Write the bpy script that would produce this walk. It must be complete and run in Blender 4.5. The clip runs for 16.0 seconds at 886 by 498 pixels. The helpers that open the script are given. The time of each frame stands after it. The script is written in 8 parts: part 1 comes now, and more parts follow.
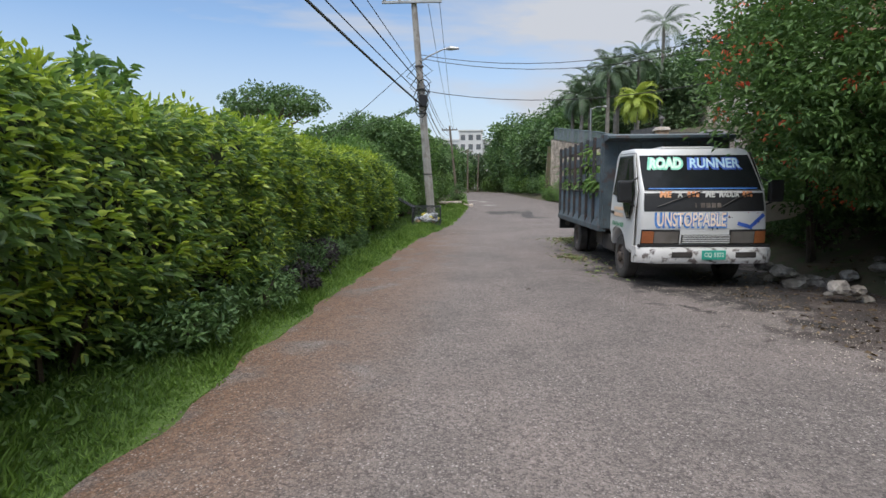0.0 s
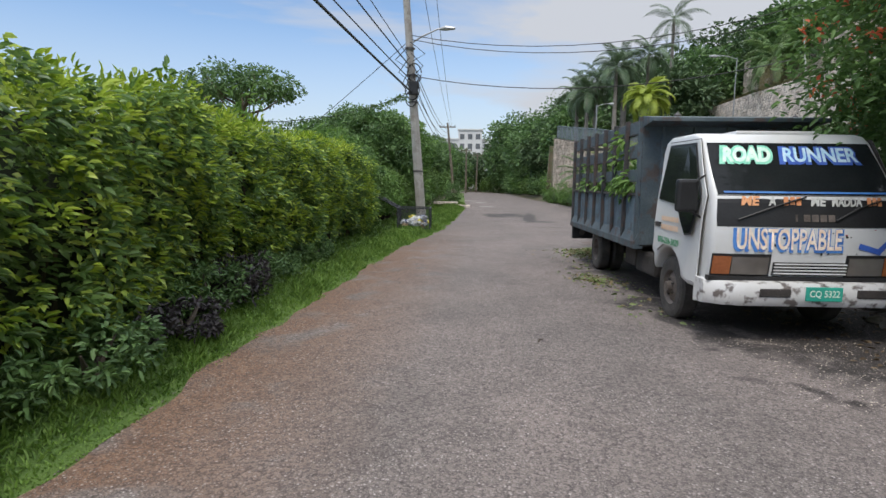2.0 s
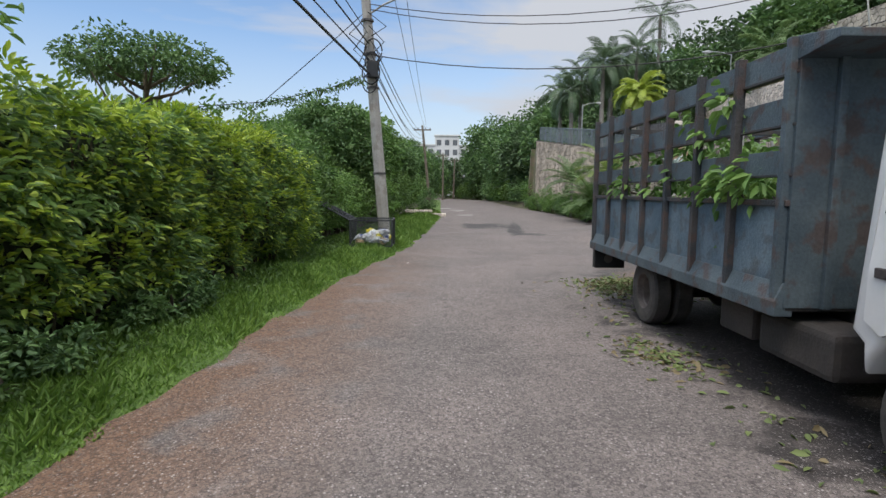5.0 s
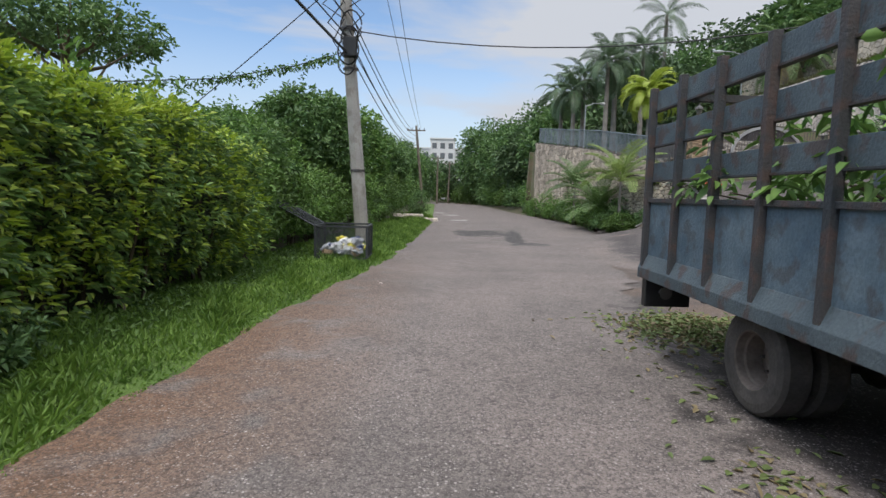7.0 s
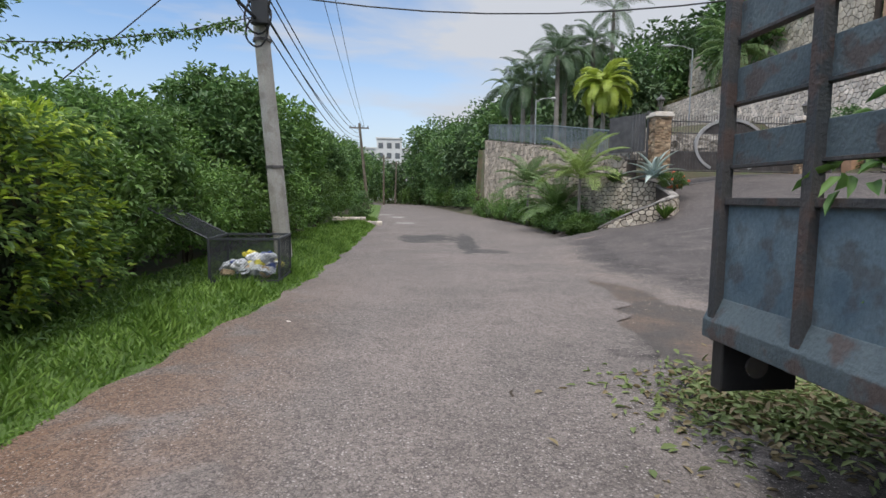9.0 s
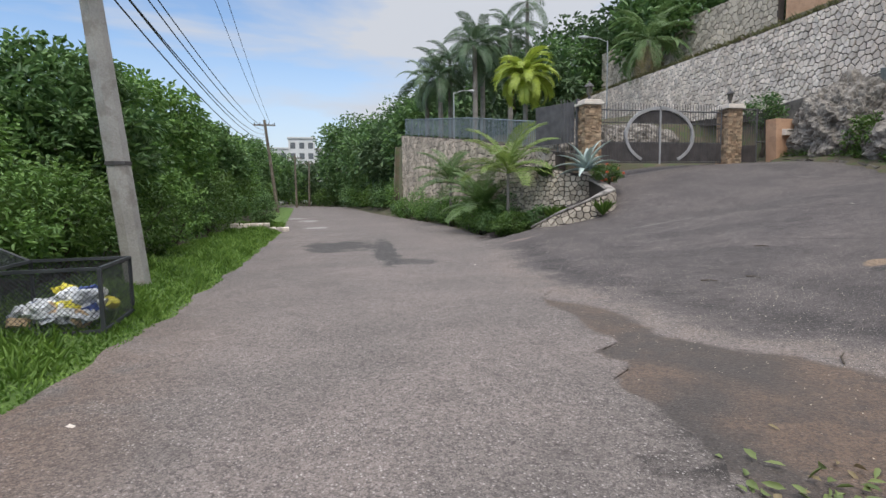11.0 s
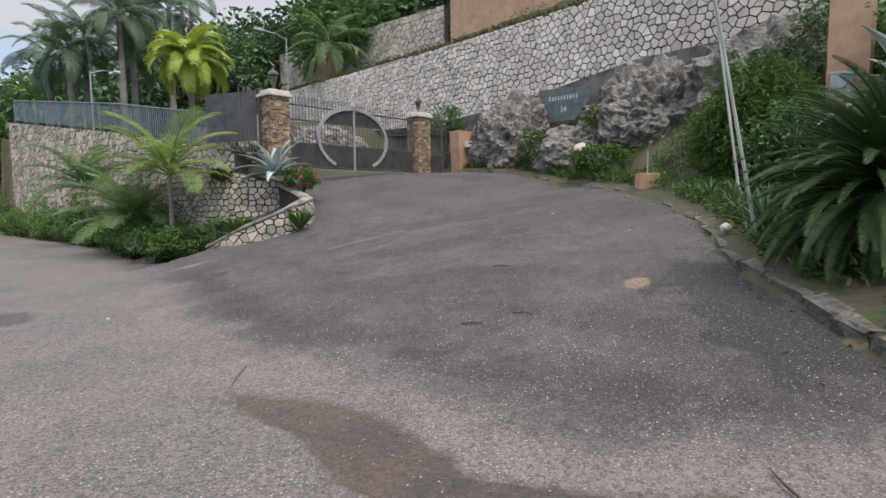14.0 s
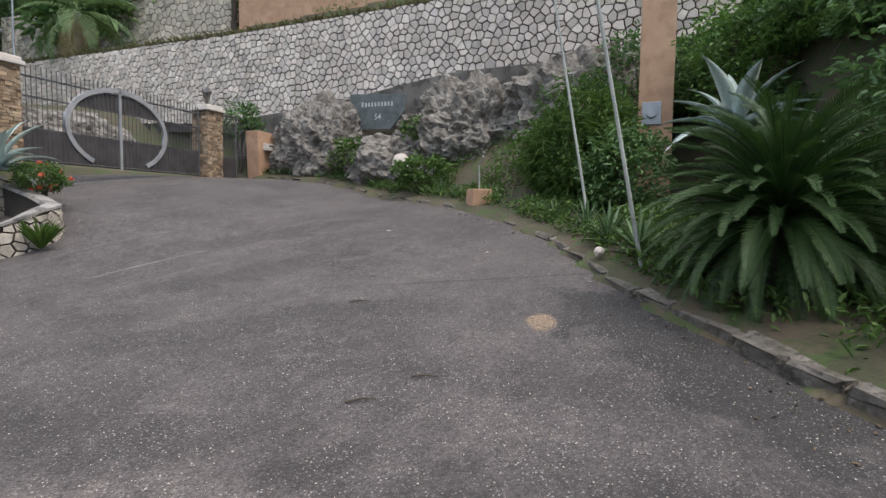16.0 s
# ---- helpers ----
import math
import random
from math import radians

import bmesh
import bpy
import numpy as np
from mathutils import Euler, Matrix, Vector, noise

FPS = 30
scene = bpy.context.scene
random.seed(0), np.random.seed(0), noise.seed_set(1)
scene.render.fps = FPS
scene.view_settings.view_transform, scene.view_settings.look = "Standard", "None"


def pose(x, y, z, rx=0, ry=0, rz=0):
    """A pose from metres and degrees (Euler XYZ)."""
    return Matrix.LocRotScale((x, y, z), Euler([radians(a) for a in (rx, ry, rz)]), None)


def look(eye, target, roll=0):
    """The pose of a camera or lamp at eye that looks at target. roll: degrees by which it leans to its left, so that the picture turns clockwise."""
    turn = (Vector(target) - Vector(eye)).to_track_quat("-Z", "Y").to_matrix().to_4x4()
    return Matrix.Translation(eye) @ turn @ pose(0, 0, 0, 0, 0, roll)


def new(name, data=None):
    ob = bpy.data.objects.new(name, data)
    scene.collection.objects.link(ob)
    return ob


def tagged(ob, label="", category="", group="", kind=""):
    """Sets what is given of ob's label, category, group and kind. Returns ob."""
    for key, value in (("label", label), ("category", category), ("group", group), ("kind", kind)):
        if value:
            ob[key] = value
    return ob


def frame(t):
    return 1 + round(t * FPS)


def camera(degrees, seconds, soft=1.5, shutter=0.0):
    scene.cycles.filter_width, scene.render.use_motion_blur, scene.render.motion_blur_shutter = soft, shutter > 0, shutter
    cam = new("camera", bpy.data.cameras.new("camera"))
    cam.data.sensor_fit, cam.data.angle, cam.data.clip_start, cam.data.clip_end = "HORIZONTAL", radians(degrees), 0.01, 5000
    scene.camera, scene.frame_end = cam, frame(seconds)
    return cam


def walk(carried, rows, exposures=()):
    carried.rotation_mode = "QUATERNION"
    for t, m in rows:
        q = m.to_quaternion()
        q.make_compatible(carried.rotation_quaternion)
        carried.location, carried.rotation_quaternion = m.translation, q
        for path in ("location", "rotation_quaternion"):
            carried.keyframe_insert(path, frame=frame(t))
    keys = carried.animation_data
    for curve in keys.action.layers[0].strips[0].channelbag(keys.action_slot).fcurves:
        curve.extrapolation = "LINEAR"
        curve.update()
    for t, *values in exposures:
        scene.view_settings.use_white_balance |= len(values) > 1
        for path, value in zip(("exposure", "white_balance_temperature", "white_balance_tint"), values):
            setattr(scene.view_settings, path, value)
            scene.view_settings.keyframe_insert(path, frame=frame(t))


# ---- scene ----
cam = camera(78.4, 16.0)
METRES, EYE, TILT, LEAN, TURN = 20.3, 1.5, 0.0, 0.0, 2.8
ROWS = [
    (0.0, 0.0, 0.0, 0.0, -0.04, -6.8, 0.33),
    (0.5, 0.0052, 0.0363, -0.0005, 0.19, -6.78, -1.09),
    (1.0, 0.0066, 0.0701, -0.0004, -0.1, -6.84, 0.05),
    (1.5, 0.0123, 0.1051, -0.0015, 0.11, -6.77, -1.29),
    (2.0, 0.0139, 0.1388, -0.0019, -0.14, -6.84, -0.64),
    (2.5, 0.0176, 0.1753, -0.0034, -0.14, -6.82, -2.24),
    (3.0, 0.0179, 0.2102, -0.0034, -0.86, -6.89, -0.17),
    (3.5, 0.0235, 0.245, -0.0047, -1.39, -6.98, -1.61),
    (4.0, 0.0248, 0.2786, -0.0037, -2.52, -6.72, -0.18),
    (6.5, 0.0416, 0.4419, -0.0074, -2.7, -5.65, -1.31),
    (7.0, 0.0448, 0.475, -0.0078, -2.96, -5.66, -1.4),
    (7.5, 0.0502, 0.5055, -0.0083, -3.96, -5.67, -0.48),
    (8.0, 0.0556, 0.5377, -0.0077, -4.56, -5.64, -1.01),
    (10.5, 0.077, 0.6916, -0.0074, -14.83, -5.6, 1.22),
    (11.0, 0.0875, 0.7222, -0.0073, -16.92, -5.6, 0.87),
    (11.5, 0.0964, 0.7488, -0.0073, -23.52, -5.51, 0.38),
    (12.0, 0.1104, 0.7738, -0.0077, -28.32, -5.46, -0.55),
    (12.5, 0.1199, 0.7983, -0.0075, -35.35, -5.29, -0.17),
    (13.0, 0.1351, 0.8197, -0.0074, -43.01, -5.3, -0.3),
    (13.5, 0.1484, 0.8454, -0.0074, -47.17, -5.11, 0.03),
    (14.0, 0.1647, 0.8723, -0.0078, -49.54, -5.02, 0.69),
    (14.5, 0.178, 0.8971, -0.0066, -54.92, -4.84, 0.34),
    (15.0, 0.1905, 0.9189, -0.0056, -59.99, -4.8, 0.52),
    (15.5, 0.207, 0.9412, -0.0045, -64.27, -4.35, -0.25),
    (16.0, 0.2154, 0.9589, -0.0037, -72.09, -3.92, -0.73),
]
walk(cam, [(t, pose(0, 0, EYE, TILT, LEAN, TURN) @ pose(METRES * x, METRES * y, METRES * z, 90 + pitch, roll, yaw)) for t, x, y, z, yaw, pitch, roll in ROWS],
     [(0.0, 0.24), (9.0, 0.27), (13.0, 0.32), (16.0, 0.36)])

# ---- world, sun, exposure ----
SUN_EL, SUN_AZ = radians(62), radians(200)
world = bpy.data.worlds.new("sky_world")
scene.world = world
world.use_nodes = True
wn, wl = world.node_tree.nodes, world.node_tree.links
wn.clear()
w_out = wn.new("ShaderNodeOutputWorld")
w_bg = wn.new("ShaderNodeBackground")
w_sky = wn.new("ShaderNodeTexSky")
w_sky.sky_type = "NISHITA"
w_sky.sun_disc = False
w_sky.sun_elevation, w_sky.sun_rotation = SUN_EL, SUN_AZ
w_sky.air_density, w_sky.dust_density, w_sky.ozone_density = 1.0, 0.5, 3.0
w_co = wn.new("ShaderNodeTexCoord")
w_map = wn.new("ShaderNodeMapping")
w_map.inputs["Scale"].default_value = (1.0, 1.0, 4.6)
w_map.inputs["Rotation"].default_value = (0.0, radians(12), 0.0)
w_map.inputs["Location"].default_value = (0.35, 0.2, 0.15)
w_no = wn.new("ShaderNodeTexNoise")
w_no.inputs["Scale"].default_value = 2.4
w_no.inputs["Detail"].default_value = 7
w_no.inputs["Roughness"].default_value = 0.52
w_no.inputs["Distortion"].default_value = 0.35
w_rmp = wn.new("ShaderNodeValToRGB")
w_rmp.color_ramp.elements[0].position, w_rmp.color_ramp.elements[1].position = 0.43, 0.65
w_mix = wn.new("ShaderNodeMixRGB")
w_mix.inputs["Color2"].default_value = (3.45, 3.62, 3.98, 1)
w_sep = wn.new("ShaderNodeSeparateXYZ")
w_hz = wn.new("ShaderNodeMapRange")
w_hz.inputs["From Min"].default_value, w_hz.inputs["From Max"].default_value = 0.02, 0.26
w_hz.inputs["To Min"].default_value, w_hz.inputs["To Max"].default_value = 0.85, 0.0
w_max = wn.new("ShaderNodeMath")
w_max.operation = "MAXIMUM"
wl.new(w_co.outputs["Generated"], w_map.inputs["Vector"])
wl.new(w_map.outputs["Vector"], w_no.inputs["Vector"])
w_east = wn.new("ShaderNodeMapRange")
w_east.interpolation_type = "SMOOTHSTEP"
w_east.inputs["From Min"].default_value, w_east.inputs["From Max"].default_value = -0.15, 0.35
w_east.inputs["To Min"].default_value, w_east.inputs["To Max"].default_value = -0.06, 0.17
w_add = wn.new("ShaderNodeMath")
w_add.operation = "ADD"
wl.new(w_no.outputs["Fac"], w_add.inputs[0])
wl.new(w_east.outputs["Result"], w_add.inputs[1])
wl.new(w_add.outputs["Value"], w_rmp.inputs["Fac"])
wl.new(w_co.outputs["Generated"], w_sep.inputs["Vector"])
wl.new(w_sep.outputs["Z"], w_hz.inputs["Value"])
wl.new(w_sep.outputs["X"], w_east.inputs["Value"])
wl.new(w_rmp.outputs["Color"], w_max.inputs[0])
wl.new(w_hz.outputs["Result"], w_max.inputs[1])
w_veil = wn.new("ShaderNodeMapRange")
w_veil.interpolation_type = "SMOOTHSTEP"
w_veil.inputs["From Min"].default_value, w_veil.inputs["From Max"].default_value = 0.30, 0.60
w_veil.inputs["To Max"].default_value = 0.92
wl.new(w_sep.outputs["Z"], w_veil.inputs["Value"])
w_max2 = wn.new("ShaderNodeMath")
w_max2.operation = "MAXIMUM"
wl.new(w_max.outputs["Value"], w_max2.inputs[0])
wl.new(w_veil.outputs["Result"], w_max2.inputs[1])
wl.new(w_max2.outputs["Value"], w_mix.inputs["Fac"])
wl.new(w_sky.outputs["Color"], w_mix.inputs["Color1"])
# the clouds are thinner and brighter higher up, round the veiled sun
w_up = wn.new("ShaderNodeMapRange")
w_up.interpolation_type = "SMOOTHSTEP"
w_up.inputs["From Min"].default_value, w_up.inputs["From Max"].default_value = 0.32, 0.62
w_up.inputs["To Min"].default_value, w_up.inputs["To Max"].default_value = 1.0, 2.3
wl.new(w_sep.outputs["Z"], w_up.inputs["Value"])
w_mul = wn.new("ShaderNodeVectorMath")
w_mul.operation = "SCALE"
wl.new(w_mix.outputs["Color"], w_mul.inputs[0])
wl.new(w_up.outputs["Result"], w_mul.inputs["Scale"])
wl.new(w_mul.outputs["Vector"], w_bg.inputs["Color"])
w_bg.inputs["Strength"].default_value = 0.15
wl.new(w_bg.outputs["Background"], w_out.inputs["Surface"])

sun = new("sun", bpy.data.lights.new("sun", "SUN"))
sun.data.energy, sun.data.angle, sun.data.color = 1.9, radians(20), (1.0, 0.94, 0.85)
SUN_DIR = Vector((math.sin(SUN_AZ) * math.cos(SUN_EL), math.cos(SUN_AZ) * math.cos(SUN_EL), math.sin(SUN_EL)))
sun.matrix_world = look(SUN_DIR * 60, (0, 0, 0))


# ---- materials ----
def surface(name, c1, c2, scale=4.0, rough=0.8, metal=0.0, bump=0.2, fine=40.0, c3=None, c3_amount=0.5, spread=(0.35, 0.65), island=0.0, randomly=0.0, coat=0.0, spec=0.5, grit=1.0):
    """Two colours mixed by a broad noise, darkened by a fine grain, a third colour as stains, with a fine relief."""
    m = bpy.data.materials.new(name)
    m.use_nodes = True
    n, l = m.node_tree.nodes, m.node_tree.links
    b = n["Principled BSDF"]
    co = n.new("ShaderNodeTexCoord")
    big = n.new("ShaderNodeTexNoise")
    big.inputs["Scale"].default_value, big.inputs["Detail"].default_value = scale, 5
    small = n.new("ShaderNodeTexNoise")
    small.inputs["Scale"].default_value, small.inputs["Detail"].default_value = fine, 4
    l.new(co.outputs["Object"], big.inputs["Vector"])
    l.new(co.outputs["Object"], small.inputs["Vector"])
    ramp = n.new("ShaderNodeMapRange")
    ramp.inputs["From Min"].default_value, ramp.inputs["From Max"].default_value = spread
    l.new(big.outputs["Fac"], ramp.inputs["Value"])
    mix = n.new("ShaderNodeMixRGB")
    mix.inputs["Color1"].default_value, mix.inputs["Color2"].default_value = (*c1, 1), (*c2, 1)
    l.new(ramp.outputs["Result"], mix.inputs["Fac"])
    last = mix
    if c3:
        third = n.new("ShaderNodeTexNoise")
        third.inputs["Scale"].default_value, third.inputs["Detail"].default_value = scale * 2.7, 8
        l.new(co.outputs["Object"], third.inputs["Vector"])
        tr = n.new("ShaderNodeMapRange")
        tr.inputs["From Min"].default_value, tr.inputs["From Max"].default_value = 0.52, 0.62
        tr.inputs["To Max"].default_value = c3_amount
        l.new(third.outputs["Fac"], tr.inputs["Value"])
        m3 = n.new("ShaderNodeMixRGB")
        m3.inputs["Color2"].default_value = (*c3, 1)
        l.new(tr.outputs["Result"], m3.inputs["Fac"])
        l.new(last.outputs["Color"], m3.inputs["Color1"])
        last = m3
    grain = n.new("ShaderNodeMapRange")
    grain.inputs["To Min"].default_value, grain.inputs["To Max"].default_value = 1 - 0.28 * grit, 1 + 0.25 * grit
    l.new(small.outputs["Fac"], grain.inputs["Value"])
    value = grain.outputs["Result"]
    for amount, node, out in ((island, "ShaderNodeNewGeometry", "Random Per Island"), (randomly, "ShaderNodeObjectInfo", "Random")):
        if amount:
            src = n.new(node)
            rr = n.new("ShaderNodeMapRange")
            rr.inputs["To Min"].default_value, rr.inputs["To Max"].default_value = 1 - amount, 1 + amount
            l.new(src.outputs[out], rr.inputs["Value"])
            mu = n.new("ShaderNodeMath")
            mu.operation = "MULTIPLY"
            l.new(value, mu.inputs[0])
            l.new(rr.outputs["Result"], mu.inputs[1])
            value = mu.outputs["Value"]
    hsv = n.new("ShaderNodeHueSaturation")
    l.new(value, hsv.inputs["Value"])
    l.new(last.outputs["Color"], hsv.inputs["Color"])
    l.new(hsv.outputs["Color"], b.inputs["Base Color"])
    b.inputs["Roughness"].default_value, b.inputs["Metallic"].default_value = rough, metal
    b.inputs["Coat Weight"].default_value = coat
    b.inputs["Specular IOR Level"].default_value = spec
    if bump:
        bm_node = n.new("ShaderNodeBump")
        bm_node.inputs["Strength"].default_value, bm_node.inputs["Distance"].default_value = bump, 0.02
        l.new(small.outputs["Fac"], bm_node.inputs["Height"])
        l.new(bm_node.outputs["Normal"], b.inputs["Normal"])
    return m


def foliage(name, dark, light, clear=0.3, rough=0.55, clump=0.6, accent=None, accent_share=0.0):
    """Leaves: colour varies leaf by leaf and in clumps, and some light passes through."""
    m = bpy.data.materials.new(name)
    m.use_nodes = True
    n, l = m.node_tree.nodes, m.node_tree.links
    b, out = n["Principled BSDF"], n["Material Output"]
    geo = n.new("ShaderNodeNewGeometry")
    co = n.new("ShaderNodeTexCoord")
    no = n.new("ShaderNodeTexNoise")
    no.inputs["Scale"].default_value, no.inputs["Detail"].default_value = clump, 4
    l.new(co.outputs["Object"], no.inputs["Vector"])
    add = n.new("ShaderNodeMath")
    add.operation = "MULTIPLY_ADD"
    add.inputs[1].default_value = 0.7
    l.new(geo.outputs["Random Per Island"], add.inputs[0])
    sub = n.new("ShaderNodeMath")
    sub.operation = "SUBTRACT"
    sub.inputs[1].default_value = 0.38
    l.new(no.outputs["Fac"], sub.inputs[0])
    l.new(sub.outputs["Value"], add.inputs[2])
    mix = n.new("ShaderNodeMixRGB")
    mix.use_clamp = True
    mix.inputs["Color1"].default_value, mix.inputs["Color2"].default_value = (*dark, 1), (*light, 1)
    l.new(add.outputs["Value"], mix.inputs["Fac"])
    last = mix
    if accent:
        gt = n.new("ShaderNodeMath")
        gt.operation = "GREATER_THAN"
        gt.inputs[1].default_value = 1 - accent_share
        l.new(geo.outputs["Random Per Island"], gt.inputs[0])
        m2 = n.new("ShaderNodeMixRGB")
        m2.inputs["Color2"].default_value = (*accent, 1)
        l.new(gt.outputs["Value"], m2.inputs["Fac"])
        l.new(last.outputs["Color"], m2.inputs["Color1"])
        last = m2
    l.new(last.outputs["Color"], b.inputs["Base Color"])
    b.inputs["Roughness"].default_value = rough
    b.inputs["Specular IOR Level"].default_value = 0.55
    if clear:
        tl = n.new("ShaderNodeBsdfTranslucent")
        l.new(last.outputs["Color"], tl.inputs["Color"])
        ms = n.new("ShaderNodeMixShader")
        ms.inputs["Fac"].default_value = clear
        l.new(b.outputs["BSDF"], ms.inputs[1])
        l.new(tl.outputs["BSDF"], ms.inputs[2])
        l.new(ms.outputs["Shader"], out.inputs["Surface"])
    return m


RIDGE = [(14.0, 6.6), (17.0, 6.5), (18.0, 6.3), (18.8, 5.75), (19.5, 5.45), (20.3, 5.3), (21.7, 5.25), (23.0, 5.0), (26.8, 5.6), (29.5, 6.3), (33.0, 6.9), (46.0, 8.2)]
MUD_NEAR = [(14.0, 3.9), (15.5, 3.5), (16.7, 3.15), (17.9, 3.38), (18.6, 3.5), (18.95, 3.77), (19.35, 3.74), (19.65, 4.16), (20.4, 4.22), (21.1, 4.28), (22.0, 4.38), (46.0, 30.0)]
MUD_FAR = [(14.0, 5.7), (17.6, 5.6), (18.6, 5.35), (19.2, 4.96), (19.8, 4.68), (20.5, 4.93), (21.3, 4.80), (22.0, 4.40), (46.0, 3.0)]


def paving(name, stains_and_shade):
    """Worn asphalt of the road and the drive: chips in a binder, the darker drive beyond a sandy ridge, silt in the
    hollow between, brown soil by the verge, patches of stain and of painted truck shade.
    """
    m = bpy.data.materials.new(name)
    m.use_nodes = True
    n, l = m.node_tree.nodes, m.node_tree.links
    b = n["Principled BSDF"]
    co = n.new("ShaderNodeTexCoord")
    sx = n.new("ShaderNodeSeparateXYZ")
    l.new(co.outputs["Object"], sx.inputs["Vector"])
    X, Y = sx.outputs["X"], sx.outputs["Y"]

    def noise_of(scale, detail=5, dist=0.0, rough=0.5):
        t = n.new("ShaderNodeTexNoise")
        t.inputs["Scale"].default_value, t.inputs["Detail"].default_value, t.inputs["Distortion"].default_value = scale, detail, dist
        t.inputs["Roughness"].default_value = rough
        l.new(co.outputs["Object"], t.inputs["Vector"])
        return t.outputs["Fac"]

    def ranged(v, a, c, lo=0.0, hi=1.0):
        r = n.new("ShaderNodeMapRange")
        r.inputs["From Min"].default_value, r.inputs["From Max"].default_value = a, c
        r.inputs["To Min"].default_value, r.inputs["To Max"].default_value = lo, hi
        l.new(v, r.inputs["Value"])
        return r.outputs["Result"]

    def blend(fac, c1, c2):
        x = n.new("ShaderNodeMixRGB")
        for sock, c in (("Color1", c1), ("Color2", c2)):
            if isinstance(c, tuple):
                x.inputs[sock].default_value = (*c, 1)
            else:
                l.new(c, x.inputs[sock])
        l.new(fac, x.inputs["Fac"])
        return x.outputs["Color"]

    def maths(op, a, c=None):
        x = n.new("ShaderNodeMath")
        x.operation = op
        for k, v in enumerate((a, c)):
            if isinstance(v, (int, float)):
                x.inputs[k].default_value = v
            elif v is not None:
                l.new(v, x.inputs[k])
        return x.outputs["Value"]

    def line_of(table):
        """x of a line by y, from (y, x) pairs."""
        ya, yb, xb = table[0][0], table[-1][0], 30.0
        rp = n.new("ShaderNodeValToRGB")
        els = rp.color_ramp.elements
        while len(els) < len(table):
            els.new(0.5)
        for e, (y, x) in zip(els, table):
            e.position = (y - ya) / (yb - ya)
        for e, (y, x) in zip(els, table):
            e.color = (x / xb, x / xb, x / xb, 1)
        l.new(ranged(Y, ya, yb), rp.inputs["Fac"])
        sc = n.new("ShaderNodeSeparateColor")
        l.new(rp.outputs["Color"], sc.inputs["Color"])
        return maths("MULTIPLY", sc.outputs["Red"], xb)

    ragged = maths("ADD", ranged(noise_of(1.1, 7, 0.6), 0.3, 0.7, -0.32, 0.32), ranged(noise_of(7.0, 5), 0.3, 0.7, -0.10, 0.10))
    # road and drive
    col = blend(ranged(noise_of(0.45, 6), 0.36, 0.64), (0.168, 0.145, 0.134), (0.232, 0.194, 0.178))
    col = blend(ranged(noise_of(2.3, 7, 0.3), 0.48, 0.72, 0.0, 0.42), col, (0.105, 0.09, 0.083))
    col = blend(ranged(noise_of(5.5, 6), 0.5, 0.75, 0.0, 0.4), col, (0.28, 0.24, 0.222))
    drv = blend(ranged(noise_of(0.6, 6), 0.36, 0.64), (0.077, 0.067, 0.066), (0.128, 0.109, 0.104))
    drv = blend(ranged(noise_of(3.1, 7, 0.5), 0.5, 0.74, 0.0, 0.55), drv, (0.045, 0.04, 0.04))
    drv = blend(ranged(noise_of(6.5, 6), 0.52, 0.75, 0.0, 0.5), drv, (0.20, 0.168, 0.156))
    past = maths("ADD", maths("SUBTRACT", X, line_of(RIDGE)), ragged)
    on_drive = maths("MULTIPLY", ranged(past, -0.30, 0.45), ranged(Y, 14.5, 17.5))
    col = blend(on_drive, col, drv)
    # sandy ridge along the drive's mouth, and the dark tyre lanes inside it
    sandy = maths("MULTIPLY", ranged(maths("ABSOLUTE", maths("ADD", past, 0.25)), 0.55, 0.1, 0.0, 0.6), ranged(noise_of(2.6, 7), 0.38, 0.6))
    sandy = maths("MULTIPLY", sandy, maths("MULTIPLY", ranged(Y, 16.0, 18.0), ranged(Y, 31.0, 25.0)))
    col = blend(sandy, col, (0.25, 0.20, 0.172))
    for off, wide, amount in ((0.85, 0.45, 0.75), (2.3, 0.35, 0.45), (3.6, 0.4, 0.35)):
        lane = maths("MULTIPLY", ranged(maths("ABSOLUTE", maths("SUBTRACT", past, off)), wide, wide * 0.3, 0.0, amount), ranged(noise_of(1.7, 6, 0.4), 0.32, 0.58))
        col = blend(maths("MULTIPLY", lane, maths("MULTIPLY", ranged(Y, 17.0, 19.0), ranged(Y, 31.0, 28.0))), col, (0.043, 0.038, 0.038))
    # brown soil washed over the edge by the verge
    verge_d = maths("SUBTRACT", X, maths("ADD", maths("MULTIPLY", Y, 0.045), -2.3))
    soil_m = maths("MULTIPLY", ranged(verge_d, 0.25, 1.75, 1.0, 0.0), ranged(noise_of(1.6, 7, 0.4), 0.32, 0.48))
    soil_m = maths("MULTIPLY", soil_m, ranged(Y, 24.0, 15.0))
    col = blend(soil_m, col, blend(noise_of(8.0, 5), (0.14, 0.08, 0.052), (0.26, 0.16, 0.105)))
    # silt in the hollow
    mud = maths("MULTIPLY", ranged(maths("ADD", maths("SUBTRACT", X, line_of(MUD_NEAR)), maths("MULTIPLY", ragged, 0.35)), -0.02, 0.04),
                ranged(maths("ADD", maths("SUBTRACT", line_of(MUD_FAR), X), maths("MULTIPLY", ragged, 0.4)), -0.03, 0.08))
    mud = maths("MULTIPLY", mud, maths("MULTIPLY", ranged(Y, 22.2, 22.0), ranged(Y, 14.2, 15.4)))
    silt = blend(ranged(noise_of(0.75, 6, 0.5), 0.36, 0.54), (0.068, 0.056, 0.049), (0.145, 0.097, 0.069))
    silt = blend(ranged(noise_of(4.2, 7), 0.52, 0.7, 0.0, 0.6), silt, (0.06, 0.05, 0.045))
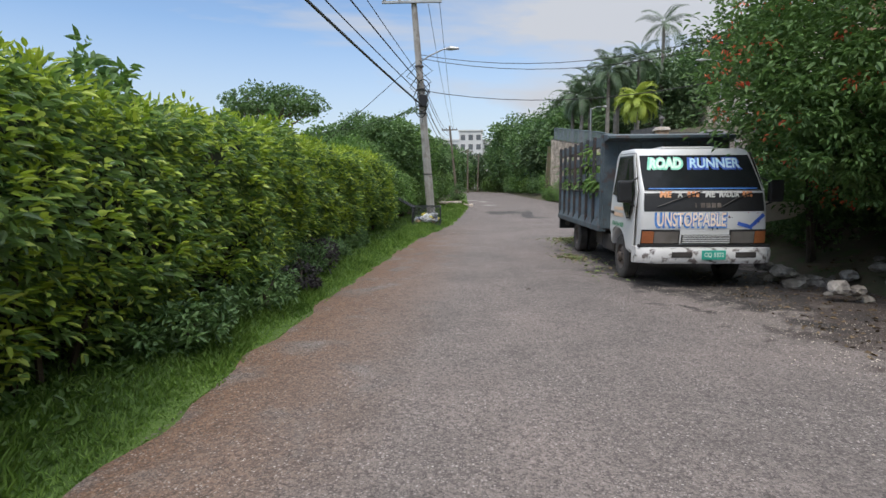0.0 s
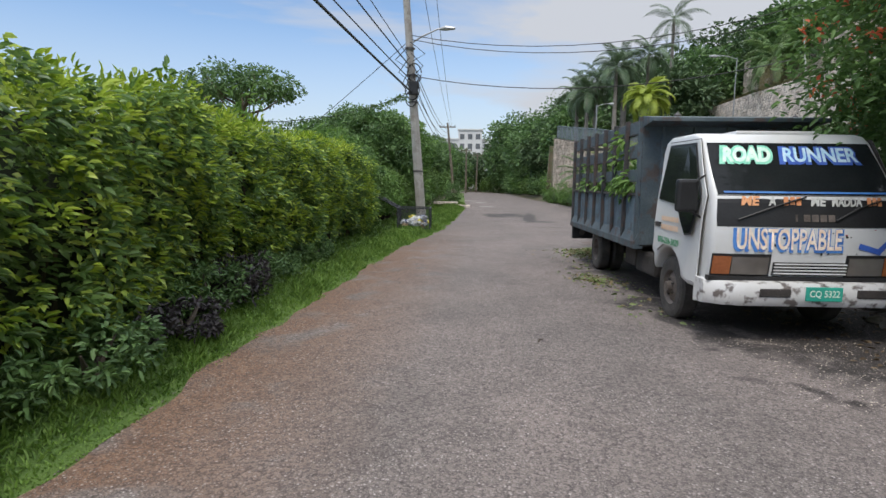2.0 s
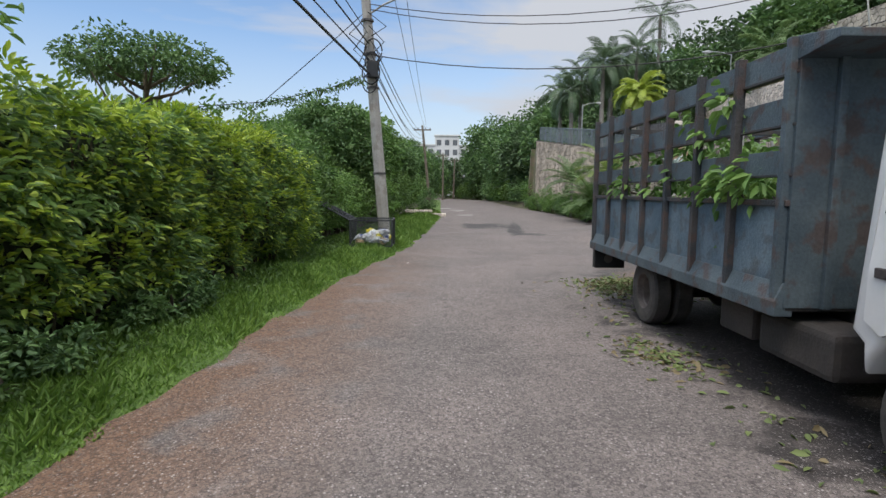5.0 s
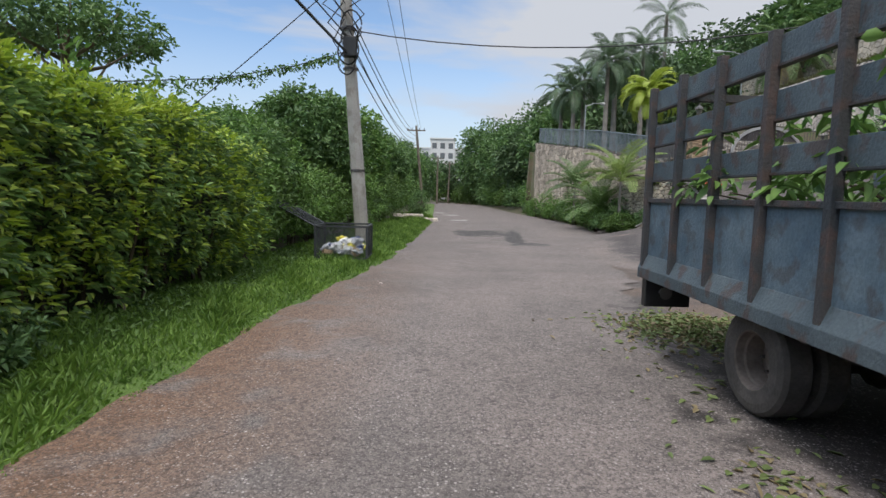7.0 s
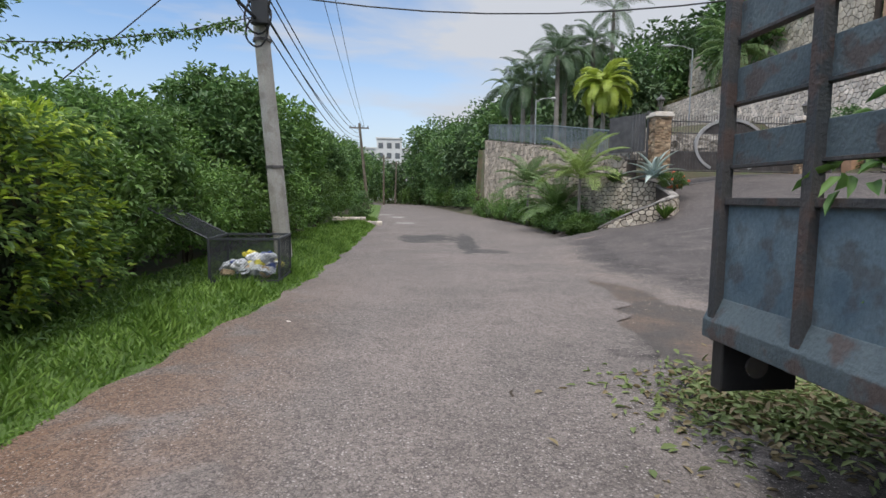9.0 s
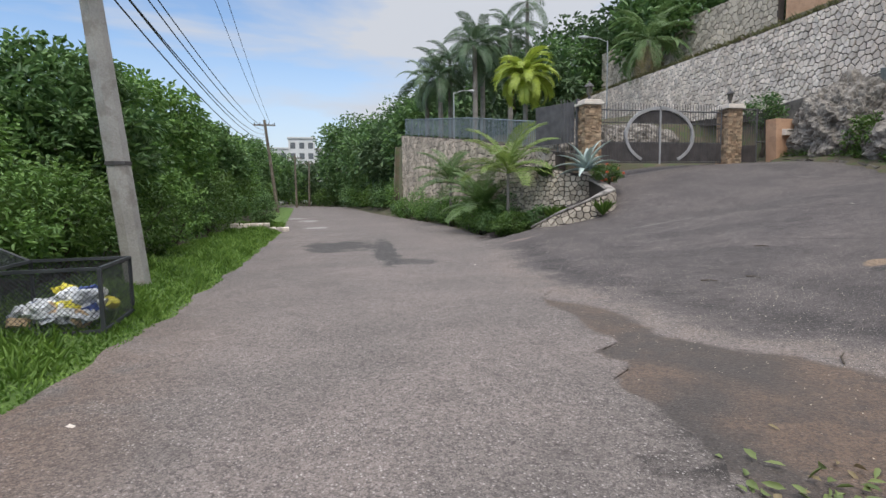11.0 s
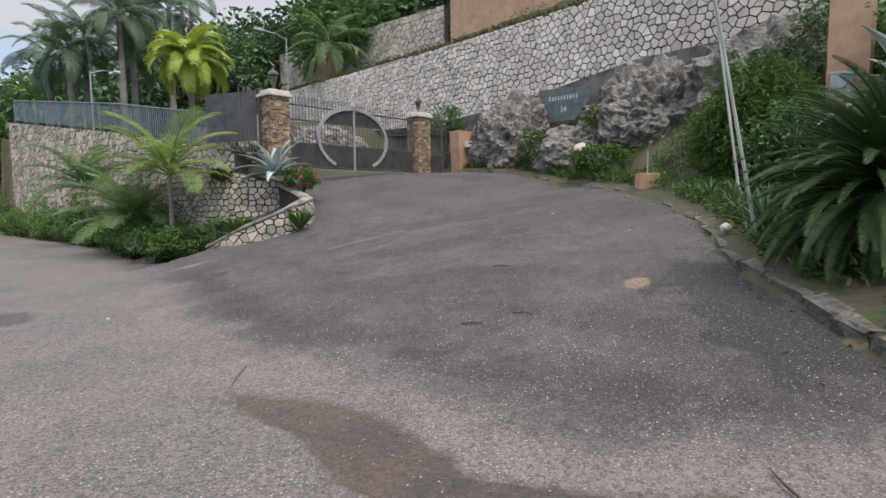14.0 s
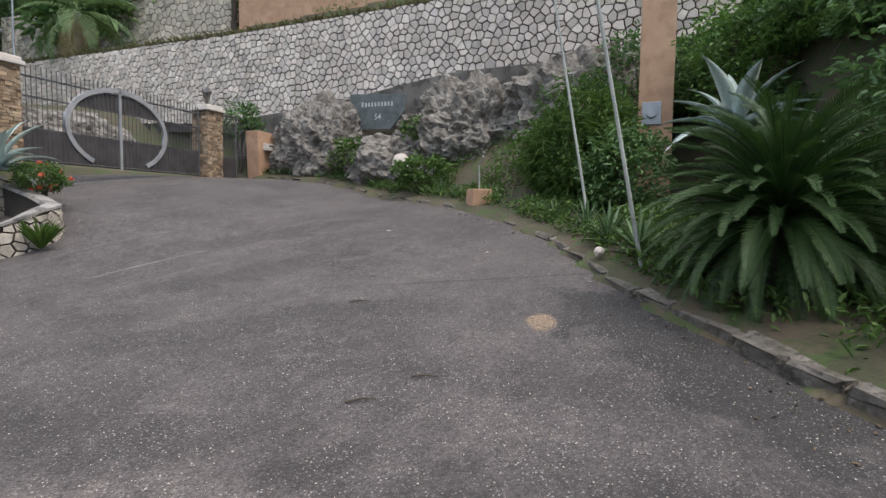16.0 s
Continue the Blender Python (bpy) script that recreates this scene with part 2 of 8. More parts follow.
    col = blend(maths("MULTIPLY", mud, 0.93), col, silt)
    # soft ellipses: mostly stains, one colours in the shade below the truck
    for (cx, cy, rx, ry, turn, colour, amount) in stains_and_shade:
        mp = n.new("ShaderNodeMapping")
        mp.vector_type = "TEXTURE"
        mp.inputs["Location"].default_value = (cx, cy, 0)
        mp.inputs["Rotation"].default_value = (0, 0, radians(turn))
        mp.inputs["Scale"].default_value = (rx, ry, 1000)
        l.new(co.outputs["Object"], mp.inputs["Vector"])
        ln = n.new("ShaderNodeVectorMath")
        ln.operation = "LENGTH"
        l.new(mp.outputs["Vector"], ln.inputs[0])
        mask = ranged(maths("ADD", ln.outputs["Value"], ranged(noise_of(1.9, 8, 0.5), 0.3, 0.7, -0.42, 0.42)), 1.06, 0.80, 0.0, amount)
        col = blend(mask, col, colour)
    # chips of two sizes; fewer show in the silt
    clean = maths("MULTIPLY", ranged(mud, 0.0, 1.0, 1.0, 0.25), ranged(on_drive, 0.0, 1.0, 1.0, 0.8))
    patchy = ranged(noise_of(1.3, 5), 0.32, 0.62, 0.35, 1.0)
    height = None
    for scale, share, tone in ((44.0, 0.42, (0.52, 0.475, 0.45)), (95.0, 0.5, (0.38, 0.345, 0.325))):
        vor = n.new("ShaderNodeTexVoronoi")
        vor.inputs["Scale"].default_value = scale
        l.new(co.outputs["Object"], vor.inputs["Vector"])
        sep = n.new("ShaderNodeSeparateColor")
        l.new(vor.outputs["Color"], sep.inputs["Color"])
        chip_on = maths("MULTIPLY", ranged(vor.outputs["Distance"], 0.40, 0.20), ranged(sep.outputs["Red"], 1 - share, 1.0, 0.0, 0.9))
        col = blend(maths("MULTIPLY", maths("MULTIPLY", chip_on, patchy), clean), col, tone)
        dark_on = maths("MULTIPLY", ranged(vor.outputs["Distance"], 0.28, 0.5), ranged(sep.outputs["Green"], 0.3, 1.0, 0.0, 0.62))
        col = blend(dark_on, col, (0.035, 0.031, 0.03))
        height = vor.outputs["Distance"] if height is None else height
    hs = n.new("ShaderNodeHueSaturation")
    l.new(ranged(noise_of(26, 6, 0.0, 0.7), 0.25, 0.75, 0.72, 1.3), hs.inputs["Value"])
    l.new(col, hs.inputs["Color"])
    l.new(hs.outputs["Color"], b.inputs["Base Color"])
    l.new(ranged(mud, 0.0, 1.0, 0.86, 0.62), b.inputs["Roughness"])
    b.inputs["Specular IOR Level"].default_value = 0.3
    bp = n.new("ShaderNodeBump")
    bp.inputs["Strength"].default_value, bp.inputs["Distance"].default_value = 0.6, 0.012
    l.new(height, bp.inputs["Height"])
    bp.invert = True
    l.new(bp.outputs["Normal"], b.inputs["Normal"])
    return m


WET = (0.055, 0.052, 0.05)
PALE, SCUFF, DAMP = (0.5, 0.48, 0.46), (0.34, 0.32, 0.30), (0.036, 0.034, 0.033)
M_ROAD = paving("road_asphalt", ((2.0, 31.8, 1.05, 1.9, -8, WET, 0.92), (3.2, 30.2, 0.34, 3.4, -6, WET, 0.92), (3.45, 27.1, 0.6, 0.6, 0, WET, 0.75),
                                 (1.5, 42.3, 0.6, 0.8, 0, PALE, 0.6), (1.2, 50.5, 0.6, 1.4, 0, PALE, 0.6), (0.2, 55.0, 0.8, 1.2, 0, PALE, 0.6),
                                 # the last ellipse paints the truck's ground shade together with mud
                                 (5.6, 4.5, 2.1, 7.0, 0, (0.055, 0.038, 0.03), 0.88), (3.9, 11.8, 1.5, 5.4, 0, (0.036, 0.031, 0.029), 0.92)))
M_DRIVE = paving("drive_asphalt", ((8.9, 20.65, 0.26, 0.16, 20, (0.34, 0.235, 0.15), 0.8), (8.5, 19.3, 1.9, 0.8, 38, DAMP, 0.88), (7.1, 29.6, 0.6, 0.12, 10, (0.32, 0.24, 0.21), 0.7),
                                   (10.1, 27.2, 1.0, 0.03, -12, SCUFF, 0.6), (9.2, 26.4, 1.3, 0.035, -16, (0.20, 0.185, 0.175), 0.4), (10.1, 21.9, 2.4, 0.03, -68, DAMP, 0.6),
                                   (10.4, 28.8, 1.6, 0.05, -20, (0.17, 0.155, 0.15), 0.5), (8.0, 23.8, 1.7, 0.4, -52, (0.05, 0.045, 0.044), 0.5), (9.8, 25.2, 2.2, 0.5, -38, (0.05, 0.045, 0.044), 0.45),
                                   (12.5, 26.5, 2.0, 0.6, -30, (0.055, 0.05, 0.049), 0.5)))
M_SOIL = surface("soil", (0.10, 0.075, 0.05), (0.06, 0.06, 0.03), 1.2, 0.95, bump=0.8, fine=22, c3=(0.05, 0.08, 0.02), c3_amount=0.8)
M_TURF = surface("turf", (0.07, 0.13, 0.022), (0.11, 0.18, 0.036), 1.6, 0.95, bump=1.0, fine=60)
M_GRASS = foliage("grass_blades", (0.07, 0.15, 0.02), (0.24, 0.38, 0.07), 0.35, 0.6, 1.2)
M_HEDGE = foliage("hedge_leaves", (0.06, 0.13, 0.045), (0.31, 0.465, 0.125), 0.42, 0.36, 3.4, accent=(0.56, 0.68, 0.14), accent_share=0.18)
M_HEDGE_TOP = foliage("hedge_young_leaves", (0.16, 0.28, 0.025), (0.50, 0.60, 0.075), 0.4, 0.42, 1.4)
M_DARKWOOD = surface("branch_wood", (0.06, 0.045, 0.03), (0.10, 0.08, 0.06), 6, 0.9, bump=0.6)
M_PURPLE = foliage("purple_leaves", (0.03, 0.026, 0.028), (0.07, 0.058, 0.065), 0.1, 0.6, 1.5)
M_TREE = foliage("tree_leaves", (0.052, 0.118, 0.042), (0.185, 0.305, 0.095), 0.28, 0.55, 0.5)
M_TREE2 = foliage("tree_leaves_fresh", (0.065, 0.15, 0.036), (0.225, 0.375, 0.085), 0.3, 0.55, 0.5)
M_FAR = foliage("far_leaves", (0.04, 0.082, 0.036), (0.115, 0.18, 0.07), 0.2, 0.65, 0.25)
M_WEED = foliage("weed_leaves", (0.045, 0.10, 0.02), (0.15, 0.25, 0.05), 0.3, 0.55, 1.1)
M_PALM = foliage("palm_leaves", (0.05, 0.095, 0.05), (0.15, 0.225, 0.11), 0.2, 0.5, 0.7)
M_PALM_Y = foliage("yellow_palm_leaves", (0.24, 0.33, 0.04), (0.50, 0.58, 0.10), 0.35, 0.5, 0.7)
M_FAN = foliage("garden_palm_leaves", (0.07, 0.14, 0.04), (0.20, 0.29, 0.10), 0.25, 0.5, 0.8)
M_GARDEN = foliage("yellow_green_palm_leaves", (0.12, 0.20, 0.04), (0.33, 0.42, 0.11), 0.3, 0.5, 0.8)
M_CYCAD = foliage("cycad_leaves", (0.016, 0.042, 0.010), (0.06, 0.125, 0.022), 0.2, 0.6, 0.8)
M_DRYPALM = foliage("dry_palm_leaves", (0.20, 0.15, 0.07), (0.36, 0.30, 0.15), 0.2, 0.8, 0.8)
M_AGAVE = surface("agave_skin", (0.32, 0.40, 0.37), (0.46, 0.53, 0.49), 2.5, 0.55, bump=0.1)
M_AGAVE_D = surface("agave_green_skin", (0.06, 0.12, 0.05), (0.13, 0.20, 0.07), 2.5, 0.5, bump=0.1)
M_FERN = foliage("flowering_bush_leaves", (0.055, 0.12, 0.03), (0.16, 0.28, 0.07), 0.35, 0.55, 0.9)
M_CUT = foliage("wilting_leaves", (0.08, 0.12, 0.035), (0.30, 0.36, 0.13), 0.2, 0.7, 1.5, accent=(0.24, 0.19, 0.10), accent_share=0.3)
M_FLOWER = foliage("orange_red_petals", (0.60, 0.07, 0.04), (0.80, 0.26, 0.10), 0.3, 0.6, 2.0)
M_TRUNK = surface("palm_trunk", (0.15, 0.135, 0.115), (0.25, 0.23, 0.205), 2, 0.9, bump=0.6, fine=25)
M_BARK = surface("tree_bark", (0.12, 0.095, 0.07), (0.20, 0.17, 0.13), 3, 0.95, bump=0.9, fine=30)
M_STONE = surface("limestone", (0.54, 0.465, 0.40), (0.66, 0.585, 0.515), 0.9, 0.9, bump=0.6, fine=28, island=0.2, randomly=0.2, c3=(0.30, 0.27, 0.24), c3_amount=0.4)
M_STONE_D = surface("planter_limestone", (0.44, 0.385, 0.31), (0.56, 0.49, 0.40), 0.9, 0.9, bump=0.6, fine=28, island=0.22, randomly=0.22, c3=(0.16, 0.14, 0.11), c3_amount=0.5)
M_JOINT = surface("mortar_joint", (0.05, 0.042, 0.036), (0.085, 0.07, 0.06), 2, 0.95, bump=0.5)
M_LEDGE = surface("ledge_stone", (0.30, 0.19, 0.115), (0.40, 0.30, 0.20), 3, 0.9, bump=0.6, island=0.5)
M_CAP = surface("cap_cement", (0.60, 0.53, 0.46), (0.72, 0.65, 0.58), 3, 0.8, bump=0.3)
M_CONC = surface("weathered_concrete", (0.23, 0.21, 0.19), (0.36, 0.33, 0.30), 1.8, 0.92, bump=0.6, fine=30, c3=(0.08, 0.075, 0.07), c3_amount=0.7)
M_FOOT = surface("stained_footing_concrete", (0.09, 0.08, 0.07), (0.19, 0.17, 0.15), 1.2, 0.92, bump=0.6, fine=30, c3=(0.045, 0.04, 0.036), c3_amount=0.7)
M_POLE = surface("pole_concrete", (0.33, 0.31, 0.285), (0.43, 0.41, 0.38), 1.2, 0.9, bump=0.5, fine=35, c3=(0.20, 0.17, 0.14), c3_amount=0.5)
M_ROCK = surface("grey_limestone_rock", (0.10, 0.085, 0.07), (0.26, 0.232, 0.20), 2.6, 0.95, bump=1.0, fine=13, c3=(0.42, 0.385, 0.34), c3_amount=0.35, spread=(0.36, 0.62), grit=1.8)
for nd in M_ROCK.node_tree.nodes:
    if nd.type == "BUMP":
        nd.inputs["Distance"].default_value = 0.045
M_STONE_T = surface("terrace_limestone", (0.37, 0.31, 0.25), (0.50, 0.42, 0.335), 0.9, 0.9, bump=0.6, fine=28, island=0.25, randomly=0.25, c3=(0.13, 0.115, 0.09), c3_amount=0.5)
M_KERB = surface("kerb_concrete", (0.085, 0.072, 0.058), (0.20, 0.175, 0.15), 4.5, 0.92, bump=1.0, fine=20, c3=(0.06, 0.055, 0.04), c3_amount=0.8)
M_IRON = surface("gate_iron", (0.075, 0.07, 0.07), (0.12, 0.112, 0.112), 3, 0.55, 0.3, 0.1)
M_IRONP = surface("gate_panel", (0.06, 0.052, 0.05), (0.09, 0.078, 0.074), 3, 0.6, 0.2, 0.1)
M_RING = surface("gate_ring_steel", (0.38, 0.37, 0.37), (0.48, 0.47, 0.47), 3, 0.5, 0.4, 0.1)
M_RAIL = surface("railing_paint", (0.16, 0.20, 0.22), (0.22, 0.26, 0.28), 3, 0.6, 0.2, 0.1)
M_TAN = surface("tan_render", (0.46, 0.27, 0.165), (0.56, 0.35, 0.225), 1.5, 0.85, bump=0.25, fine=60, c3=(0.33, 0.20, 0.13), c3_amount=0.35)
M_SLIM = surface("slim_pole_paint", (0.30, 0.31, 0.28), (0.40, 0.40, 0.36), 2, 0.7, bump=0.2)
M_SLATE = surface("slate_plaque", (0.085, 0.10, 0.095), (0.14, 0.155, 0.15), 3, 0.6, bump=0.2, c3=(0.20, 0.20, 0.19), c3_amount=0.4)
M_INSCR = surface("pale_lettering", (0.50, 0.50, 0.47), (0.62, 0.62, 0.58), 5, 0.8, bump=0)
M_WHITE = surface("white_paint_worn", (0.60, 0.60, 0.59), (0.68, 0.68, 0.67), 1.5, 0.35, bump=0.02, coat=0.3, c3=(0.56, 0.53, 0.49), c3_amount=0.12, grit=0.12)
M_BUMP = surface("bumper_white_chipped", (0.60, 0.59, 0.57), (0.68, 0.67, 0.66), 4.0, 0.4, bump=0.05, c3=(0.07, 0.045, 0.036), c3_amount=0.85, spread=(0.3, 0.7), grit=0.15)
M_BED = surface("bed_steel_blue", (0.06, 0.083, 0.098), (0.11, 0.14, 0.155), 2.4, 0.6, 0.1, 0.3, 50, c3=(0.085, 0.055, 0.045), c3_amount=0.75, grit=1.3)
M_BEDP = surface("bed_panel_blue", (0.07, 0.115, 0.155), (0.155, 0.21, 0.245), 2.6, 0.6, 0.1, 0.3, 50, c3=(0.07, 0.058, 0.052), c3_amount=0.5, grit=1.4)
M_BEDR = surface("bed_post_rust", (0.035, 0.042, 0.048), (0.07, 0.062, 0.06), 2.2, 0.75, 0.1, 0.4, 50, c3=(0.11, 0.058, 0.042), c3_amount=0.45)
M_GLASS = surface("dark_cab_glass", (0.012, 0.014, 0.015), (0.02, 0.023, 0.024), 1, 0.08, bump=0, spec=0.22)
M_BLACK = surface("black_plastic", (0.012, 0.012, 0.013), (0.02, 0.02, 0.021), 4, 0.5, bump=0.1)
M_CHASSIS = surface("chassis_black", (0.03, 0.028, 0.026), (0.06, 0.05, 0.045), 3, 0.85, bump=0.4)
M_TYRE = surface("tyre_rubber", (0.05, 0.046, 0.043), (0.095, 0.085, 0.077), 5, 0.85, bump=0.4)
M_HUB = surface("wheel_rim_dusty", (0.10, 0.082, 0.07), (0.19, 0.16, 0.14), 5, 0.7, 0.3, 0.3)
M_LAMP = surface("lamp_lens_clear", (0.17, 0.155, 0.14), (0.27, 0.25, 0.23), 2, 0.1, 0.4, 0.0, coat=0.8, grit=0.2)
M_AMBER = surface("lamp_lens_amber", (0.30, 0.09, 0.03), (0.42, 0.15, 0.05), 2, 0.15, bump=0.05, coat=0.6)
M_PLATE = surface("plate_green", (0.03, 0.36, 0.27), (0.04, 0.42, 0.31), 5, 0.5, bump=0)
M_BLUE = surface("blue_lettering", (0.05, 0.16, 0.46), (0.08, 0.24, 0.58), 6, 0.5, bump=0)
M_TBLUE = surface("blue_tape", (0.04, 0.10, 0.42), (0.05, 0.13, 0.48), 6, 0.5, bump=0)
M_ORANGE = surface("orange_lettering", (0.72, 0.26, 0.10), (0.80, 0.38, 0.18), 6, 0.6, bump=0)
M_CREAM = surface("cream_lettering", (0.78, 0.55, 0.38), (0.84, 0.78, 0.70), 9, 0.6, bump=0)
M_MINT = surface("mint_lettering", (0.55, 0.84, 0.70), (0.75, 0.84, 0.74), 12, 0.6, bump=0)
M_SKY = surface("pale_blue_lettering", (0.40, 0.66, 0.82), (0.62, 0.76, 0.84), 12, 0.6, bump=0)
M_GLOW = surface("mint_green_edge", (0.20, 0.62, 0.45), (0.30, 0.70, 0.52), 12, 0.6, bump=0)
M_PHONE = surface("green_lettering", (0.02, 0.26, 0.10), (0.03, 0.32, 0.13), 6, 0.6, bump=0)
M_PEACH = surface("peach_lettering", (0.80, 0.55, 0.36), (0.84, 0.62, 0.44), 6, 0.6, bump=0)
M_RED = surface("red_decal", (0.36, 0.03, 0.05), (0.42, 0.05, 0.07), 6, 0.5, bump=0)
M_CABLE = surface("cable_black", (0.02, 0.02, 0.022), (0.03, 0.03, 0.032), 4, 0.6, bump=0)
M_GALV = surface("galvanised_steel", (0.36, 0.37, 0.38), (0.46, 0.47, 0.48), 4, 0.5, 0.5, 0.1)
M_MESH = surface("mesh_dark_paint", (0.035, 0.04, 0.045), (0.06, 0.065, 0.07), 4, 0.6, 0.3, 0.1)
M_LITTER = surface("dry_leaf_litter", (0.10, 0.07, 0.04), (0.17, 0.12, 0.07), 6, 0.9, bump=0.2, island=0.5)
M_BUILD = surface("far_white_wall", (0.62, 0.62, 0.61), (0.70, 0.70, 0.69), 0.3, 0.9, bump=0.1)
M_BUILD_D = surface("far_dark_opening", (0.10, 0.11, 0.12), (0.15, 0.16, 0.17), 0.3, 0.4, bump=0)
M_WRAP = [surface("rubbish_" + w, c, tuple(min(1, x * 1.2) for x in c), 9, 0.5, bump=0.6, fine=14) for w, c in
          (("white", (0.72, 0.73, 0.74)), ("blue", (0.03, 0.06, 0.22)), ("yellow", (0.62, 0.55, 0.05)), ("grey", (0.45, 0.47, 0.5)), ("red", (0.45, 0.08, 0.09)), ("tan", (0.5, 0.36, 0.22)))]


# ---- mesh helpers ----
def fast_mesh(name, verts, faces):
    """A mesh from an (n, 3) array and an (m, k) array of corners."""
    me = bpy.data.meshes.new(name)
    verts, faces = np.asarray(verts, np.float32), np.asarray(faces, np.int32)
    k = faces.shape[1]
    me.vertices.add(len(verts))
    me.vertices.foreach_set("co", verts.ravel())
    me.loops.add(faces.size)
    me.loops.foreach_set("vertex_index", faces.ravel())
    me.polygons.add(len(faces))
    me.polygons.foreach_set("loop_start", np.arange(0, faces.size, k, dtype=np.int32))
    me.update(calc_edges=True)
    return me


def part(name, bm, material, parent=None, label="", kind="", smooth=False):
    """Links a bmesh or a mesh as one object, under its thing."""
    if isinstance(bm, bmesh.types.BMesh):
        me = bpy.data.meshes.new(name)
        bm.normal_update()
        bm.to_mesh(me)
        bm.free()
    else:
        me = bm
    if not me.materials:
        me.materials.append(material)
    if smooth:
        me.polygons.foreach_set("use_smooth", np.ones(len(me.polygons), dtype=bool))
    ob = new(name, me)
    if parent:
        ob.parent = parent
    return tagged(ob, label, kind=kind)


def empty(name, m=None, label="", category="", group="", kind=""):
    ob = new(name)
    ob.empty_display_size = 0.2
    if m is not None:
        ob.matrix_world = m
    return tagged(ob, label, category, group, kind)


def box(bm, x0, x1, y0, y1, z0, z1, bevel=0.0, m=None):
    r = bmesh.ops.create_cube(bm, size=1.0)
    vs = r["verts"]
    for v in vs:
        v.co = Vector(((x0 + x1) / 2 + v.co.x * (x1 - x0), (y0 + y1) / 2 + v.co.y * (y1 - y0), (z0 + z1) / 2 + v.co.z * (z1 - z0)))
    if bevel:
        es = list({e for v in vs for e in v.link_edges})
        r2 = bmesh.ops.bevel(bm, geom=es, offset=bevel, segments=2, profile=0.6, affect="EDGES")
        vs = list({v for v in r2["verts"]} | {v for v in vs if v.is_valid})
    if m is not None:
        bmesh.ops.transform(bm, matrix=m, verts=vs)
    return bm


def boxed(*a, **k):
    return box(bmesh.new(), *a, **k)


def tube(bm, pts, radii, seg=8, cap=True):
    """A tapered tube through points."""
    pts = [Vector(p) for p in pts]
    if not hasattr(radii, "__len__"):
        radii = [radii] * len(pts)
    rings = []
    for i, p in enumerate(pts):
        d = (pts[min(i + 1, len(pts) - 1)] - pts[max(i - 1, 0)]).normalized()
        a = d.orthogonal().normalized() if abs(d.z) > 0.9 else d.cross(Vector((0, 0, 1))).normalized()
        if abs(d.z) > 0.9:
            a = (Vector((1, 0, 0)) - d * d.x).normalized()
        b = d.cross(a)
        rings.append([bm.verts.new(p + (a * math.cos(2 * math.pi * k / seg) + b * math.sin(2 * math.pi * k / seg)) * radii[i]) for k in range(seg)])
    for r0, r1 in zip(rings, rings[1:]):
        for k in range(seg):
            bm.faces.new((r0[k], r0[(k + 1) % seg], r1[(k + 1) % seg], r1[k]))
    if cap:
        bm.faces.new(rings[0][::-1])
        bm.faces.new(rings[-1])
    return bm


def tubed(pts, radii, seg=8):
    return tube(bmesh.new(), pts, radii, seg)


def prism(bm, outline, axis, a, b):
    """An outline of (u, v) pairs drawn out along an axis from a to b. axis x: u is y, v is z; axis y: u is x, v is z; axis z: u is x, v is y."""
    def at(u, v, w):
        return {"x": (w, u, v), "y": (u, w, v), "z": (u, v, w)}[axis]
    lo = [bm.verts.new(at(u, v, a)) for u, v in outline]
    hi = [bm.verts.new(at(u, v, b)) for u, v in outline]
    n = len(outline)
    for k in range(n):
        bm.faces.new((lo[k], lo[(k + 1) % n], hi[(k + 1) % n], hi[k]))
    bm.faces.new(lo[::-1])
    bm.faces.new(hi)
    bmesh.ops.recalc_face_normals(bm, faces=bm.faces[:])
    return bm


def prismed(outline, axis, a, b, bevel=0.0):
    bm = prism(bmesh.new(), outline, axis, a, b)
    if bevel:
        bmesh.ops.bevel(bm, geom=bm.edges[:], offset=bevel, segments=2, profile=0.6, affect="EDGES")
    return bm


def unit(v):
    return v / np.maximum(np.linalg.norm(v, axis=-1, keepdims=True), 1e-6)


def leaf_mesh(name, P, A, L, W, rng, droop=0.2, fold=0.25):
    """Many leaves: from the points P along A, L long and W wide, folded on the midrib, with drooping tips."""
    P, A = np.asarray(P, float), unit(np.asarray(A, float))
    n = len(P)
    L, W = np.broadcast_to(L, n)[:, None], np.broadcast_to(W, n)[:, None]
    up = unit(np.array([0, 0, 1.0]) + rng.normal(0, 0.45, (n, 3)))
    B = unit(np.cross(A, up))
    C = np.cross(B, A)
    v = np.empty((n, 6, 3))
    v[:, 0] = P
    v[:, 1] = P + A * L * 0.3 + B * W * 0.46 + C * W * fold
    v[:, 2] = P + A * L * 0.68 + B * W * 0.40 + C * (W * fold - L * droop * 0.4)
    v[:, 3] = P + A * L - C * L * droop
    v[:, 4] = P + A * L * 0.68 - B * W * 0.40 + C * (W * fold - L * droop * 0.4)
    v[:, 5] = P + A * L * 0.3 - B * W * 0.46 + C * W * fold
    i = np.arange(n)[:, None] * 6
    f = np.concatenate([i + np.array([[0, 1, 2, 3]]), i + np.array([[0, 3, 4, 5]])])
    return fast_mesh(name, v.reshape(-1, 3), f)


def on_ball(n, rng):
    return unit(rng.normal(size=(n, 3)))


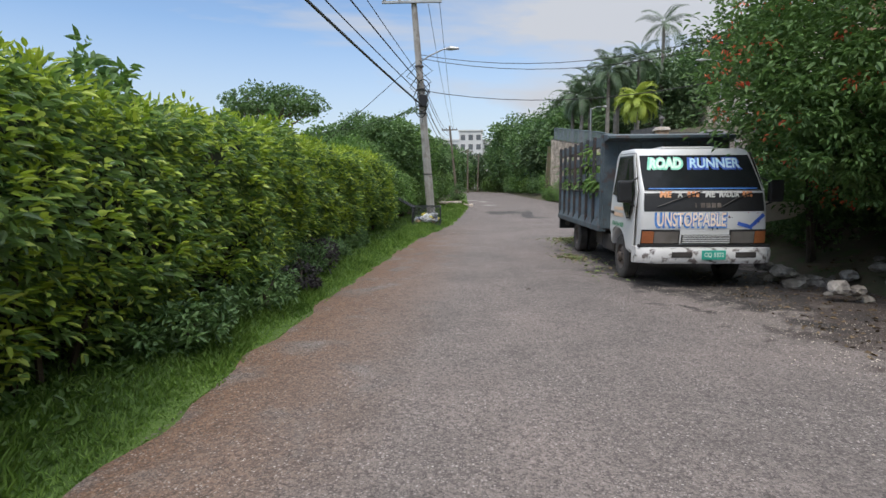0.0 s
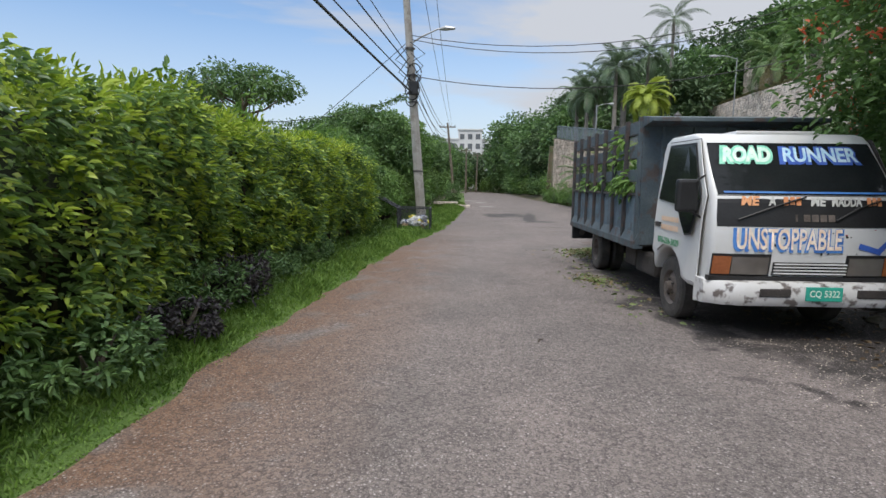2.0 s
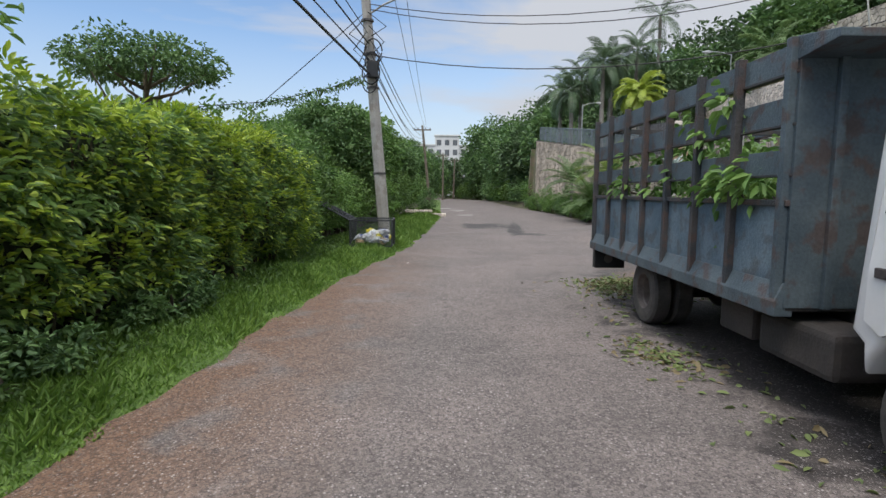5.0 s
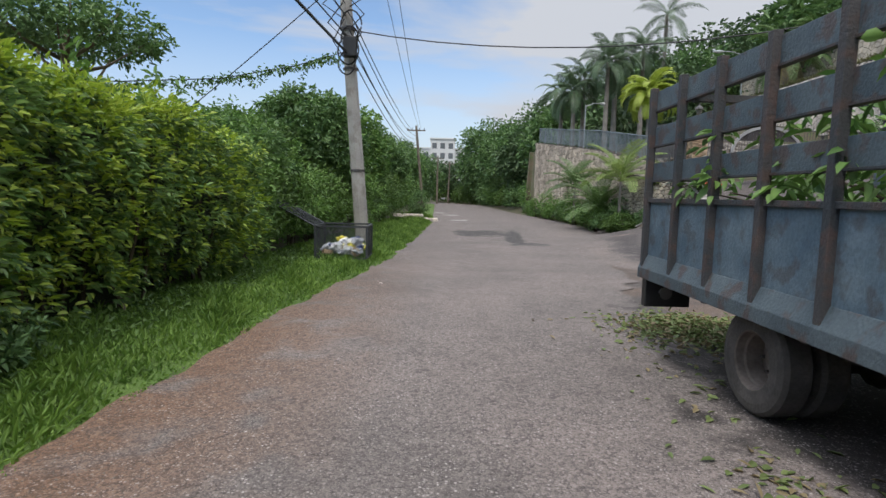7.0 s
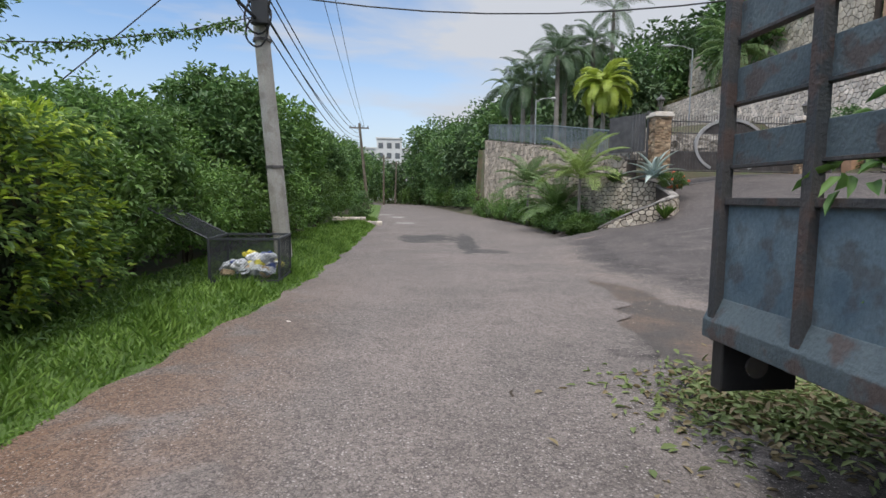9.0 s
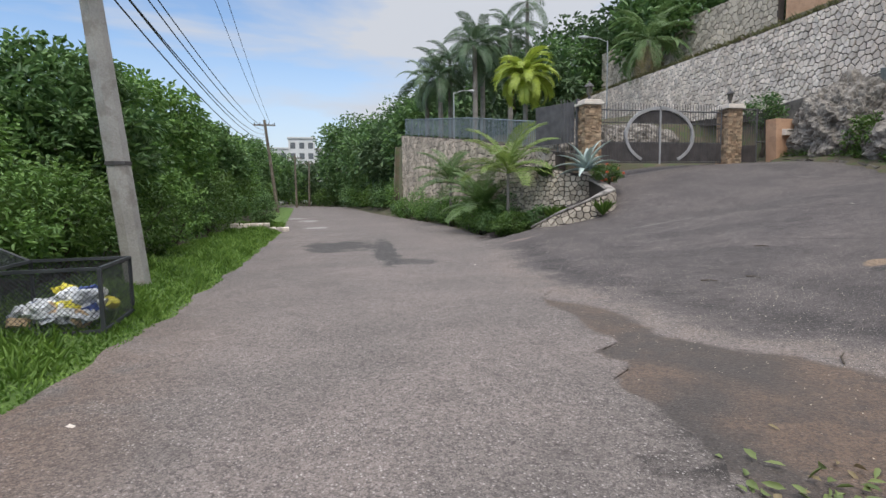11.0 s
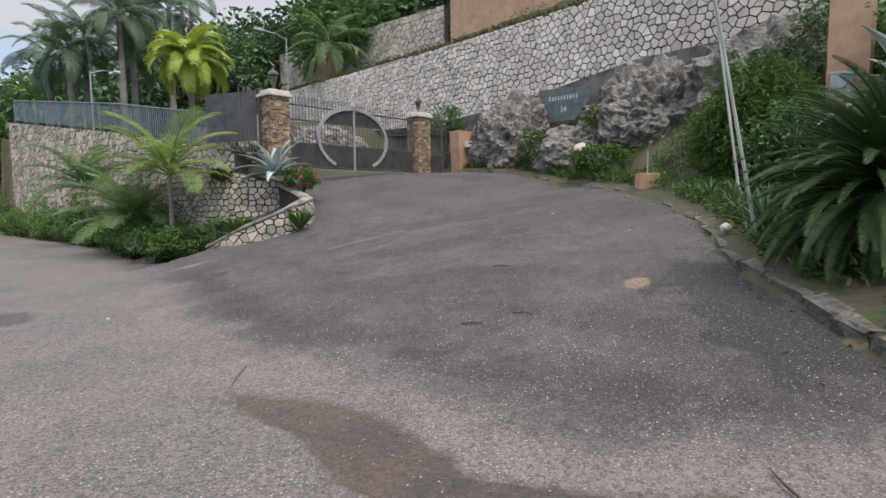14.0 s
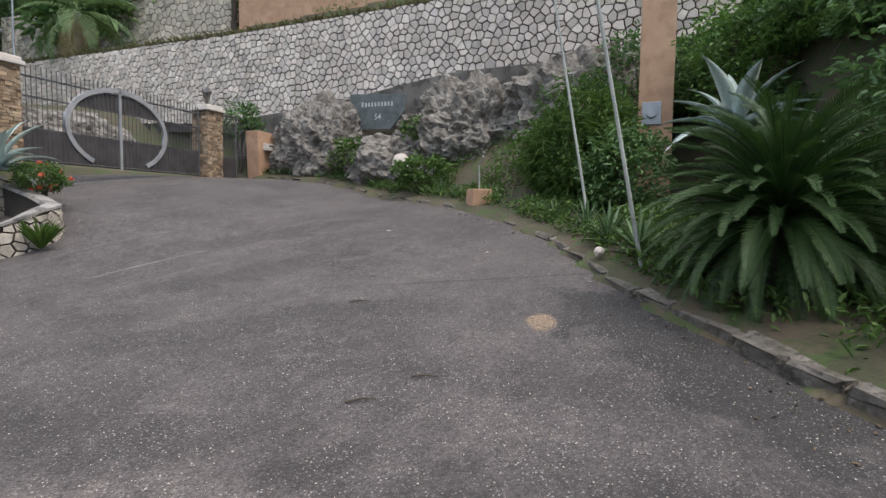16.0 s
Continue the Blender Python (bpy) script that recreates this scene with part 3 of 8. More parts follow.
def crown_points(centre, radii, clumps, per, rng, flat=0.0, clump_r=0.3):
    """Leaf feet and directions in clumps near the skin of an ellipsoid."""
    radii = np.array(radii)
    c = on_ball(clumps, rng) * (rng.uniform(0.45, 1.0, (clumps, 1)) ** 0.5)
    if flat:
        c[:, 2] = np.abs(c[:, 2]) * (1 - flat) + c[:, 2] * flat
    c = np.array(centre) + c * radii
    r = clump_r * radii.min() * rng.uniform(0.6, 1.3, clumps)
    d = on_ball(clumps * per, rng)
    P = np.repeat(c, per, 0) + d * np.repeat(r, per)[:, None] * rng.uniform(0.5, 1.0, (clumps * per, 1)) * np.array([1, 1, 0.75])
    A = d * np.array([1, 1, 0.5]) + rng.normal(0, 0.4, d.shape) + np.array([0, 0, 0.1])
    return P, A


# ---- the lie of the land ----
KERB = [(5.9, -40.0), (5.9, 8.0), (6.1, 13.0), (6.7, 17.0), (7.7, 18.05), (8.4, 18.58), (8.9, 18.95), (9.5, 19.45), (10.1, 19.9), (11.7, 20.75), (12.7, 21.3), (13.5, 21.9), (14.7, 22.8),
        (15.7, 23.85), (16.9, 25.8), (17.9, 27.75), (18.4, 29.2), (18.9, 32.6), (19.3, 34.5), (19.6, 48.0)]
KX, KY = np.array([k[0] for k in KERB]), np.array([k[1] for k in KERB])


def smooth(t):
    t = np.clip(t, 0, 1)
    return t * t * (3 - 2 * t)


def road_z(y):
    return np.interp(y, [-40, 0, 6, 12, 20, 28, 42, 120], [-0.02, -0.06, -0.1, -0.14, -0.19, -0.19, -0.15, -0.1])


def pave_z(x, y):
    """The paved surface: the road, and the drive that climbs from it to the gate."""
    x, y = np.asarray(x, float), np.asarray(y, float)
    s = np.log1p(np.exp(np.clip((x - 5.9) * 1.6, -30, 30))) / 1.6
    up = 0.172 * s + 0.155 * np.maximum(y - 27.0, 0) * smooth((x - 8.0) / 4)
    top = 2.68
    up = top - np.log1p(np.exp(np.clip((top - up) * 5, -30, 30))) / 5
    up = up * smooth((y - 14.5) / 6.0)
    edge = np.interp(y, [29.5, 31.3, 33, 46], [3.0, 7.8, 10.2, 11.6])
    up = up * np.where(y > 29.5, smooth((x - edge) / 0.8 + 0.5), 1.0)
    return road_z(y) + np.maximum(up, 0)


def wall_x(y):
    return 20.15 + (np.asarray(y, float) - 21) * 0.105


def terrace_x(y):
    return 7.8 + (55 - np.asarray(y, float)) * 0.14


def kerb_side(x, y):
    """Distance to the kerb line (positive on the garden side) and the nearest place on it."""
    best = np.full(x.shape, 1e9)
    sgn, nx, ny = np.ones(x.shape), np.zeros(x.shape), np.zeros(x.shape)
    for (ax, ay), (bx, by) in zip(KERB, KERB[1:]):
        dx, dy = bx - ax, by - ay
        t = np.clip(((x - ax) * dx + (y - ay) * dy) / (dx * dx + dy * dy), 0, 1)
        qx, qy = ax + t * dx, ay + t * dy
        d = np.hypot(x - qx, y - qy)
        near = d < best
        best = np.where(near, d, best)
        sgn = np.where(near, np.sign((x - ax) * dy - (y - ay) * dx), sgn)
        nx, ny = np.where(near, qx, nx), np.where(near, qy, ny)
    return best * sgn, nx, ny


def left_edge(y):
    return np.interp(y, [-40, 0, 8, 10.5, 13, 16.5, 20, 22.5, 29, 40, 95, 120], [-2.1, -2.05, -2.0, -1.85, -1.75, -1.55, -1.05, -0.75, -0.42, -0.05, -0.6, -8.0])


def right_edge(y):
    return np.interp(y, [-40, 12, 15.5, 16.7, 17.9, 18.6, 18.95, 19.35, 19.65, 20.4, 21.1, 22.0, 23, 26.8, 31, 33.5, 42, 60, 95, 120], [5.9, 5.9, 3.6, 3.15, 3.38, 3.5, 3.77, 3.74, 4.16, 4.22, 4.28, 4.38, 4.95, 5.7, 7.0, 7.4, 7.9, 7.0, 6.6, -2.0])


def land_z(x, y):
    x, y = np.asarray(x, float), np.asarray(y, float)
    d, nx, ny = kerb_side(x, y)
    base = pave_z(x, y) - 0.05
    lump = 0.10 * np.sin(x * 1.7 + 0.6 * y) * np.sin(y * 1.3 - 0.4 * x)
    bench = 1.0 + 3.6 * smooth((22.6 - y) / 2.5) * smooth((y - 15.5) / 2.5)
    bank = pave_z(nx, ny) + 0.10 + 0.28 * np.minimum(np.maximum(d, 0), 1.0) + 0.05 * np.clip(d - 1.0, 0, bench) + (0.95 + 0.35 * (bench - 1)) * np.maximum(d - bench, 0)
    bank = np.minimum(bank, 5.75) + lump * smooth((d - 0.5) / 1.5)
    south = smooth((14.0 - y) / 6)
    bank = np.where(y < 16, np.minimum(bank, 0.15 + np.maximum(d, 0) * (0.95 - 0.3 * south)), bank)
    z = np.where((d > 0) & (y < 34), bank, base)
    # the ground behind the retaining wall, and the hill
    over = x - wall_x(y) - 0.25
    hill = 8.9 + np.minimum(np.maximum(over, 0) * 0.12, 1.2) + 0.42 * np.maximum(over - 9.0, 0)
    z = np.where(over > 0, np.minimum(hill, 34), z)
    # terrace north of the gate, behind its wall
    back = (x - terrace_x(y) - 0.25 > 0) & (y > 34.5) & ((y < 53.7) | ((y < 62) & (x > terrace_x(y) + 1.8))) & (over <= 0)
    ter = np.interp(y, [34, 38, 43, 55, 62], [2.45, 2.9, 3.7, 5.3, 5.6]) + 0.25 * np.maximum(x - 13.5, 0) * smooth((y - 38) / 5)
    z = np.where(back & (x < 11.0 + (y - 34.5) * 0.2), ter, np.where(back, np.minimum(ter, 6.5), z))
    # far bank on the right of the road
    far = (y >= 62) & (x > 8)
    z = np.where(far, np.minimum(-0.1 + 0.33 * (x - 8), 16 + 0.1 * np.maximum(x - 60, 0)), z)
    # verge on the left, a little proud of the road
    le = left_edge(y)
    z = np.where(x < le + 0.05, road_z(y) - 0.02 + 0.10 * smooth((le - x) / 0.7) + 0.02 * np.sin(3.1 * y + 2 * x), z)
    return z


def lines(dense0, dense1, step, far0, far1):
    out = list(np.arange(dense0, dense1 + 1e-6, step))
    g, v = step * 1.5, dense1
    while v < far1:
        v += g
        g *= 1.35
        out.append(v)
    g, v = step * 1.5, dense0
    while v > far0:
        v -= g
        g *= 1.35
        out.insert(0, v)
    return np.array(out)


def sheet(name, X, Y, Z):
    """A grid of faces over matching arrays."""
    r, c = X.shape
    v = np.stack([X, Y, Z], -1).reshape(-1, 3)
    i = (np.arange(r - 1)[:, None] * c + np.arange(c - 1)[None, :]).ravel()
    f = np.stack([i, i + 1, i + c + 1, i + c], -1)
    return fast_mesh(name, v, f)


GX, GY = np.meshgrid(lines(-6, 30, 0.3, -1500, 1500), lines(-6, 64, 0.3, -1500, 2500))
ground = part("ground", sheet("ground", GX, GY, land_z(GX, GY)), M_SOIL, smooth=True)
tagged(ground, "brown soil and rough green ground beside the road", "ground", kind="structure")

RY = np.arange(-30, 118, 0.2)
RU = np.linspace(0, 1, 40)
rl = left_edge(RY) + 0.05 * np.sin(RY * 2.3) + 0.04 * np.sin(RY * 5.9 + 1)
rr = right_edge(RY) + 0.06 * np.sin(RY * 3.7) + 0.05 * np.sin(RY * 8.3 + 2)
RX = rl[:, None] + (rr - rl)[:, None] * RU[None, :]
RYY = np.broadcast_to(RY[:, None], RX.shape)
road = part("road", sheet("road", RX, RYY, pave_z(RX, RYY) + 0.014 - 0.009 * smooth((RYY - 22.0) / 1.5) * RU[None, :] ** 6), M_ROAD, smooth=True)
tagged(road, "worn grey asphalt road with pale stone chips", "road", kind="structure")

DY = np.arange(13.0, 46, 0.2)
dl = np.where(DY < 33, np.interp(DY, RY, rr) - 0.5, 10.4 + (DY - 33) * 0.12)
dr = np.interp(DY, KY, KX)
DX = dl[:, None] + (dr - dl)[:, None] * np.linspace(0, 1, 60)[None, :]
DYY = np.broadcast_to(DY[:, None], DX.shape)
drive = part("driveway", sheet("driveway", DX, DYY, pave_z(DX, DYY)), M_DRIVE, smooth=True)
tagged(drive, "dark asphalt driveway climbing to a gate", "driveway", kind="structure")

# verge of turf, left of the road
VY = np.arange(-12, 100, 0.25)
vl = np.interp(VY, [-12, 18, 22, 40, 100], [-3.6, -3.4, -3.4, -2.2, -2.6])
vr = left_edge(VY) + 0.17 + 0.03 * np.sin(VY * 3.1)
VX = vl[:, None] + (vr - vl)[:, None] * np.linspace(0, 1, 12)[None, :]
VYY = np.broadcast_to(VY[:, None], VX.shape)
verge = part("grass_verge", sheet("grass_verge", VX, VYY, land_z(VX, VYY) + 0.02), M_TURF, smooth=True)
tagged(verge, "strip of short green turf along the road", "verge", kind="structure")


# ---- stone walls ----
def clip_cell(poly, a, b, c):
    """The part of a polygon where a*u + b*v <= c."""
    out = []
    for (u0, v0), (u1, v1) in zip(poly, poly[1:] + poly[:1]):
        d0, d1 = a * u0 + b * v0 - c, a * u1 + b * v1 - c
        if d0 <= 0:
            out.append((u0, v0))
        if d0 * d1 < 0:
            t = d0 / (d0 - d1)
            out.append((u0 + t * (u1 - u0), v0 + t * (v1 - v0)))
    return out


def stone_cells(length, z0, z1, cell, rng):
    cols, rows = int(length / cell) + 3, int((z1 - z0) / (cell * 0.82)) + 3
    seeds = {}
    for r in range(-1, rows):
        for c in range(-1, cols):
            seeds[r, c] = ((c + 0.5 * (r % 2) + rng.uniform(-0.36, 0.36)) * cell, z0 + (r + rng.uniform(-0.34, 0.34)) * cell * 0.82)
    cells = []
    for (r, c), (u, v) in seeds.items():
        poly = [(u - cell, v - cell), (u + cell, v - cell), (u + cell, v + cell), (u - cell, v + cell)]
        for dr_ in (-2, -1, 0, 1, 2):
            for dc in (-2, -1, 0, 1, 2):
                o = seeds.get((r + dr_, c + dc))
                if o is None or (dr_ == 0 and dc == 0):
                    continue
                a, b = o[0] - u, o[1] - v
                poly = clip_cell(poly, a, b, (o[0] ** 2 + o[1] ** 2 - u * u - v * v) / 2)
                if len(poly) < 3:
                    break
            if len(poly) < 3:
                break
        if len(poly) >= 3:
            cells.append(poly)
    return cells


def stone_wall(name, path, low, high, cell, thick, material, label, near, parts=300, joint=0.018, seed=1, proud=0.035, cap=None, lean=0.0):
    """A wall of fitted stones along a path of (x, y); its visible face is on the left of the way. low, high: heights by distance along it."""
    rng = random.Random(seed)
    P = [Vector((x, y, 0)) for x, y in path]
    S = [0.0]
    for a, b in zip(P, P[1:]):
        S.append(S[-1] + (b - a).length)

    def at(s, z, d):
        k = 0
        while k < len(S) - 2 and s > S[k + 1]:
            k += 1
        a, b = P[k], P[k + 1]
        t = (s - S[k]) / (S[k + 1] - S[k])
        def nrm(i):
            i0, i1 = max(i - 1, 0), min(i + 1, len(P) - 1)
            v = (P[i1] - P[i0]).normalized()
            return Vector((-v.y, v.x, 0))
        nn = nrm(k).lerp(nrm(k + 1), max(0, min(1, t))).normalized()
        p = a.lerp(b, t) + nn * (d - lean * (z - low(s)))
        return Vector((p.x, p.y, z))

    steps = max(2, int(S[-1] / 0.35))
    bm = bmesh.new()
    rows = []
    for i in range(steps + 1):
        s = S[-1] * i / steps
        rows.append([bm.verts.new(at(s, z, d)) for z, d in ((low(s) - 0.4, 0), (high(s), 0), (high(s), -thick), (low(s) - 0.4, -thick))])
    for a, b in zip(rows, rows[1:]):
        for k in range(4):
            bm.faces.new((a[k], b[k], b[(k + 1) % 4], a[(k + 1) % 4]))
    bm.faces.new(rows[0])
    bm.faces.new(rows[-1][::-1])
    bmesh.ops.recalc_face_normals(bm, faces=bm.faces[:])
    wall = part(name, bm, M_JOINT)
    tagged(wall, label, "wall", kind="structure")
    zs = [low(S[-1] * i / 40) for i in range(41)] + [high(S[-1] * i / 40) for i in range(41)]
    stones = []
    for poly in stone_cells(S[-1], min(zs) - 0.1, max(zs), cell, rng):
        pts = [(max(0.02, min(S[-1] - 0.02, u)), v) for u, v in poly]
        pts = [(u, max(low(u) - 0.05, min(high(u) - 0.015, v))) for u, v in pts]
        cu, cv = sum(p[0] for p in pts) / len(pts), sum(p[1] for p in pts) / len(pts)
        size = min(max(p[0] for p in pts) - min(p[0] for p in pts), max(p[1] for p in pts) - min(p[1] for p in pts))
        if size < 0.09:
            continue
        k = 1 - 2 * joint / max(size, 0.1)
        out = proud * rng.uniform(0.5, 1.3)
        tilt_u, tilt_v = rng.uniform(-0.05, 0.05), rng.uniform(-0.05, 0.05)
        rings = []
        for kk, d in ((k, 0.0), (k, out * 0.6), (k * 0.93, out)):
            rings.append([at(cu + (u - cu) * kk, cv + (v - cv) * kk, d + (tilt_u * (u - cu) + tilt_v * (v - cv) if d else -0.01)) for u, v in pts])
        stones.append((rings, at(cu, cv, 0)))
    stones.sort(key=lambda q: (q[1] - Vector(near)).length)
    rest_v, rest_f = [], []
    for idx, (rings, _) in enumerate(stones):
        n = len(rings[0])
        vs = [tuple(p) for ring in rings for p in ring]
        fs = []
        for r in range(2):
            for k in range(n):
                fs.append((r * n + k, r * n + (k + 1) % n, (r + 1) * n + (k + 1) % n, (r + 1) * n + k))
        fs.append(tuple(range(2 * n, 3 * n)))
        if idx < parts:
            me = bpy.data.meshes.new("stone")
            me.from_pydata(vs, [], fs)
            part("stone", me, material, wall)
        else:
            o = len(rest_v)
            rest_v += vs
            rest_f += [tuple(i + o for i in f) for f in fs]
    if rest_v:
        me = bpy.data.meshes.new("stones")
        me.from_pydata(rest_v, [], rest_f)
        part("stones", me, material, wall, kind="stuff")
    if cap:
        cm, ch, co_ = cap
        bm = bmesh.new()
        rows = []
        for i in range(steps + 1):
            s = S[-1] * i / steps
            z = high(s)
            w = 0.012 * math.sin(s * 4.1)
            rows.append([bm.verts.new(at(s, zz, d)) for zz, d in ((z + 0.003, co_ + w), (z + ch - 0.02, co_ + w), (z + ch + w, co_ - 0.04), (z + ch, -thick - co_ + 0.04), (z + 0.003, -thick - co_))])
        for a, b in zip(rows, rows[1:]):
            for k in range(5):
                bm.faces.new((a[k], b[k], b[(k + 1) % 5], a[(k + 1) % 5]))
        bm.faces.new(rows[0])
        bm.faces.new(rows[-1][::-1])
        bmesh.ops.recalc_face_normals(bm, faces=bm.faces[:])
        part("coping", bm, cm, wall, "rough cement coping")
    return wall


def lerp_table(*pairs):
    xs, ys = [p[0] for p in pairs], [p[1] for p in pairs]
    return lambda s: float(np.interp(s, xs, ys))


# ---- plants ----
def bush(name, centre, radii, n, leaf, material, label, category="shrub", seed=0, clump_r=0.34, per=26, flat=0.85, droop=0.25, group="", flowers=None, stems=5, wide=0.45):
    rng = np.random.default_rng(seed)
    z0 = float(land_z(np.array([centre[0]]), np.array([centre[1]]))[0])
    root = empty(name, pose(centre[0], centre[1], z0), label, category, group)
    clumps = max(6, n // per)
    P, A = crown_points((0, 0, centre[2] - z0), radii, clumps, per, rng, flat, clump_r)
    P[:, 2] = np.maximum(P[:, 2], 0.03)
    part("leaves", leaf_mesh("leaves", P, A, leaf * rng.uniform(0.6, 1.25, len(P)), leaf * wide * rng.uniform(0.8, 1.2, len(P)), rng, droop), material, root, kind="stuff")
    bm = bmesh.new()
    for k in range(stems):
        a = rng.uniform(0, 6.28)
        e = np.array([math.cos(a) * radii[0], math.sin(a) * radii[1], 0]) * rng.uniform(0.2, 0.7) + np.array([0, 0, (centre[2] - z0) + radii[2] * rng.uniform(-0.2, 0.6)])
        mid = e * 0.5 + np.array([0, 0, 0.15 * e[2]])
        tube(bm, [(rng.uniform(-0.1, 0.1), rng.uniform(-0.1, 0.1), -0.05), tuple(mid), tuple(e)], [0.035, 0.022, 0.008], 5)
    part("stem_cluster", bm, M_DARKWOOD, root, kind="stuff")
    if flowers:
        fm, count, size = flowers
        Q, _ = crown_points((0, 0, centre[2] - z0), tuple(1.08 * r for r in radii), count, 12, rng, flat, 0.075)
        part("flowers", leaf_mesh("flowers", Q, on_ball(len(Q), rng), size, size * 0.6, rng), fm, root, "clustered orange-red flowers", kind="stuff")
    return root


def tree(name, foot, height, spread, n, leaf, material, label, seed=0, crown=None, trunk_r=0.12, per=30, lean=(0, 0), flat=0.3, clump_r=0.26, group="", limbs=7, bark=None, low=0.35):
    rng = np.random.default_rng(seed)
    z0 = float(land_z(np.array([foot[0]]), np.array([foot[1]]))[0])
    root = empty(name, pose(foot[0], foot[1], z0 - 0.05), label, "tree", group)
    ch = crown or height * (1 - low) / 2
    cz = height - ch
    c = np.array([lean[0], lean[1], cz])
    bm = bmesh.new()
    top = c * np.array([0.8, 0.8, 1.0])
    tube(bm, [(0, 0, -0.1), tuple(top * 0.45 + rng.normal(0, 0.08, 3)), tuple(top)], [trunk_r * 1.2, trunk_r * 0.85, trunk_r * 0.45], 8)
    for k in range(limbs):
        a = 6.28 * k / limbs + rng.uniform(-0.4, 0.4)
        e = c + np.array([math.cos(a) * spread * 0.75, math.sin(a) * spread * 0.75, rng.uniform(-0.2, 0.7) * ch])
        s = top * rng.uniform(0.5, 0.95)
        tube(bm, [tuple(s), tuple(s * 0.5 + e * 0.5 + np.array([0, 0, -0.08 * spread])), tuple(e)], [trunk_r * 0.5, trunk_r * 0.3, trunk_r * 0.1], 5)
    part("trunk", bm, bark or M_BARK, root, smooth=True)
    P, A = crown_points(c, (spread, spread, ch), max(8, n // per), per, rng, flat, clump_r)
    part("crown", leaf_mesh("crown", P, A, leaf * rng.uniform(0.6, 1.3, len(P)), leaf * 0.45 * rng.uniform(0.8, 1.3, len(P)), rng, 0.25), material, root, kind="stuff")
    return root


def frond_mesh(name, length, leaflet, pairs, arch, seed=0, width=0.035, vee=0.35, hang=0.35, taper=0.5, stalk=0.12):
    """A feathered frond that leaves its foot along +x and arches down; arch: radians of bend from foot to tip."""
    rng = np.random.default_rng(seed)
    pts, p, a = [], np.zeros(3), 0.0
    seg = 14
    for i in range(seg + 1):
        pts.append(p.copy())
        a = -arch * (i / seg) ** 1.3
        p = p + np.array([math.cos(a), 0, math.sin(a)]) * length / seg
    pts = np.array(pts)
    V, F = [], []
    for i in range(seg + 1):
        r = 0.022 * length ** 0.5 * (1 - 0.85 * i / seg)
        for q in ((0, -r, 0), (0, r, 0), (0, 0, -r * 1.2)):
            V.append(pts[i] + np.array(q))
    for i in range(seg):
        for k in range(3):
            F.append((i * 3 + k, i * 3 + (k + 1) % 3, i * 3 + 3 + (k + 1) % 3, i * 3 + 3 + k))
    for j in range(pairs):
        t = stalk + (1 - stalk) * (j + 0.5) / pairs
        x = t * seg
        i = min(int(x), seg - 1)
        c = pts[i] + (pts[i + 1] - pts[i]) * (x - i)
        d = unit(pts[i + 1] - pts[i])
        up = unit(np.cross(d, np.array([0, 1.0, 0]))) * -1
        up = up if up[2] > 0 else -up
        ll = leaflet * (math.sin(math.pi * (0.18 + 0.80 * t)) ** taper) * rng.uniform(0.88, 1.08)
        for sgn in (-1, 1):
            dirn = unit(d * (0.45 + 0.5 * t) + np.array([0, sgn, 0]) + up * vee + rng.normal(0, 0.05, 3))
            mid = c + dirn * ll * 0.55
            tip = mid + unit(dirn - np.array([0, 0, hang])) * ll * 0.45
            w = d * width / 2
            o = len(V)
            V += [c - w * 0.6, c + w * 0.6, mid + w, mid - w, tip + w * 0.15, tip - w * 0.15]
            F += [(o, o + 1, o + 2, o + 3), (o + 3, o + 2, o + 4, o + 5)]
    return fast_mesh(name, np.array(V), np.array(F))


TINTED = {}


def tinted(me, material):
    """The mesh in a material, copied once where another material has it."""
    key = (me.name, material.name)
    if key not in TINTED:
        TINTED[key] = me if not me.materials else me.copy()
        TINTED[key].materials.clear()
        TINTED[key].materials.append(material)
    return TINTED[key]


def palm(name, foot, height, fronds, frond, material, label, seed=0, trunk=(0.16, 0.11), up=(70, -35), lean=(0, 0), group="", skirt=None, turn=0, z=None):
    """A palm: a ringed trunk and a head of fronds; up: the first and last frond's rise in degrees."""
    rng = random.Random(seed)
    z0 = float(land_z(np.array([foot[0]]), np.array([foot[1]]))[0]) if z is None else z
    root = empty(name, pose(foot[0], foot[1], z0), label, "palm", group)
    bm = bmesh.new()
    n = max(5, int(height / 0.35))
    pts, rad = [], []
    for i in range(n + 1):
        t = i / n
        pts.append((lean[0] * t * t, lean[1] * t * t, -0.1 + (height + 0.1) * t))
        rad.append((trunk[0] + (trunk[1] - trunk[0]) * t) * (1.08 if i % 2 else 0.96))
    tube(bm, pts, rad, 9)
    part("trunk", bm, M_TRUNK, root, smooth=True)
    head = Vector((lean[0], lean[1], height))
    for k in range(fronds):
        t = k / max(1, fronds - 1)
        rise = up[0] + (up[1] - up[0]) * t + rng.uniform(-8, 8)
        yaw = turn + k * 137.5 + rng.uniform(-12, 12)
        ob = part("frond", tinted(frond, material), material, root)
        ob.matrix_local = Matrix.Translation(head + Vector((0, 0, 0.15 * (1 - t)))) @ pose(0, 0, 0, 0, 0, yaw) @ pose(0, 0, 0, rng.uniform(-15, 15), -rise, 0) @ Matrix.Scale(rng.uniform(0.85, 1.1), 4)
    if skirt:
        for k in range(skirt[1]):
            ob = part("dead_frond", tinted(skirt[0], M_DRYPALM), M_DRYPALM, root, "dry brown hanging frond")
            ob.matrix_local = Matrix.Translation(head + Vector((0, 0, -0.15))) @ pose(0, 0, 0, 0, 0, k * 360 / skirt[1] + rng.uniform(-20, 20)) @ pose(0, 0, 0, 0, rng.uniform(40, 70), 0)
    return root


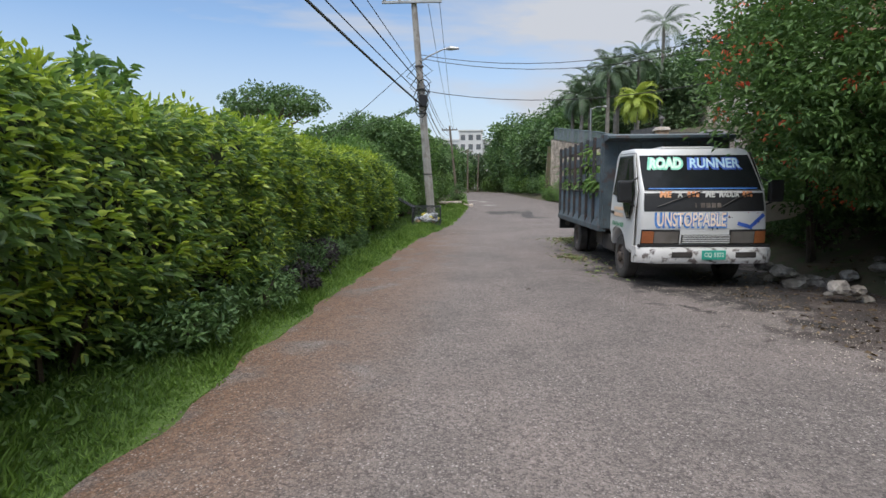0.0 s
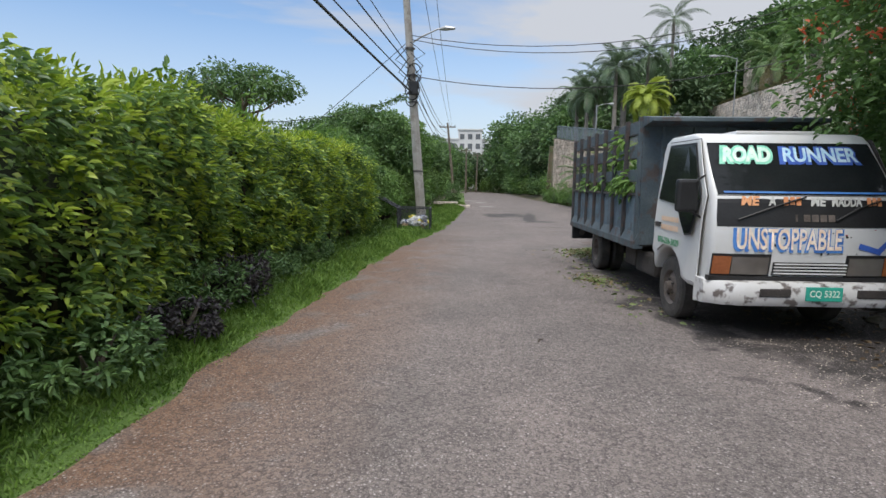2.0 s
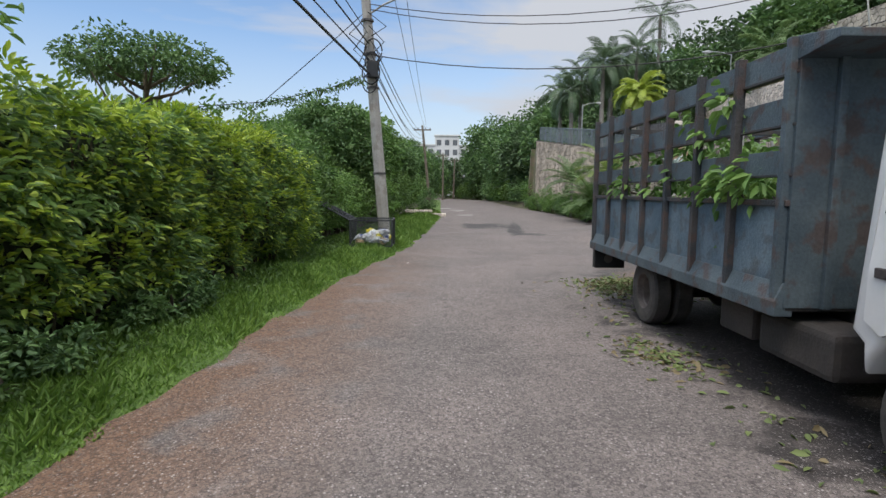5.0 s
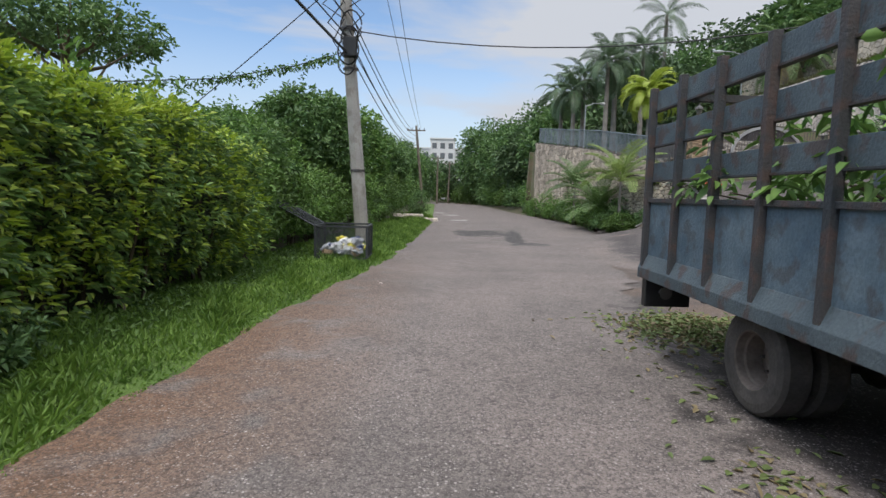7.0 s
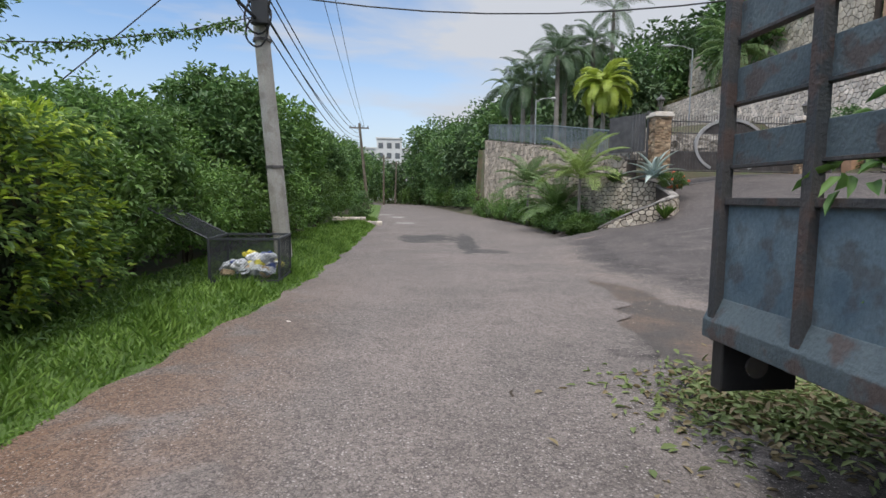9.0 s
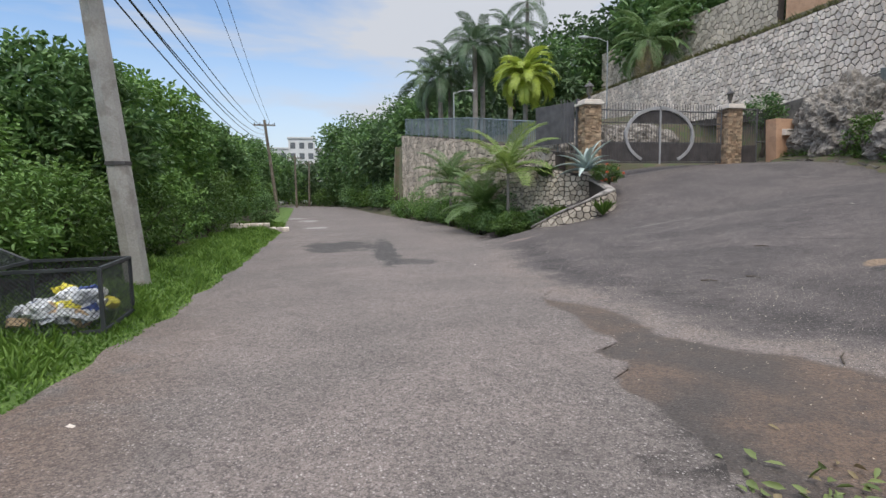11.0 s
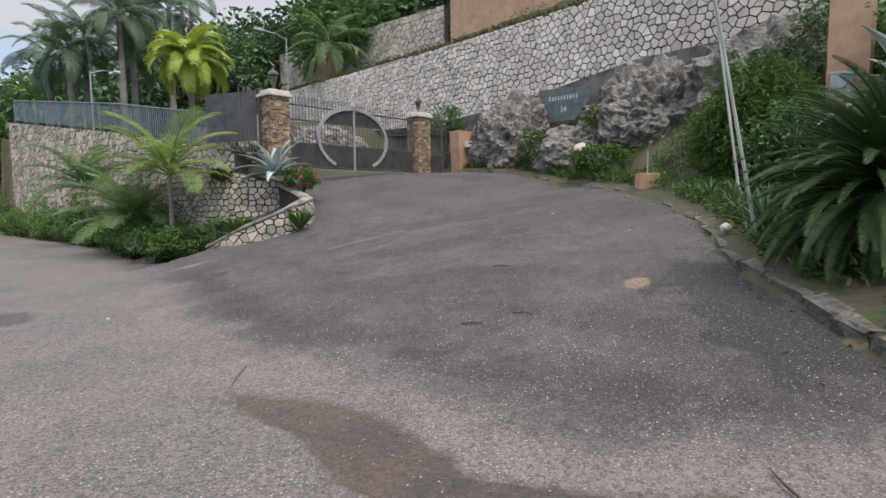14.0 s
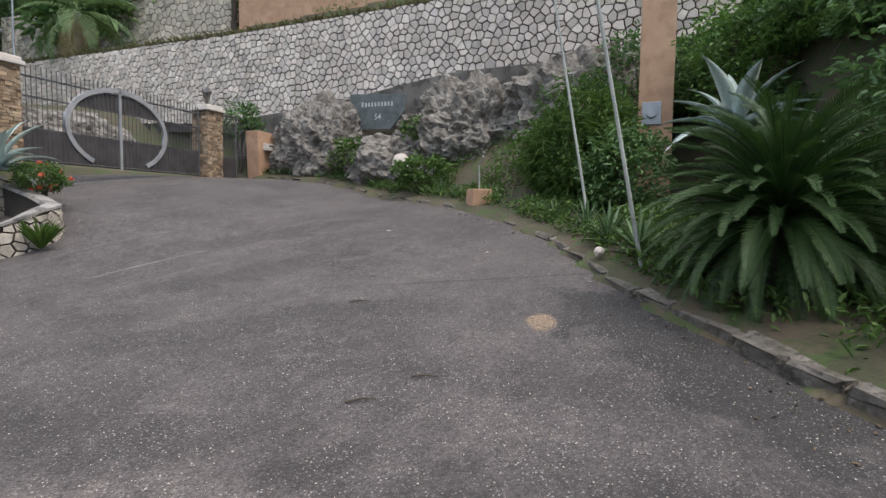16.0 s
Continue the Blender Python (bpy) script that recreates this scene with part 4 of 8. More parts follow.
def blade_mesh(name, length, width, thick, curl, spine=0.0):
    """A thick pointed succulent leaf along +x, curling by curl radians (down where negative)."""
    seg = 9
    V, F = [], []
    p, out = np.zeros(3), []
    for i in range(seg + 1):
        t = i / seg
        out.append(p.copy())
        a = curl * t
        p = p + np.array([math.cos(a), 0, math.sin(a)]) * length / seg
    for i, c in enumerate(out):
        t = i / seg
        w = width * (0.62 + 0.9 * t * (1 - t) * 1.7) * (1 - t ** 3.2) / 2 + 0.002
        h = thick * (1 - 0.9 * t)
        V += [c + np.array([0, -w, 0.35 * w]), c + np.array([0, 0, -0.1 * h]), c + np.array([0, w, 0.35 * w]), c + np.array([0, 0, -h])]
    for i in range(seg):
        for k in range(4):
            F.append((i * 4 + k, i * 4 + (k + 1) % 4, i * 4 + 4 + (k + 1) % 4, i * 4 + 4 + k))
    F.append((3, 2, 1, 0))
    return fast_mesh(name, np.array(V), np.array(F))


def agave(name, place, leaf, count, material, label, seed=0, rises=(78, 8), group="", scale=1.0):
    rng = random.Random(seed)
    z0 = float(land_z(np.array([place[0]]), np.array([place[1]]))[0]) if len(place) < 3 else place[2]
    root = empty(name, pose(place[0], place[1], z0 - 0.02), label, "agave", group)
    for k in range(count):
        t = k / max(1, count - 1)
        ob = part("leaf", tinted(leaf, material), material, root, smooth=True)
        rise = rises[0] + (rises[1] - rises[0]) * t + rng.uniform(-7, 7)
        ob.matrix_local = pose(0, 0, 0.04, 0, 0, k * 137.5 + rng.uniform(-10, 10)) @ pose(0, 0, 0, 0, -rise, 0) @ Matrix.Scale(scale * rng.uniform(0.8, 1.08), 4)
    return root


def grass_tuft(name, place, height, spread, n, material, label, seed=0, group=""):
    rng = np.random.default_rng(seed)
    z0 = float(land_z(np.array([place[0]]), np.array([place[1]]))[0]) if len(place) < 3 else place[2]
    root = empty(name, pose(place[0], place[1], z0 - 0.02), label, "grass", group)
    a = rng.uniform(0, 6.28, n)
    out = np.stack([np.cos(a), np.sin(a), np.zeros(n)], -1)
    P = out * rng.uniform(0, 0.12, (n, 1)) * spread
    A = out * rng.uniform(0.15, 0.8, (n, 1)) * spread / height + np.array([0, 0, 1.0])
    part("foliage", leaf_mesh("foliage", P, A, height * rng.uniform(0.6, 1.1, n), 0.014, rng, 0.45, 0.1), material, root, kind="stuff")
    return root


# ---- retaining wall, its footing, the upper wall ----
WY0, WY1 = 60.0, 8.0
wall_path = [(float(wall_x(y)), y) for y in (60, 50, 42, 36, 30, 24, 18, 12, 8)]


def wall_y(s):
    return 60 - s / math.hypot(1, 0.105)


def wall_low(s):
    return float(np.interp(wall_y(s), [8, 20, 26, 31, 36, 60], [6.0, 5.95, 5.95, 5.3, 5.0, 6.5]))


def wall_high(s):
    return float(np.interp(wall_y(s), [8, 20, 30, 36, 50, 60], [8.3, 8.4, 8.5, 8.6, 9.1, 9.3]))


# face towards the road: the way runs south, so that the face is on its right; the path is given north to south and turned
stone_wall("wall_retaining", wall_path[::-1], lambda s: wall_low(52.3 - s), lambda s: wall_high(52.3 - s), 0.29, 0.5, M_STONE,
           "tall retaining wall of pale fitted limestone", (19, 24, 6), 300, seed=3, joint=0.0195, proud=0.045)
foot = []
bm = bmesh.new()
for y in np.arange(9, 36, 0.5):
    zt = float(np.interp(y, [8, 20, 26, 31, 36], [6.0, 5.95, 5.95, 5.3, 5.0])) + 0.06
    x = float(wall_x(y))
    foot.append([bm.verts.new(p) for p in ((x - 0.22, y, zt - 1.6), (x - 0.16 + 0.03 * math.sin(y * 2), y, zt - 0.03), (x - 0.10, y, zt), (x + 0.1, y, zt), (x + 0.1, y, zt - 1.6))])
for a, b in zip(foot, foot[1:]):
    for k in range(5):
        bm.faces.new((a[k], b[k], b[(k + 1) % 5], a[(k + 1) % 5]))
bmesh.ops.recalc_face_normals(bm, faces=bm.faces[:])
tagged(part("wall_footing", bm, M_FOOT), "stained concrete footing under the retaining wall", "footing", kind="structure")

stone_wall("wall_upper", [(27.4, 41.0), (27.4, 60.0)], lambda s: 9.0, lambda s: float(np.interp(s, [0, 9, 19], [13.2, 13.5, 13.8])), 0.42, 0.4, M_STONE_D,
           "upper terrace wall of weathered limestone", (26, 42, 10), 60, seed=5, joint=0.02)

# house wall above the retaining wall
house = empty("house", pose(27.6, 40.7, 8.6), "ochre rendered house wall above the terrace", "house")
part("wall", boxed(0, 6, -17, 0, 0, 7.0, bevel=0.02), M_TAN, house)
part("roof", boxed(-0.5, 6.5, -17.5, 0.5, 7.0, 7.25, bevel=0.03), M_CONC, house)

# ---- terrace wall on the north side of the drive ----
ter_path = [(float(terrace_x(y)), y) for y in (54, 50, 44, 40, 37, 34.6)][::-1]
TL = math.hypot(1, 0.14)
stone_wall("wall_terrace", ter_path, lambda s: -0.2, lambda s: float(np.interp(34.6 + s / TL, [34, 42.7, 55, 58], [2.9, 4.3, 5.85, 6.2])), 0.34, 0.45, M_STONE_T,
           "sloping terrace wall of fitted limestone", (9.5, 38, 2), 300, seed=7, joint=0.022)

# curved planter walls beside the drive
def arc(points, n=10):
    """A smooth line through points."""
    out = []
    q = [Vector((*p, 0)) for p in points]
    for i in range(len(q) - 1):
        p0, p1, p2, p3 = q[max(i - 1, 0)], q[i], q[i + 1], q[min(i + 2, len(q) - 1)]
        for k in range(n):
            t = k / n
            v = 0.5 * (2 * p1 + (p2 - p0) * t + (2 * p0 - 5 * p1 + 4 * p2 - p3) * t * t + (3 * p1 - p0 - 3 * p2 + p3) * t ** 3)
            out.append((v.x, v.y))
    out.append(tuple(points[-1]))
    return out


def path_len(p):
    return sum(math.hypot(b[0] - a[0], b[1] - a[1]) for a, b in zip(p, p[1:]))


def point_on(p, s):
    for a, b in zip(p, p[1:]):
        d = math.hypot(b[0] - a[0], b[1] - a[1])
        if s <= d:
            return a[0] + (b[0] - a[0]) * s / d, a[1] + (b[1] - a[1]) * s / d
        s -= d
    return p[-1]


P_LOW = arc([(8.3, 31.5), (8.75, 30.5), (9.55, 29.8), (10.35, 29.9), (10.75, 30.7), (10.9, 31.8), (11.05, 33.0)])[::-1]
P_LOW_N = path_len(P_LOW)


def low_of(p):
    return lambda s: float(pave_z(*point_on(p, s))) - 0.1


stone_wall("wall_planter", P_LOW, low_of(P_LOW), lambda s: float(np.interp(P_LOW_N - s, [0, 0.4, 2.7, 3.7, 5.2, 7], [0.24, 0.42, 1.38, 1.46, 1.80, 2.35])), 0.22, 0.22, M_STONE_D,
           "low curved planter wall of white limestone", (9.5, 29, 1), 200, seed=9, joint=0.016, cap=(M_CONC, 0.07, 0.04))
P_UP = arc([(7.9, 37.5), (8.9, 34.6), (9.6, 32.9), (10.2, 32.2), (10.9, 32.1)])[::-1]
P_UP_N = path_len(P_UP)
stone_wall("wall_planter_back", P_UP, lambda s: 0.0, lambda s: float(np.interp(P_UP_N - s, [0, 3, 5, 7], [2.5, 2.5, 2.25, 1.85])), 0.2, 0.25, M_STONE_D,
           "curved upper planter wall of weathered limestone", (9.5, 31, 1), 200, seed=11, joint=0.016)

# ---- gate ----
GATE_Y, GATE_Z = 33.2, 2.44


def pillar(x, seed):
    root = empty("gate_pillar", pose(x, GATE_Y, GATE_Z - 0.1), "square gate pillar of stacked brown ledge stone with a pale cement cap", "pillar", "gate pillars")
    part("core", boxed(-0.27, 0.27, -0.27, 0.27, 0, 2.22), M_JOINT, root)
    rng = random.Random(seed)
    bm = bmesh.new()
    for face in range(4):
        m = pose(0, 0, 0, 0, 0, 90 * face)
        z = 0.02
        while z < 2.18:
            h = rng.uniform(0.05, 0.10)
            u = -0.32
            while u < 0.31:
                w = min(rng.uniform(0.09, 0.26), 0.32 - u)
                if w > 0.04:
                    box(bm, u + 0.004, u + w - 0.004, -0.32 + rng.uniform(-0.025, 0.02), -0.25, z + 0.004, min(z + h, 2.21) - 0.004, m=m)
                u += w
            z += h
    part("ledge_stones", bm, M_LEDGE, root, kind="stuff")
    bm = bmesh.new()
    box(bm, -0.40, 0.40, -0.40, 0.40, 2.22, 2.32, 0.02)
    box(bm, -0.35, 0.35, -0.35, 0.35, 2.323, 2.41, 0.03)
    part("cap", bm, M_CAP, root, "pale moulded cement cap")
    return root


PIL_L, PIL_R = 11.3, 17.45
pillar(PIL_L, 1), pillar(PIL_R, 2)


def lantern(x, s=1.0, post=0.25):
    root = empty("pillar_lantern", pose(x, GATE_Y, GATE_Z + 2.3), "small dark metal lantern on the gate pillar", "lantern", "pillar lanterns")
    part("stem", tubed([(0, 0, 0), (0, 0, post)], [0.07, 0.035]), M_IRON, root)
    part("glass", tubed([(0, 0, post), (0, 0, post + 0.32 * s)], [0.10 * s, 0.16 * s], 6), M_LAMP, root, "frosted lantern glass")
    part("roof", tubed([(0, 0, post + 0.32 * s + 0.002), (0, 0, post + 0.40 * s), (0, 0, post + 0.50 * s), (0, 0, post + 0.6 * s)], [0.23 * s, 0.19 * s, 0.06 * s, 0.015], 6), M_IRON, root)


lantern(PIL_L, 0.85, 0.22), lantern(PIL_R, 0.75, 0.18)

g0, g1 = PIL_L + 0.33, PIL_R - 0.33
gm = 14.3
gate = empty("metal_gate", pose(0, GATE_Y, GATE_Z), "dark iron double driveway gate with a large steel ring", "gate")
RC, RR_X, RR_Z = 1.06, 1.52, 1.13


def gate_leaf(x0, x1, side):
    leaf_ob = part("gate_leaf", tube(tube(tube(tube(bmesh.new(), [(x0, 0, 0.04), (x0, 0, 2.2)], 0.035, 4), [(x1, 0, 0.04), (x1, 0, 2.2)], 0.035, 4),
                                          [(x0, 0, 0.06), (x1, 0, 0.06)], 0.03, 4), [(x0, 0, 2.0), (x1, 0, 2.0)], 0.025, 4), M_IRON, gate)
    part("lower_panel", boxed(x0 + 0.03, x1 - 0.03, -0.012, 0.012, 0.10, 0.78, 0.003), M_IRONP, leaf_ob, "solid dark sheet panel")
    n = int((x1 - x0) / 0.115)
    for k in range(1, n):
        x = x0 + (x1 - x0) * k / n
        part("bar", tubed([(x, -0.02, 0.08), (x, -0.02, 2.26)], 0.011, 5), M_IRON, leaf_ob)
    part("rail", boxed(x0, x1, -0.02, 0.02, 0.78, 0.83, 0.003), M_IRON, leaf_ob)
    part("rail", boxed(x0, x1, -0.02, 0.02, 1.52, 1.56, 0.003), M_IRON, leaf_ob)
    bm = bmesh.new()
    rows = []
    for k in range(25):
        a = radians(90 + side * (k * 147 / 24))
        ring = []
        for r, d in ((1.0, -0.05), (1.0, 0.03), (0.925, 0.03), (0.925, -0.05)):
            ring.append(bm.verts.new((gm + math.cos(a) * RR_X * r, d, RC + math.sin(a) * RR_Z * (r if r == 1 else 0.895) * 0.98)))
        rows.append(ring)
    for a, b in zip(rows, rows[1:]):
        for k in range(4):
            bm.faces.new((a[k], b[k], b[(k + 1) % 4], a[(k + 1) % 4]))
    bm.faces.new(rows[0]), bm.faces.new(rows[-1][::-1])
    bmesh.ops.recalc_face_normals(bm, faces=bm.faces[:])
    part("half_ring", bm, M_RING, leaf_ob, "pale steel half ring")
    fan = [(gm, 1.56)] + [(gm + math.cos(radians(90 + side * a)) * RR_X * 0.92, RC + math.sin(radians(90 + side * a)) * RR_Z * 0.86) for a in np.linspace(0, 62, 10)]
    bm = bmesh.new()
    prism(bm, [(u, max(v, 1.56)) for u, v in fan], "y", 0.005, 0.02)
    part("upper_panel", bm, M_IRONP, leaf_ob, "dark sheet behind the ring's top")


gate_leaf(g0 + 0.05, gm - 0.02, 1)
gate_leaf(gm + 0.02, g1 - 0.05, -1)
part("lock_post", boxed(gm - 0.035, gm + 0.035, -0.05, 0.0, 0.0, 2.15, 0.006), M_RING, gate, "pale steel closing post")

side_gate = empty("side_gate", pose(0, GATE_Y, GATE_Z), "narrow dark iron pedestrian gate beside the pillar", "gate")
part("gate_frame", tube(tube(tube(bmesh.new(), [(PIL_R + 0.36, 0, 0), (PIL_R + 0.36, 0, 2.2)], 0.035, 4), [(PIL_R + 1.31, 0, 0), (PIL_R + 1.31, 0, 2.2)], 0.035, 4), [(PIL_R + 0.36, 0, 2.15), (PIL_R + 1.31, 0, 2.15)], 0.03, 4), M_IRON, side_gate)
part("lower_panel", boxed(PIL_R + 0.40, PIL_R + 1.28, -0.01, 0.01, 0.06, 0.75, 0.003), M_IRONP, side_gate)
for k in range(1, 9):
    part("bar", tubed([(PIL_R + 0.36 + 0.106 * k, -0.015, 0.06), (PIL_R + 0.36 + 0.106 * k, -0.015, 2.2)], 0.011, 5), M_IRON, side_gate)
fence2 = empty("fence_panel", pose(0, GATE_Y + 0.2, GATE_Z), "dark iron fence panel behind the post box", "fence")
for z in (0.9, 2.15):
    part("rail", tubed([(PIL_R + 1.5, 0, z), (PIL_R + 2.8, 0, z)], 0.025, 4), M_IRON, fence2)
for k in range(12):
    part("bar", tubed([(PIL_R + 1.55 + 0.11 * k, 0, 0.0), (PIL_R + 1.55 + 0.11 * k, 0, 2.2)], 0.011, 5), M_IRON, fence2)

box_post = empty("post_box_pillar", pose(19.25, 32.6, GATE_Z - 0.05), "ochre rendered pillar with a white post box", "post box")
part("pillar", prismed([(-0.32, 0), (0.34, 0), (0.5, 1.75), (-0.42, 1.75)], "y", -0.25, 0.25, 0.02), M_TAN, box_post)
part("mail_slot", boxed(-0.12, 0.34, -0.42, -0.25, 1.10, 1.34, 0.015), M_CAP, box_post, "white box front with a slot")
part("slot", boxed(-0.02, 0.26, -0.424, -0.418, 1.24, 1.28), M_BLACK, box_post)

# steel screen and railing on the terrace, north of the pillar
screen = empty("steel_screen", pose(0, 0, GATE_Z), "grey steel screen with bars beside the gate pillar", "fence")
part("panel", prismed([(10.15, 35.4), (10.95, 33.7), (10.99, 33.72), (10.19, 35.42)], "z", 0.85, 2.35), M_IRON, screen, "plain grey sheet panel")
for k in range(6):
    part("bar", tubed([(10.3 + 0.13 * k, 33.45, 0.3), (10.3 + 0.13 * k, 33.45, 2.35)], 0.016, 5), M_IRON, screen)
part("post", boxed(10.92, 11.04, 33.4, 33.52, 0, 2.4, 0.01), M_IRON, screen)

railing = empty("terrace_railing", None, "blue-grey mesh railing along the terrace wall", "railing")
rail_pts = []
for k in range(15):
    y = 53.7 - k * 1.35
    rail_pts.append((float(terrace_x(y)) + 0.2, y, float(np.interp(y, [34, 42.7, 55, 58], [2.9, 4.3, 5.85, 6.2]))))
for p in rail_pts:
    part("post", tubed([p, (p[0], p[1], p[2] + 1.15)], 0.03, 6), M_RAIL, railing)
part("top_rail", tubed([(p[0], p[1], p[2] + 1.12) for p in rail_pts], 0.03, 6), M_RAIL, railing)
bm = bmesh.new()
for (a, b) in zip(rail_pts, rail_pts[1:]):
    for k in range(9):
        t = k / 9
        x, y, z = a[0] + (b[0] - a[0]) * t, a[1] + (b[1] - a[1]) * t, a[2] + (b[2] - a[2]) * t
        box(bm, x - 0.012, x + 0.012, y - 0.022, y + 0.022, z + 0.08, z + 1.10)
part("slats", bm, M_RAIL, railing, kind="stuff")


# ---- kerb of the drive ----
kerb_path = arc(KERB[3:18], 6)
kn = path_len(kerb_path)
kerb = empty("kerb", None, "rough worn concrete kerb along the drive", "kerb", kind="structure")
s, rng = 0.0, random.Random(4)
while s < kn - 0.3:
    w = rng.uniform(0.5, 0.8)
    (ax, ay), (bx, by) = point_on(kerb_path, s + 0.01), point_on(kerb_path, min(kn, s + w - 0.012))
    yaw = math.degrees(math.atan2(by - ay, bx - ax))
    big = float(np.interp(s, [0, 2.8, 4.2, 9], [0.15, 0.15, 0.10, 0.085])) * rng.uniform(0.8, 1.1)
    z = float(pave_z((ax + bx) / 2, (ay + by) / 2))
    L = math.hypot(bx - ax, by - ay)
    m = pose((ax + bx) / 2, (ay + by) / 2, z, rng.uniform(-3, 3), -math.degrees(math.atan2(float(pave_z(bx, by) - pave_z(ax, ay)), L)), yaw + rng.uniform(-2, 2))
    bm = boxed(-L / 2 - 0.006, L / 2 + 0.006, -0.20, 0.02, -0.15, big, bevel=0.05)
    for v in bm.verts:
        v.co += Vector((rng.uniform(-1, 1), rng.uniform(-1, 1), rng.uniform(-1, 1))) * 0.03
    ob = part("kerb_stone", bm, M_KERB, kerb)
    ob.matrix_local = m
    s += w


# ---- rocks ----
def boulder(name, centre, radii, seed, label, rough=0.25, category="rock", group="", material=None, detail=5, freq=1.1):
    bm = bmesh.new()
    bmesh.ops.create_icosphere(bm, subdivisions=detail, radius=1.0)
    off = Vector((seed * 3.7, seed * 1.3, seed * 7.1))
    for v in bm.verts:
        p = Vector((v.co.x * radii[0], v.co.y * radii[1], v.co.z * radii[2]))
        q = p * freq + off
        g = Vector((q.x * 3.2, q.y * 3.2, q.z * 1.5))
        d = noise.fractal(q, 0.6, 2.2, 6) * rough * 0.8 + 0.10 * rough * noise.cell(q * 4) + 0.35 * rough * abs(noise.noise(q * 0.8)) - 0.55 * rough * (0.35 - min(0.35, abs(noise.noise(g)))) - 0.25 * rough * (0.3 - min(0.3, abs(noise.noise(g * 2.7))))
        v.co = Vector([p[i] * (1 + d) for i in range(3)])
    ob = part(name, bm, material or M_ROCK)
    ob.matrix_world = Matrix.Translation(centre)
    return tagged(ob, label, category, group)


boulder("rock_outcrop", (20.1, 30.6, 3.35), (1.35, 1.8, 1.95), 1, "large grey weathered limestone outcrop by the gate", 0.22, group="rock face", detail=6)
boulder("rock_outcrop", (19.95, 24.9, 3.25), (1.7, 2.6, 2.2), 2, "large grey limestone rock face below the wall", 0.25, group="rock face", detail=6)
boulder("rock_outcrop", (19.5, 27.5, 2.8), (1.3, 1.6, 1.1), 3, "broken grey limestone below the plaque", 0.3, group="rock face")
boulder("rock_outcrop", (19.4, 21.6, 3.9), (1.6, 2.2, 2.1), 4, "grey limestone rock face grown over with shrubs", 0.25, group="rock face")
boulder("rock_outcrop", (13.2, 37.6, 3.4), (1.6, 1.2, 1.3), 5, "grey boulder behind the gate", 0.22, group="rocks behind the gate")
boulder("rock_outcrop", (16.4, 37.9, 3.3), (2.2, 1.2, 1.4), 6, "grey boulder behind the gate", 0.22, group="rocks behind the gate")
boulder("white_rock", (18.2, 26.6, 2.75), (0.25, 0.28, 0.42), 7, "upright white stone in the bank", 0.2, material=M_STONE, detail=3)

# plaque
plaque = empty("plaque", pose(20.02, 28.4, 4.15, 0, 0, -97), "dark slate name plaque on the rock face", "sign")
part("slab", prismed([(-1.05, 1.28), (1.2, 1.10), (1.15, 0.55), (0.62, 0.0), (-0.72, 0.05), (-0.95, 0.6)], "y", -0.05, 0.05, 0.012), M_SLATE, plaque)
for k, (u, w, h) in enumerate(((-0.55, 0.10, 0.16), (-0.41, 0.09, 0.14), (-0.28, 0.09, 0.14), (-0.15, 0.09, 0.14), (-0.02, 0.09, 0.14), (0.11, 0.1, 0.14), (0.25, 0.09, 0.14), (0.38, 0.09, 0.14), (0.51, 0.09, 0.14), (0.64, 0.09, 0.14))):
    part("inscription", boxed(u, u + w * 0.72, -0.058, -0.052, 0.78 - 0.03 * u, 0.78 - 0.03 * u + h), M_INSCR, plaque)

# tall ochre post at the drive's mouth
post = empty("ochre_post", pose(16.78, 19.6, 1.2), "tall square ochre rendered post with a light fixture", "post")
part("shaft", boxed(-0.36, 0.36, -0.36, 0.36, -0.2, 8.5, 0.02), M_TAN, post)
# the grey panel with a round lens is a light fixture, left unlit
fixture = part("intercom", boxed(-0.40, -0.36, -0.12, 0.28, 2.2, 2.7, 0.01), M_GALV, post, "small grey unlit light fixture")
part("lens", tubed([(-0.40, 0.08, 2.45), (-0.46, 0.08, 2.45)], 0.10, 14), M_GALV, fixture)
# slim pale poles, the square pot and a white stone in the garden bed
for k, (a, b) in enumerate((((10.42, 19.72, 0.8), (10.39, 20.9, 7.0)), ((13.12, 20.65, 1.4), (14.05, 21.75, 7.0)))):
    tagged(part("slim_pole", tubed([a, ((a[0] + b[0]) / 2 + 0.04, (a[1] + b[1]) / 2, (a[2] + b[2]) / 2), b], [0.026, 0.022, 0.018], 7), M_SLIM), "slim pale grey-green leaning pole in the garden bed", "pole", "slim poles")
pot_z = float(land_z(np.array([15.7]), np.array([23.4]))[0])
pot = empty("post_block", pose(15.7, 23.4, pot_z - 0.08, 0, 0, 35), "low ochre concrete block holding a thin pale standpipe", "block")
part("block", prismed([(-0.24, 0), (0.24, 0), (0.26, 0.40), (-0.26, 0.40)], "y", -0.24, 0.24, 0.02), M_TAN, pot)
part("standpipe", tubed([(0, 0, 0.38), (0.02, 0, 0.98)], 0.02, 7), M_SLIM, pot)
part("slanted_arm", tubed([(-0.28, 0, 1.14), (0.02, 0, 0.98), (0.10, 0, 0.94)], 0.02, 6), M_SLIM, pot)
boulder("white_rock", (11.0, 20.25, 0.92), (0.085, 0.07, 0.065), 17, "small white stone behind the kerb", 0.7, material=M_STONE, detail=3)


# ---- hedge on the left ----
rng = np.random.default_rng(11)
hedge = empty("hedge", pose(0, 0, 0), "dense clipped hedge of glossy green leaves with yellow young tips", "hedge")
HY0, HY1 = -7.0, 19.3


